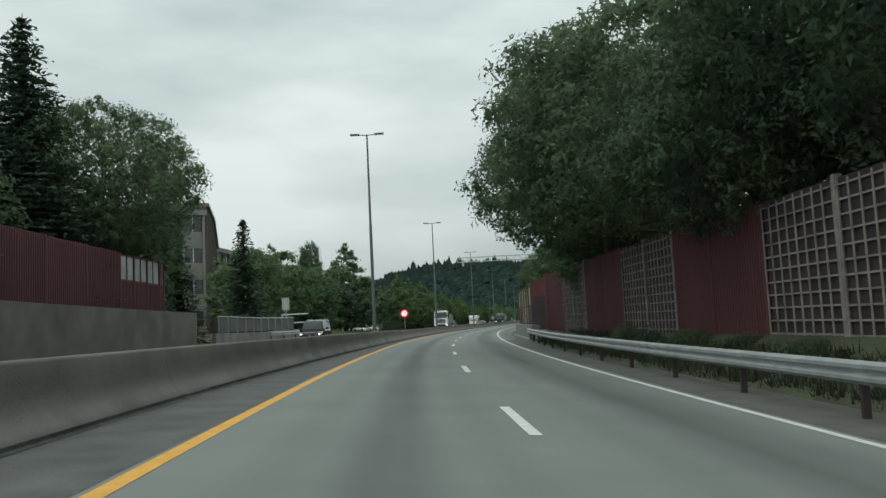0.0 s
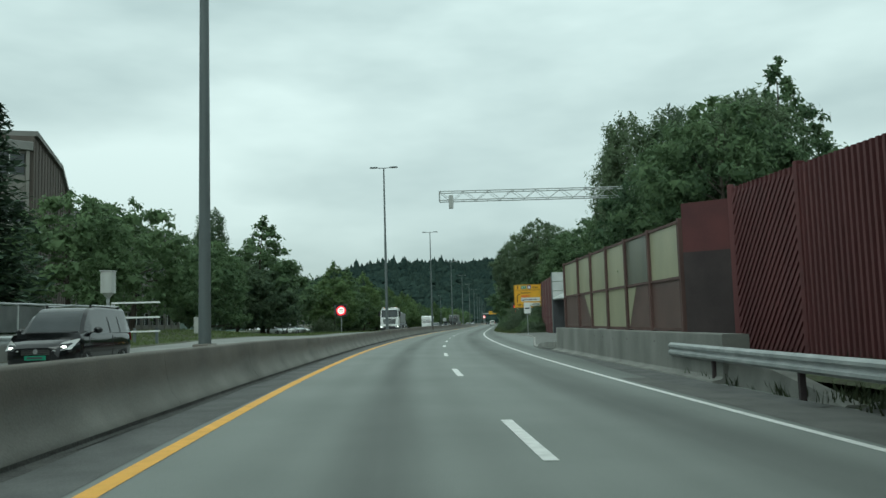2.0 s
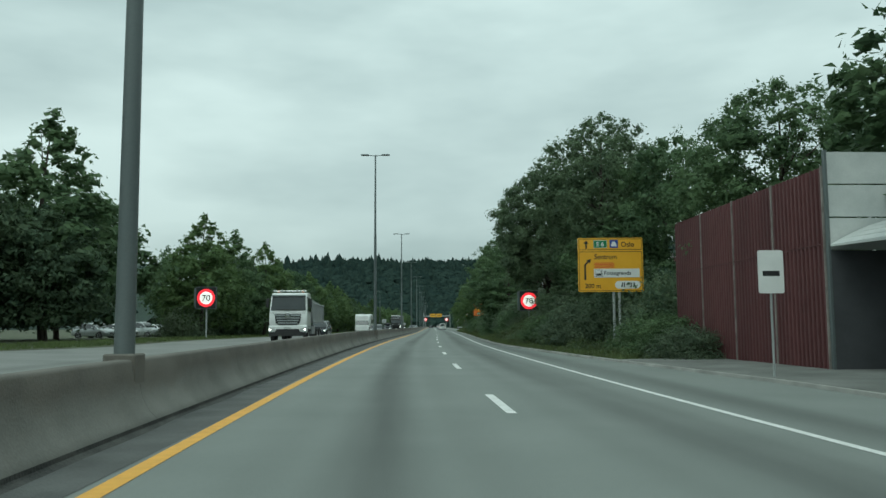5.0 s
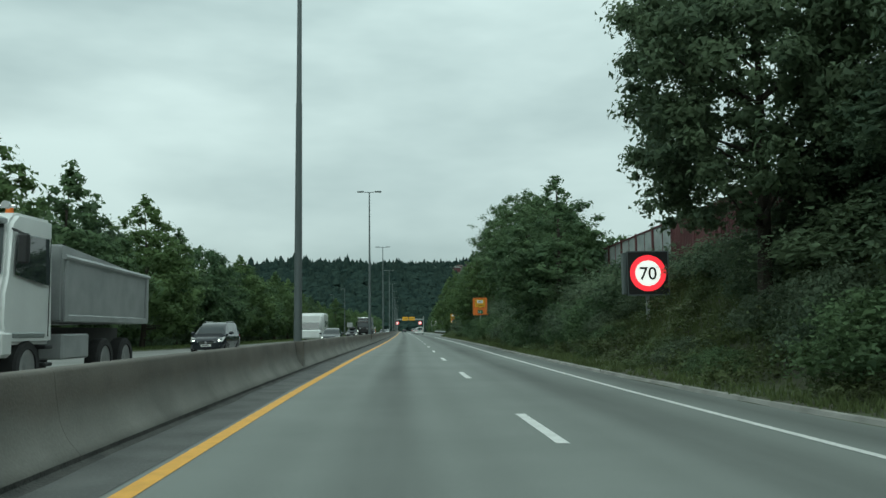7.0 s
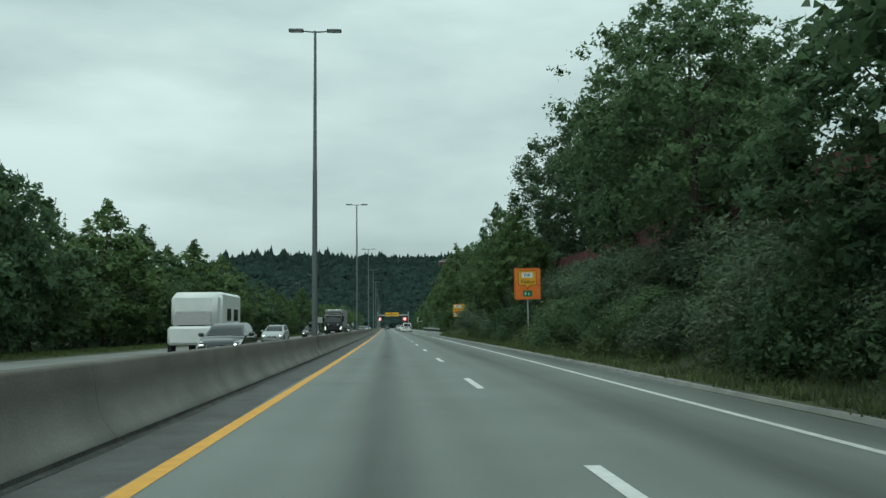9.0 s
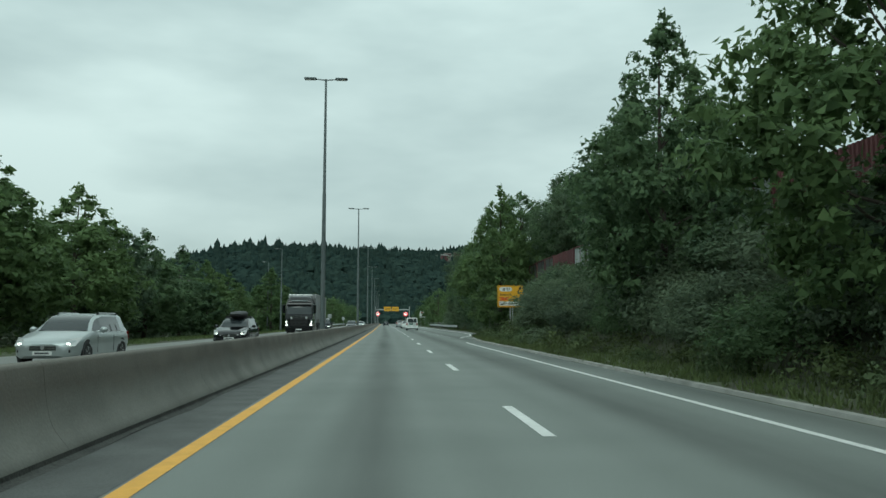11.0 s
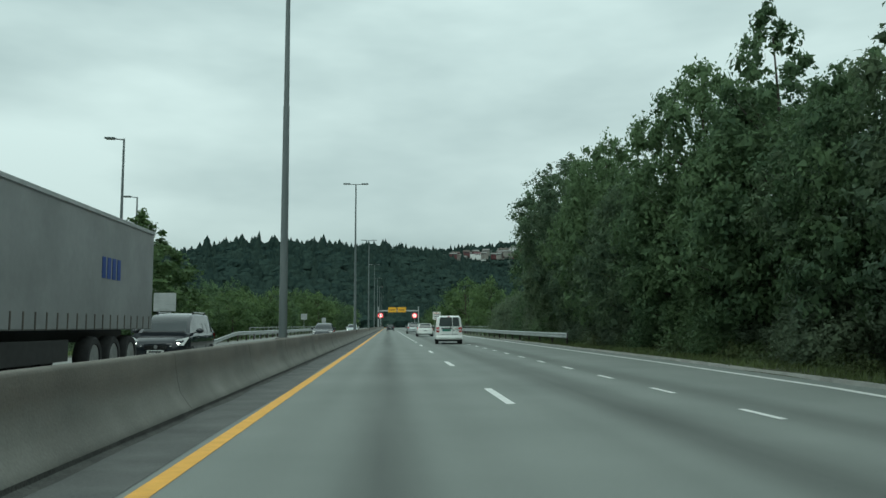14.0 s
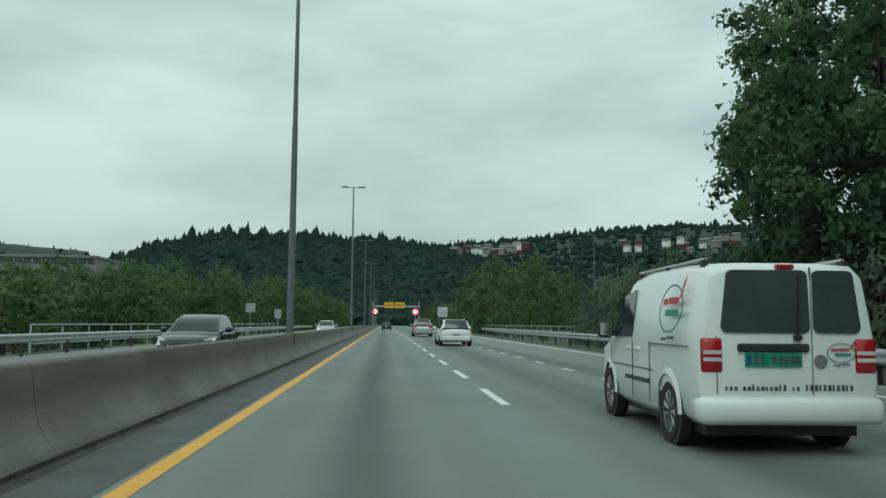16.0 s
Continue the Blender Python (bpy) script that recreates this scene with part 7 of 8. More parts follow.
    bd.matrix_basis = Matrix.Translation((0, h + 0.015, nose - 0.25)) @ Matrix.Rotation(radians(90), 4, "Z")
    part("air_intake", box_bm(-w * 0.50, w * 0.50, h - 0.1, h - 0.005, 0.30, 0.40, 0.02), M_PLASTIC, ob)
    for y0, sg in ((h + 0.012, 1), (-h - 0.012, -1)):
        z0 = nose - 0.46 if sg > 0 else 0.60
        pl = part("number_plate", box_bm(-0.26, 0.26, min(y0, y0 + sg * 0.012), max(y0, y0 + sg * 0.012), z0, z0 + 0.11), plate_mat or M_WHITE, ob, "number plate with a plain bar")
        part("bar", box_bm(-0.18, 0.2, min(y0 + sg * 0.012, y0 + sg * 0.014), max(y0 + sg * 0.012, y0 + sg * 0.014), z0 + 0.03, z0 + 0.08), M_INK, pl)
    part("rear_bumper", box_bm(-w * 0.84, w * 0.84, -h - 0.05, -h + 0.2, 0.30, 0.55, 0.05), material, ob)
    part("cowl", box_bm(-w * 0.72, w * 0.72, cb - 0.03, cb + 0.1, hood - 0.03, hood + 0.012, 0.01), M_PLASTIC, ob)
    mirror_pair(ob, w * 0.97, cb - 0.42, belt + 0.07, material)
    wheel_set(ob, w - 0.105, (h - 0.88, -h + 0.9), 0.32, 0.21, 5)
    if box:
        bm, _ = loft([(-1.25, H_c + 0.16, H_c + 0.24, H_c + 0.30, 0.36, 0.30), (-0.9, H_c + 0.08, H_c + 0.26, H_c + 0.38, 0.43, 0.36), (0.2, H_c + 0.07, H_c + 0.22, H_c + 0.33, 0.42, 0.33), (0.7, H_c + 0.10, H_c + 0.15, H_c + 0.19, 0.26, 0.16)], 3)
        soft(part("roof_box", bm, M_PLASTIC, ob, "black roof box"), 40)
        for y in (-0.8, 0.0):
            part("roof_bar", box_bm(-w * 0.7, w * 0.7, y - 0.03, y + 0.03, H_c - 0.02, H_c + 0.08), M_PLASTIC, ob)
    return ob


def oval_badge(ob, m, k):
    """A company badge as plain shapes: a green oval ring with red and green bars, facing -y."""
    verts, faces = ring_mesh(0.93, 1.0, 0.0, 40)
    ring = link("badge_ring", mesh_of("badge_ring", verts, faces, M_LOGO_G), ob)
    ring["label"] = "green oval badge ring"
    ring.matrix_basis = m @ Matrix.Diagonal((0.5 * k, 1, 0.32 * k, 1))
    for x0, x1, z, mt in ((-0.36, -0.16, 0.05, M_LOGO_R), (-0.12, 0.28, 0.06, M_LOGO_R), (-0.22, 0.34, -0.10, M_LOGO_G), (-0.25, -0.02, -0.42, M_INK), (0.02, 0.3, -0.40, M_INK)):
        b = part("bar", box_bm(x0 * k, x1 * k, -0.001, 0.003, z * k, (z + (0.035 if mt is M_INK else 0.085)) * k), mt, ob)
        b.matrix_basis = m
    f = outline("badge_flame", [(0.30 * k, 0.1 * k), (0.40 * k, 0.14 * k), (0.52 * k, 0.42 * k), (0.42 * k, 0.34 * k)], -0.001, 0.003, M_LOGO_R, ob)
    f.matrix_basis = m


def panel_van(s, lat, turn=0.0):
    """The white delivery van, seen from behind."""
    ob = thing("delivery_van", "white delivery van with green plate and oval badges", "van", m=stand(s, lat, 0, turn) @ Matrix.Diagonal((1, 1, 1.035, 1)))
    w, h = 0.895, 2.2
    bm, st = loft([(-2.20, 0.40, 1.00, 1.62, 0.83, 0.70), (-2.17, 0.32, 1.02, 1.735, 0.865, 0.725), (-2.06, 0.27, 1.03, 1.79, 0.89, 0.745), (-1.5, 0.25, 1.04, 1.825, w, 0.755), (-0.2, 0.23, 1.03, 1.83, w, 0.76), (0.5, 0.23, 1.02, 1.79, w, 0.745),
                   (0.85, 0.23, 1.01, 1.62, w, 0.75), (1.38, 0.23, 0.99, 1.10, 0.885, 0.80), (1.85, 0.23, 0.88, 0.98, 0.86, 0.76), (2.08, 0.25, 0.74, 0.86, 0.80, 0.68), (2.2, 0.32, 0.60, 0.70, 0.70, 0.6)], 4)
    soft(part("body", bm, P_WHITE, ob), 64)
    y = -2.205
    back = lambda z: y + max(0.0, z - 1.0) * 0.05
    # rear doors: seam, panes, lamps
    part("door_seam", box_bm(0.224, 0.230, y - 0.002, y + 0.02, 0.56, 1.74), M_PLASTIC, ob)
    part("door_seam", box_bm(-0.70, -0.694, y - 0.001, y + 0.02, 0.56, 1.1), M_PLASTIC, ob)
    for x0, x1, u in ((-0.655, 0.208, 0.015), (0.242, 0.70, 0.06)):
        bm = bmesh.new()
        r = 0.06
        pts = []
        for cx, cz, a0 in ((x1 - r - u, 1.71 - r, 0), (x0 + r + (0.06 if x0 < 0 else 0), 1.71 - r, 90), (x0 + r, 1.13 + r, 180), (x1 - r, 1.13 + r, 270)):
            for q in range(5):
                a = radians(a0 + 22.5 * q)
                pts.append((cx + r * math.cos(a), cz + r * math.sin(a)))
        f0 = [bm.verts.new((px, y - 0.012, pz)) for px, pz in pts]
        f1 = [bm.verts.new((px, y + 0.03, pz)) for px, pz in pts]
        bm.faces.new(f0)
        for i in range(len(pts)):
            bm.faces.new((f0[i], f1[i], f1[(i + 1) % len(pts)], f0[(i + 1) % len(pts)]))
        bmesh.ops.recalc_face_normals(bm, faces=bm.faces)
        part("rear_window", bm, M_TINT, ob, "dark tinted rear window")
    wiper = part("wiper", tube_bm((0.08, y - 0.035, 1.10), (0.10, y - 0.03, 1.66), 0.010, n=6), M_PLASTIC, ob)
    part("wiper_hub", box_bm(0.04, 0.12, y - 0.05, y, 1.06, 1.12, 0.015), M_PLASTIC, wiper)
    part("high_brake_lamp", box_bm(-0.10, 0.07, y - 0.01, y + 0.05, 1.725, 1.765, 0.006), M_TAIL, ob, "red high brake lamp")
    part("handle_bar", box_bm(-0.50, 0.19, y - 0.035, y + 0.01, 0.955, 1.03, 0.015), M_PLASTIC, ob, "black handle strip")
    pl = part("number_plate", box_bm(-0.43, 0.12, y - 0.018, y, 0.82, 0.945, 0.004), M_PLATE_G, ob, "green number plate with plain bars")
    part("bar", box_bm(-0.41, -0.375, y - 0.0215, y - 0.018, 0.84, 0.925), M_BLUE, pl)
    for x0 in (-0.345, -0.28, -0.17, -0.11, -0.05, 0.01, 0.06):
        part("bar", box_bm(x0, x0 + 0.04, y - 0.0215, y - 0.018, 0.845, 0.92), M_INK, pl)
    g = part("round_badge", turned([(0.0, 0.065), (0.012, 0.062), (0.014, 0.02)], 24), M_ALLOY, ob, "round chrome badge")
    g.matrix_basis = Matrix.Translation((0.305, y, 0.87)) @ Matrix.Rotation(radians(-90), 4, "Z")
    oval_badge(ob, Matrix.Translation((0.505, y - 0.006, 0.95)), 0.28)
    for k in range(29):
        if k not in (3, 14, 17):
            x0 = -0.62 + k * 0.043
            tall = 0.018 if k > 17 or k in (6, 12, 13) else 0.0
            part("bar", box_bm(x0, x0 + 0.017 + 0.007 * (k % 3), y - 0.003, y, 0.60, 0.636 + tall), M_INK, ob, "dark bar of lettering")
    for x in (-1, 1):
        bm = bmesh.new()
        add_box(bm, min(x * 0.64, x * 0.845), max(x * 0.64, x * 0.845), y - 0.012, y + 0.10, 0.76, 1.08, 0.02)
        lamp = soft(part("tail_lamp", bm, M_TAIL, ob, "red tail lamp with white bands"), 60)
        for z in (0.865, 0.93):
            part("lamp_band", box_bm(min(x * 0.655, x * 0.83), max(x * 0.655, x * 0.83), y - 0.018, y - 0.011, z, z + 0.035), M_CLEAR, lamp)
    bm = bmesh.new()
    add_box(bm, -0.885, 0.885, -2.28, -1.95, 0.30, 0.54, 0.045)
    soft(part("rear_bumper", bm, P_WHITE, ob), 60)
    part("under_tray", box_bm(-0.74, 0.74, -2.0, 2.0, 0.17, 0.32), M_PLASTIC, ob)
    # sides
    for x in (-1, 1):
        X = x * w
        cs = [(X * 0.985, 0.18, 1.06), (X * 0.985, 1.12, 1.06), (X * 0.885, 0.72, 1.56), (X * 0.87, 0.22, 1.62)]
        sheet("door_window", cs if x > 0 else [cs[1], cs[0], cs[3], cs[2]], M_GLASS, ob, 0.004, (x * 0.014, 0, 0), 4)
        for yy in (0.12, 1.22, -0.62):
            part("door_seam", box_bm(X - 0.007, X + 0.002, yy - 0.003, yy + 0.003, 0.36, 1.02), M_PLASTIC, ob)
        part("side_rail", box_bm(X - 0.01, X + 0.006, -1.95, -0.62, 0.991, 0.998), M_PLASTIC, ob, "black slide rail")
        part("rub_strip", box_bm(X - 0.01, X + 0.012, -0.75, 1.15, 0.70, 0.714, 0.004), M_INK, ob)
        part("door_handle", box_bm(X - 0.01, X + 0.03, 0.22, 0.42, 0.90, 0.94, 0.01), P_WHITE, ob)
        part("door_handle", box_bm(X - 0.01, X + 0.03, -0.18, 0.02, 0.90, 0.94, 0.01), P_WHITE, ob)
        sm = Matrix.Translation((x * (w - 0.02), -1.42, 1.36)) @ Matrix.Rotation(radians(90 if x > 0 else -90), 4, "Z") @ Matrix.Rotation(radians(-10), 4, "X")
        oval_badge(ob, sm @ Matrix.Translation((0, -0.012, 0)), 0.78)
        for k in range(18):
            x0 = -0.62 + k * 0.062
            part("bar", box_bm(X - 0.004, X + 0.004, x0, x0 + 0.03 + 0.01 * (k % 3), 0.55, 0.595 + 0.008 * (k % 2)), M_INK, ob, "dark bar of lettering")
        part("roof_rail", tube_bm((x * 0.69, -1.95, 1.825), (x * 0.69, 0.45, 1.825), 0.02, n=8), M_ALLOY, ob)
        for yy in (-1.9, -0.75, 0.4):
            part("rail_foot", box_bm(x * 0.69 - 0.02, x * 0.69 + 0.02, yy - 0.06, yy + 0.06, 1.74, 1.82), M_PLASTIC, ob)
        n = 14
        for yy in (1.36, -1.30):
            bm = bmesh.new()
            for k in range(n):
                a0, a1 = math.pi * k / n, math.pi * (k + 1) / n
                for ra, rb, xa, xb in ((0.375, 0.44, X + x * 0.018, X - x * 0.004),):
                    v = [bm.verts.new((xx, yy + rr * math.cos(a), 0.33 + rr * math.sin(a))) for rr, xx, a in ((ra, xa, a0), (rb, xb, a0), (rb, xb, a1), (ra, xa, a1))]
                    bm.faces.new(v)
            bmesh.ops.remove_doubles(bm, verts=bm.verts, dist=0.001)
            bmesh.ops.recalc_face_normals(bm, faces=bm.faces)
            part("arch_flare", bm, P_WHITE, ob)
    sheet("windscreen", [(0.72, 1.36, 1.13), (-0.72, 1.36, 1.13), (-0.62, 0.62, 1.72), (0.62, 0.62, 1.72)], M_SCREEN, ob, 0.02, (0, 0.02, 0.02))
    for x in (-1, 1):
        bm = bmesh.new()
        add_box(bm, min(x * (w + 0.04), x * (w + 0.24)), max(x * (w + 0.04), x * (w + 0.24)), 0.92, 1.08, 1.03, 1.24, 0.04)
        add_tube(bm, (x * (w - 0.06), 1.02, 1.07), (x * (w + 0.06), 1.0, 1.08), 0.03, n=6)
        mr = soft(part("mirror", bm, M_PLASTIC, ob, "black boxy door mirror"))
        part("mirror_glass", box_bm(min(x * (w + 0.06), x * (w + 0.22)), max(x * (w + 0.06), x * (w + 0.22)), 0.912, 0.919, 1.06, 1.21), M_CHROME, mr)
    wheel_set(ob, w - 0.105, (1.36, -1.30), 0.325, 0.205, 9)
    return ob


panel_van(340.4, 3.99, -2.5)
car(378, 4.0, "white estate car with lit tail lamps driving ahead", P_WHITE, "wagon", False)
car(409, 3.6, "silver off-roader driving ahead in the lane", P_SILVER, "suv", False)
car(482, 0.4, "dark hatchback far ahead on the road", P_DARK, "hatch", False)
car(60.4, -9.0, "black high-roofed estate van with lit headlamps", P_BLACK, "van", plate_mat=M_PLATE_G)
car(177.5, -10.2, "dark blue people carrier with lit headlamps", P_DARK, "mpv")
car(242, -9.5, "silver estate car with roof bars", P_SILVER, "wagon")
car(262.8, -8.4, "black estate car carrying a roof box", P_BLACK, "wagon", box=True)
car(312.5, -7.3, "dark blue-grey people carrier with lit headlamps", P_DARK, "mpv")
car(357, -5.8, "dark grey hatchback beyond the concrete barrier", P_DARK, "hatch", lit=False)
car(412, -5.7, "silver hatchback far off in the opposite lane", P_SILVER, "hatch")
car(207, -6.6, "dark hatchback in the opposite lane", P_GREY, "hatch")
for k, (s, lat, pm, kd) in enumerate(((172, -31, P_SILVER, "hatch"), (177, -31, P_WHITE, "wagon"), (183, -30.5, P_SILVER, "suv"), (189, -31, P_WHITE, "hatch"))):
    car(s, lat, "pale car parked behind the tree row", pm, kd, True, False, turn=70)


def outline_bm(pts, y, t):
    """A plate of thickness t with the outline pts (x, z), its face towards +y."""
    bm = bmesh.new()
    f = [bm.verts.new((px_, y + t, pz)) for px_, pz in pts]
    g = [bm.verts.new((px_, y, pz)) for px_, pz in pts]
    bm.faces.new(f)
    bm.faces.new(g[::-1])
    for i in range(len(pts)):
        bm.faces.new((f[i], g[i], g[(i + 1) % len(pts)], f[(i + 1) % len(pts)]))
    bmesh.ops.recalc_face_normals(bm, faces=bm.faces)
    return bm


def cab_shell(prof, x, taper_from, taper, bevel):
    """A cab from its side outline (y, z), narrowed above a height."""
    bm = bmesh.new()
    a = [bm.verts.new((-x * (taper if z > taper_from else 1), y, z)) for y, z in prof]
    b = [bm.verts.new((x * (taper if z > taper_from else 1), y, z)) for y, z in prof]
    bm.faces.new(a)
    bm.faces.new(b[::-1])
    for i in range(len(prof)):
        bm.faces.new((a[i], b[i], b[(i + 1) % len(prof)], a[(i + 1) % len(prof)]))
    bmesh.ops.recalc_face_normals(bm, faces=bm.faces)
    bmesh.ops.bevel(bm, geom=list(bm.edges), offset=bevel, segments=3, affect="EDGES")
    return bm


def tipper(s, lat):
    """A white tipper lorry facing the traffic."""
    ob = thing("tipper_lorry", "white tipper lorry with slatted grille and lit lamps", "lorry", m=stand(s, lat, 0, 180) @ Matrix.Diagonal((1, 1, 0.955, 1)))
    x = 1.22
    soft(part("cab", cab_shell([(1.75, 0.95), (3.66, 0.95), (3.80, 1.35), (3.78, 1.9), (3.68, 2.2), (3.46, 3.25), (3.2, 3.46), (1.75, 3.5)], x, 3.0, 0.95, 0.07), P_WHITE, ob), 40)
    sheet("windscreen", [(1.13, 3.70, 2.24), (-1.13, 3.70, 2.24), (-1.06, 3.50, 3.2), (1.06, 3.50, 3.2)], M_GLASS, ob, 0.05, (0, 0.015, 0.01))
    for q in (-0.45, 0.35):
        part("wiper", tube_bm((q - 0.35, 3.78, 2.27), (q + 0.4, 3.77, 2.36), 0.014, n=6), M_PLASTIC, ob)
    part("sun_visor", box_bm(-1.1, 1.1, 3.46, 3.68, 3.2, 3.32, 0.03), P_SILVER, ob, "grey sun visor")
    part("roof_bar", tube_bm((-1.1, 3.2, 3.58), (1.1, 3.2, 3.58), 0.035, n=8), M_CHROME, ob)
    for xx in (-0.95, -0.5, 0.5, 0.95):
        part("roof_lamp", tube_bm((xx, 3.2, 3.6), (xx, 3.3, 3.6), 0.075, n=12), M_CLEAR, ob)
    for xx in (-1.0, 1.0):
        part("beacon", tube_bm((xx * 0.8, 2.8, 3.5), (xx * 0.8, 2.8, 3.66), 0.07, 0.06, 10), M_SIGN_O, ob, "orange beacon")
    part("grille", outline_bm([(-0.86, 1.98), (0.86, 1.98), (0.78, 1.40), (0.6, 1.26), (-0.6, 1.26), (-0.78, 1.40)], 3.815, 0.03), M_PLASTIC, ob, "black grille opening")
    for i in range(4):
        z = 1.34 + i * 0.17
        half = 0.64 + i * 0.065
        bar = part("grille_slat", box_bm(-half, half, 3.83, 3.875, z, z + 0.07, 0.012), P_SILVER, ob, "bright grille slat")
        for k in range(10):
            xx = -half + (k + 0.5) * 2 * half / 10
            if abs(xx) > 0.2 or i in (0, 1):
                part("tooth", box_bm(xx - 0.035, xx + 0.035, 3.845, 3.88, z + 0.07, z + 0.105, 0.006), P_SILVER, bar)
    g = part("round_badge", turned([(0.0, 0.19), (0.03, 0.18), (0.035, 0.05)], 24), M_CHROME, ob, "round chrome badge")
    g.matrix_basis = Matrix.Translation((0, 3.87, 1.84)) @ Matrix.Rotation(radians(90), 4, "Z")
    part("hood_seam", box_bm(-1.12, 1.12, 3.77, 3.80, 2.06, 2.075), M_PLASTIC, ob)
    part("bumper", box_bm(-1.25, 1.25, 3.42, 3.88, 0.72, 1.22, 0.07), P_WHITE, ob)
    part("skid_plate", outline_bm([(-1.2, 0.52), (1.2, 0.52), (1.16, 0.74), (0.82, 0.80), (0.72, 0.98), (-0.72, 0.98), (-0.82, 0.80), (-1.16, 0.74)], 3.87, 0.05), M_PLASTIC, ob, "black lower bumper")
    pl = part("number_plate", box_bm(-0.27, 0.27, 3.925, 3.94, 0.99, 1.1), M_WHITE, ob, "number plate with a plain bar")
    part("bar", box_bm(-0.2, 0.22, 3.94, 3.943, 1.02, 1.07), M_INK, pl)
    for q in (-1, 1):
        lamp = part("headlamp", outline_bm([(q * 0.78, 0.86), (q * 1.2, 0.88), (q * 1.23, 1.12), (q * 0.84, 1.02)], 3.885, 0.03), M_CLEAR, ob, "clear angular headlamp")
        part("bulb", box_bm(min(q * 1.06, q * 1.18), max(q * 1.06, q * 1.18), 3.92, 3.93, 0.90, 0.98), G_HEAD, lamp, "lit bulb")
        cs = [(q * 1.235, 2.0, 2.12), (q * 1.235, 3.45, 2.25), (q * 1.19, 3.3, 3.05), (q * 1.19, 2.0, 3.08)]
        sheet("side_window", cs if q > 0 else [cs[1], cs[0], cs[3], cs[2]], M_GLASS, ob, 0.0, (q * 0.012, 0, 0), 2)
        part("door_seam", box_bm(min(q * 1.215, q * 1.226), max(q * 1.215, q * 1.226), 1.95, 1.965, 1.1, 3.1), M_PLASTIC, ob)
        part("mirror_arm", tube_bm((q * 1.15, 3.4, 3.12), (q * 1.42, 3.5, 3.0), 0.025, n=6), M_PLASTIC, ob)
        part("mirror", box_bm(min(q * 1.3, q * 1.5), max(q * 1.3, q * 1.5), 3.42, 3.54, 2.45, 3.02, 0.04), M_PLASTIC, ob)
        part("wheel_guard", box_bm(min(q * 0.95, q * 1.24), max(q * 0.95, q * 1.24), 2.1, 3.42, 1.06, 1.2, 0.04), P_SILVER, ob)
        for z in (0.5, 0.85):
            part("step", box_bm(min(q * 1.0, q * 1.24), max(q * 1.0, q * 1.24), 1.75, 2.1, z, z + 0.08, 0.02), M_PLASTIC, ob)
        part("side_locker", box_bm(min(q * 0.7, q * 1.2), max(q * 0.7, q * 1.2), -0.2, 1.2, 0.6, 1.15, 0.04), M_BACK, ob)
    body = part("tipper_body", cab_shell([(-4.1, 1.4), (1.3, 1.4), (1.45, 2.75), (1.45, 3.05), (-4.1, 2.72)], 1.2, 2.0, 1.03, 0.04), M_BACK, ob, "grey steel tipper body")
    for q in (-1, 1):
        part("top_rail", tube_bm((q * 1.26, -4.1, 2.7), (q * 1.26, 1.4, 2.78), 0.06, n=8), M_BACK, body)
        part("lower_rail", box_bm(min(q * 1.2, q * 1.27), max(q * 1.2, q * 1.27), -4.1, 1.3, 1.4, 1.56, 0.02), M_BACK, body)
        for yy in (-4.02, 1.22):
            part("corner_post", box_bm(min(q * 1.2, q * 1.28), max(q * 1.2, q * 1.28), yy - 0.08, yy + 0.08, 1.45, 2.75, 0.02), M_BACK, body)
    part("chassis", box_bm(-0.5, 0.5, -4.0, 3.4, 0.75, 1.3), M_PLASTIC, ob)
    for yy in (2.75, -1.2, -2.6):
        for q in (-1, 1):
            wheel(ob, q * 1.06, yy, 0.52, 0.32)
    return ob


tipper(150.4, -8.0)


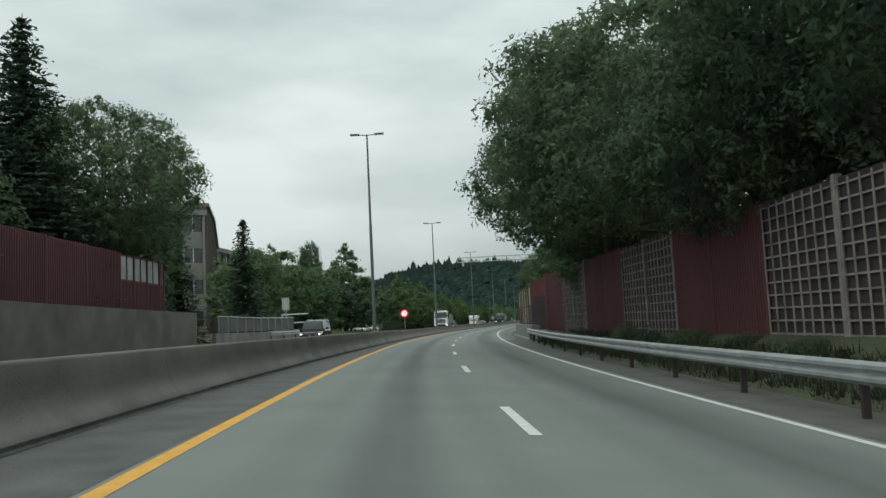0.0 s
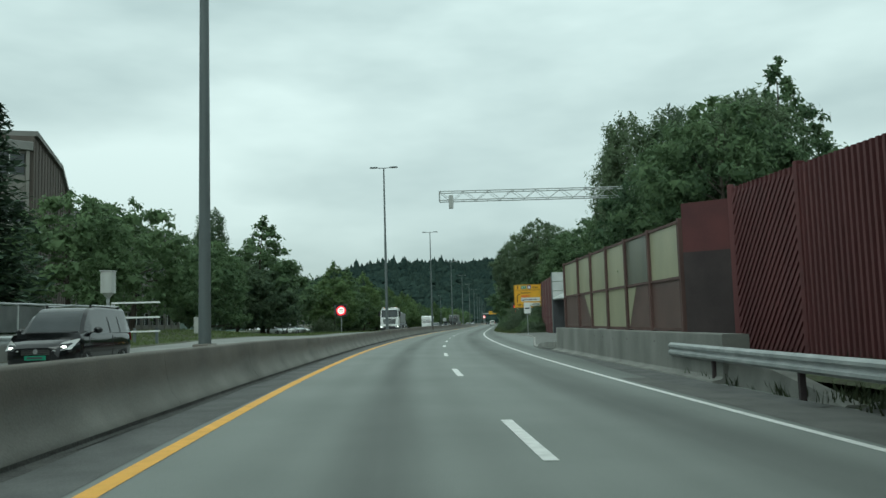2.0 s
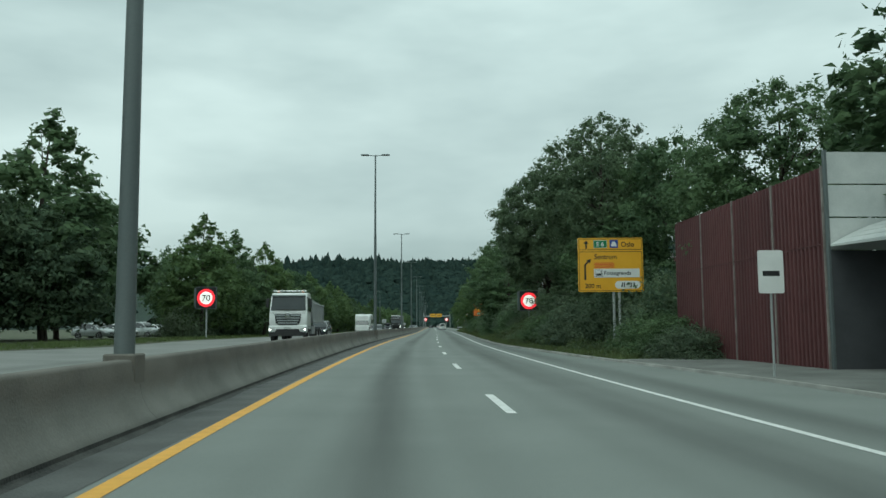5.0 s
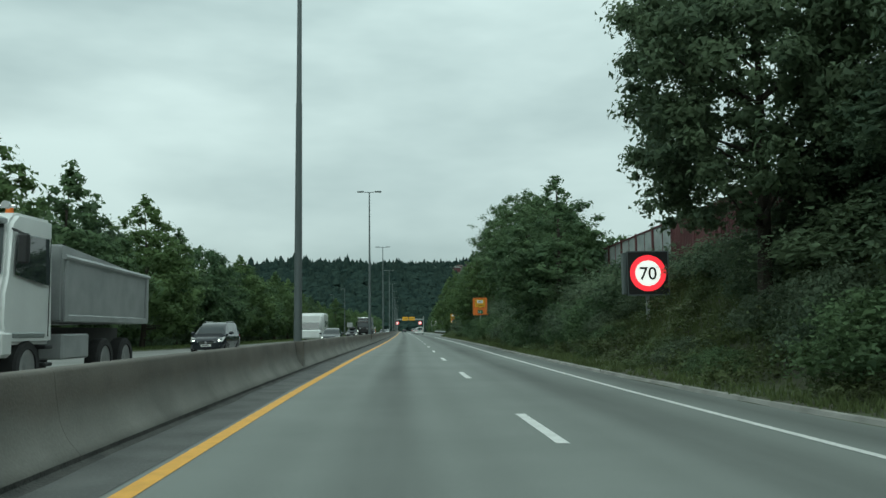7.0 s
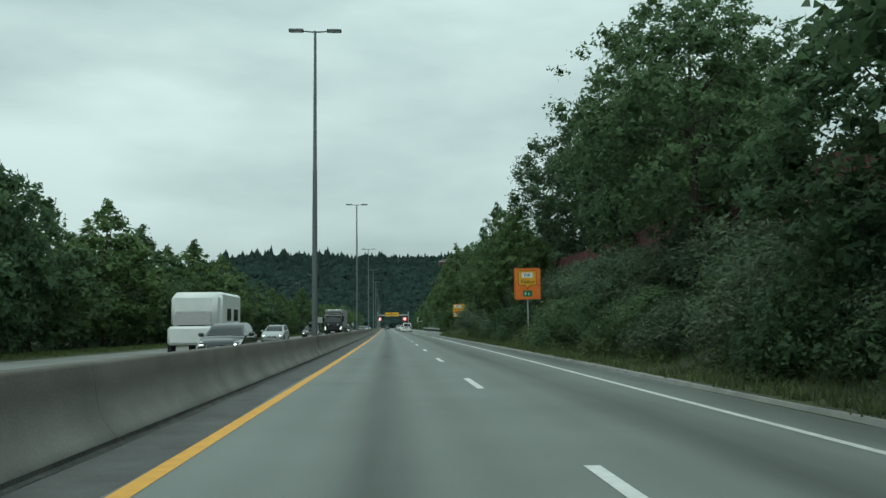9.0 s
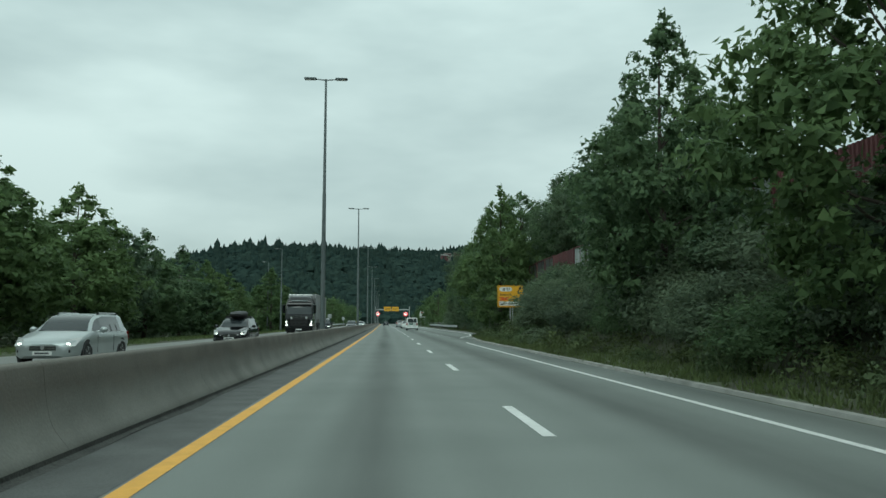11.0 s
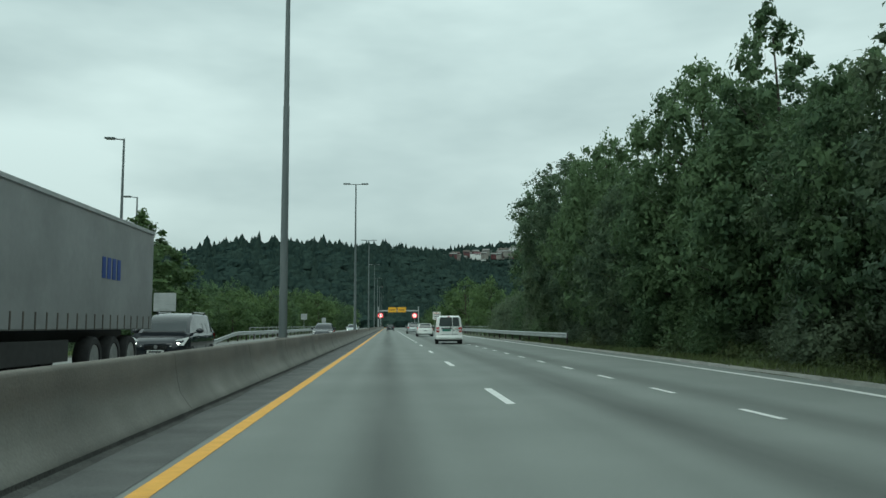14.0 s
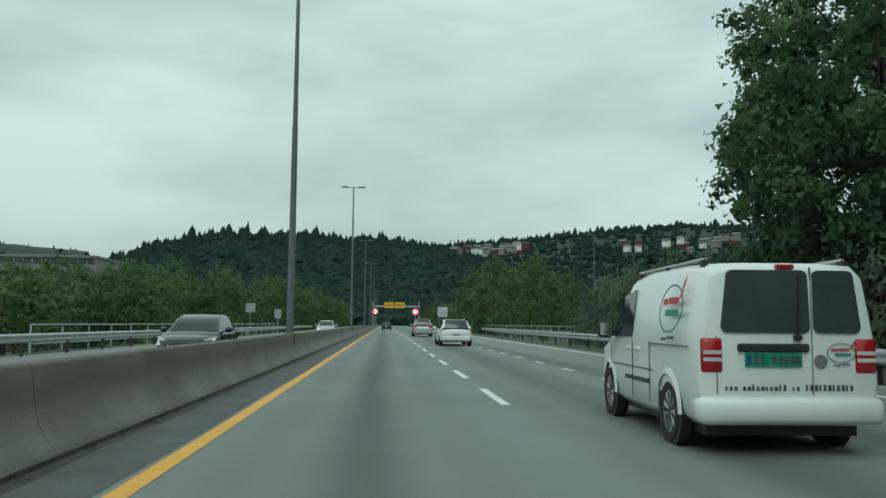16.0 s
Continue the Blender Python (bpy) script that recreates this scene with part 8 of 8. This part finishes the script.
def semi(s, lat):
    """A black tractor with a grey curtain-sided trailer, facing the traffic."""
    ob = thing("tractor_unit", "black lorry tractor with lit angular lamps", "lorry", m=stand(s, lat, 0, 180))
    soft(part("cab", cab_shell([(-2.2, 0.9), (0.0, 0.6), (0.07, 1.2), (0.02, 1.85), (-0.2, 2.78), (-0.36, 3.05), (-2.2, 3.1)], 1.25, 2.7, 0.97, 0.09), P_BLACK, ob), 40)
    soft(part("roof_fairing", cab_shell([(-0.3, 2.98), (-0.5, 3.35), (-0.95, 3.62), (-2.2, 3.72), (-2.2, 2.98)], 1.2, 3.2, 0.84, 0.1), P_BLACK, ob, "rounded black roof fairing"), 40)
    sheet("windscreen", [(1.14, 0.03, 1.92), (-1.14, 0.03, 1.92), (-1.08, -0.17, 2.72), (1.08, -0.17, 2.72)], M_GLASS, ob, 0.06, (0, 0.02, 0.01))
    part("sun_visor", box_bm(-1.1, 1.1, -0.2, 0.08, 2.74, 2.86, 0.03), M_PLASTIC, ob)
    part("lamp_bar", tube_bm((-1.05, -0.75, 3.72), (1.05, -0.75, 3.72), 0.04, n=8), M_CHROME, ob)
    for xx in (-0.8, -0.35, 0.35, 0.8):
        part("roof_lamp", tube_bm((xx, -0.74, 3.74), (xx, -0.64, 3.74), 0.07, n=12), M_CLEAR, ob)
    part("name_bar", box_bm(-0.75, 0.75, -0.42, -0.32, 3.12, 3.2, 0.01), P_SILVER, ob, "pale bar over the windscreen")
    part("chrome_line", box_bm(-1.0, 1.0, 0.075, 0.10, 1.66, 1.69), M_CHROME, ob)
    bar = part("slant_line", box_bm(-0.55, 0.55, 0.0, 0.02, -0.012, 0.012), M_CHROME, ob)
    bar.matrix_basis = Matrix.Translation((0.25, 0.095, 1.78)) @ Matrix.Rotation(radians(8), 4, "Y")
    part("grille", outline_bm([(-0.82, 1.62), (0.82, 1.62), (0.74, 0.9), (-0.74, 0.9)], 0.055, 0.03), M_PLASTIC, ob)
    for i in range(5):
        part("grille_slat", box_bm(-0.76, 0.76, 0.085, 0.1, 0.96 + i * 0.13, 0.985 + i * 0.13), P_BLACK, ob)
    part("bumper", box_bm(-1.24, 1.24, -0.5, 0.12, 0.36, 0.84, 0.07), P_BLACK, ob)
    part("number_plate", box_bm(-0.27, 0.27, 0.12, 0.135, 0.5, 0.61), M_WHITE, ob, "number plate with a plain bar")
    for q in (-1, 1):
        part("side_deflector", box_bm(min(q * 1.2, q * 1.25), max(q * 1.2, q * 1.25), -2.75, -2.15, 0.9, 3.5, 0.02), P_BLACK, ob)
        part("side_skirt", box_bm(min(q * 1.05, q * 1.22), max(q * 1.05, q * 1.22), -4.3, -2.1, 0.35, 1.0, 0.04), P_BLACK, ob)
        cs = [(q * 1.262, -1.5, 1.95), (q * 1.262, -0.3, 1.9), (q * 1.23, -0.42, 2.65), (q * 1.23, -1.5, 2.68)]
        sheet("side_window", cs if q > 0 else [cs[1], cs[0], cs[3], cs[2]], M_GLASS, ob, 0.0, (q * 0.006, 0, 0), 2)
        pts = [(q * 1.18, 1.45), (q * 1.08, 1.42), (q * 0.98, 0.95), (q * 0.92, 0.88), (q * 1.15, 0.86), (q * 1.2, 0.95)]
        outline("headlamp", pts, 0.09, 0.02, M_CLEAR, ob)
        part("light_blade", outline_bm([(q * 1.2, 1.30), (q * 1.16, 1.30), (q * 1.0, 0.93), (q * 1.2, 0.90), (q * 1.2, 0.94), (q * 1.06, 0.965)], 0.112, 0.008), G_HEAD, ob, "lit light blade")
        part("mirror", box_bm(min(q * 1.3, q * 1.52), max(q * 1.3, q * 1.52), -0.25, -0.1, 2.0, 2.8, 0.04), P_BLACK, ob)
        part("work_lamp", box_bm(min(q * 0.6, q * 0.75), max(q * 0.6, q * 0.75), 0.09, 0.14, 1.5, 1.7, 0.01), M_CLEAR, ob)
        for yy in (-1.35, -4.9):
            wheel(ob, q * 1.06, yy, 0.51, 0.32)
    part("chassis", box_bm(-0.45, 0.45, -6.0, -0.5, 0.7, 1.1), M_PLASTIC, ob)
    tr = thing("lorry_trailer", "grey curtain-sided trailer behind a black tractor", "trailer", m=stand(s, lat, 0, 180))
    bm = bmesh.new()
    add_box(bm, -1.27, 1.27, -16.2, -2.7, 1.15, 3.84, 0.03)
    part("curtain", bm, M_CURT, tr, "grey tarpaulin curtain")
    for yy in np.linspace(-15.9, -3.0, 26):
        for q in (-1, 1):
            part("strap", box_bm(min(q * 1.27, q * 1.282), max(q * 1.27, q * 1.282), yy - 0.025, yy + 0.025, 1.16, 1.5), M_CLAD, tr)
    for q in (-1, 1):
        part("top_rail", box_bm(min(q * 1.18, q * 1.3), max(q * 1.18, q * 1.3), -16.2, -2.68, 3.79, 3.88), M_BACK, tr)
        part("front_post", box_bm(min(q * 1.2, q * 1.3), max(q * 1.2, q * 1.3), -2.8, -2.66, 1.15, 3.88), M_BACK, tr)
        part("side_guard", box_bm(min(q * 1.1, q * 1.2), max(q * 1.1, q * 1.2), -10.5, -6.5, 0.5, 0.95), M_PLASTIC, tr)
        for x0 in (-13.4, -13.05, -12.7, -12.35):
            part("bar", box_bm(min(q * 1.271, q * 1.283), max(q * 1.271, q * 1.283), x0, x0 + 0.22, 2.35, 2.85), M_BLUE, tr, "blue bar of lettering")
        for yy in (-12.0, -13.3, -14.6):
            wheel(tr, q * 1.06, yy, 0.5, 0.34)
    part("chassis", box_bm(-0.5, 0.5, -16.0, -3.0, 0.85, 1.16), M_PLASTIC, tr)


M_CURT = surf("grey_tarpaulin", (0.20, 0.205, 0.205), (0.29, 0.295, 0.295), 0.8, 0.55, 0.15, 6)
semi(291.5, -8.0)
ob = thing("motorhome", "white motorhome in the opposite lane", "motorhome", m=stand(213.5, -9.0, 0, 180))
bm = bmesh.new()
add_box(bm, -1.12, 1.12, -3.2, 1.6, 0.55, 2.95, 0.12)
add_box(bm, -1.0, 1.0, 1.5, 3.1, 0.5, 1.35, 0.12)
add_box(bm, -1.05, 1.05, 1.4, 2.4, 1.3, 2.85, 0.2)
soft(part("body", bm, P_WHITE, ob), 40)
sheet("windscreen", [(0.85, 2.75, 1.38), (-0.85, 2.75, 1.38), (-0.8, 2.42, 2.0), (0.8, 2.42, 2.0)], M_GLASS, ob, 0.02, (0, 0.02, 0.02))
for q in (-1, 1):
    for y0, y1 in ((-2.4, -1.3), (-0.6, 0.4)):
        part("side_window", box_bm(min(q * 1.1, q * 1.13), max(q * 1.1, q * 1.13), y0, y1, 1.6, 2.2, 0.008), M_GLASS, ob)
    part("stripe", box_bm(min(q * 1.1, q * 1.127), max(q * 1.1, q * 1.127), -3.0, 1.4, 1.1, 1.3), M_BACK, ob)
    for yy in (2.3, -1.6):
        wheel(ob, q * 0.98, yy, 0.34, 0.22)


# ---- grass, weeds and litter along the verges ----
def tufts(name, label, count, s_range, lat_of, height, material, seed):
    """Upright blades in small tufts; lat_of(s, u) gives the place across."""
    rng = np.random.default_rng(seed)
    n = count // 6
    pts = []
    for _ in range(n):
        s = rng.uniform(*s_range)
        la = lat_of(s, rng.uniform())
        p = spot(s, la, ground_height(s, la))
        for _ in range(6):
            pts.append((p.x + rng.normal() * 0.07, p.y + rng.normal() * 0.07, p.z - 0.02))
    base = np.array(pts)
    k = len(base)
    h = rng.uniform(height[0], height[1], k)[:, None]
    a = rng.uniform(0, 2 * math.pi, k)
    w = np.stack([np.cos(a), np.sin(a), np.zeros(k)], 1) * rng.uniform(0.012, 0.03, k)[:, None]
    tip = base + np.stack([rng.normal(size=k) * 0.3, rng.normal(size=k) * 0.3, np.ones(k)], 1) * h
    v = np.stack([base - w, base + w, tip], 1).reshape(-1, 3)
    me = bpy.data.meshes.new(name)
    me.vertices.add(k * 3)
    me.vertices.foreach_set("co", v.astype(np.float32).ravel())
    me.loops.add(k * 3)
    me.loops.foreach_set("vertex_index", np.arange(k * 3, dtype=np.int32))
    me.polygons.add(k)
    me.polygons.foreach_set("loop_start", np.arange(0, k * 3, 3, dtype=np.int32))
    me.polygons.foreach_set("loop_total", np.full(k, 3, dtype=np.int32))
    me.materials.append(material)
    me.update(calc_edges=True)
    return tagged(link(name, me), label, "grass", kind="stuff")


tufts("verge_grass", "long rough grass on the verge", 66000, (122, 345), lambda s, u: KERB(s) + 0.25 + 3.6 * u, (0.06, 0.27), M_BLADE, 1)
tufts("verge_grass", "tall grass and weeds on the slope", 15000, (147, 171), lambda s, u: KERB(s) + 2.6 + 4.4 * u, (0.15, 0.5), M_BLADE, 6)
tufts("verge_grass", "thin grass along the kerb", 9000, (118, 345), lambda s, u: KERB(s) + 0.16 + 0.3 * u, (0.05, 0.16), M_BLADE, 2)
# These weeds carry the rail's shade in their leaf colour.
tufts("wall_weeds", "rank weeds with shade painted in under the crash rail", 30000, (-15, 57), lambda s, u: 6.5 + 2.05 * u, (0.08, 0.34), M_WEED_SHADE, 3)
tufts("verge_grass", "short grass on the far verge", 84000, (58, 345), lambda s, u: OPP(s) - 0.3 - 5.5 * u, (0.08, 0.24), M_LAWN, 4)
tufts("bank_grass", "grass on the bank above the retaining wall", 9000, (0, 50), lambda s, u: -14.8 - 1.6 * u, (0.12, 0.4), M_BLADE, 5)
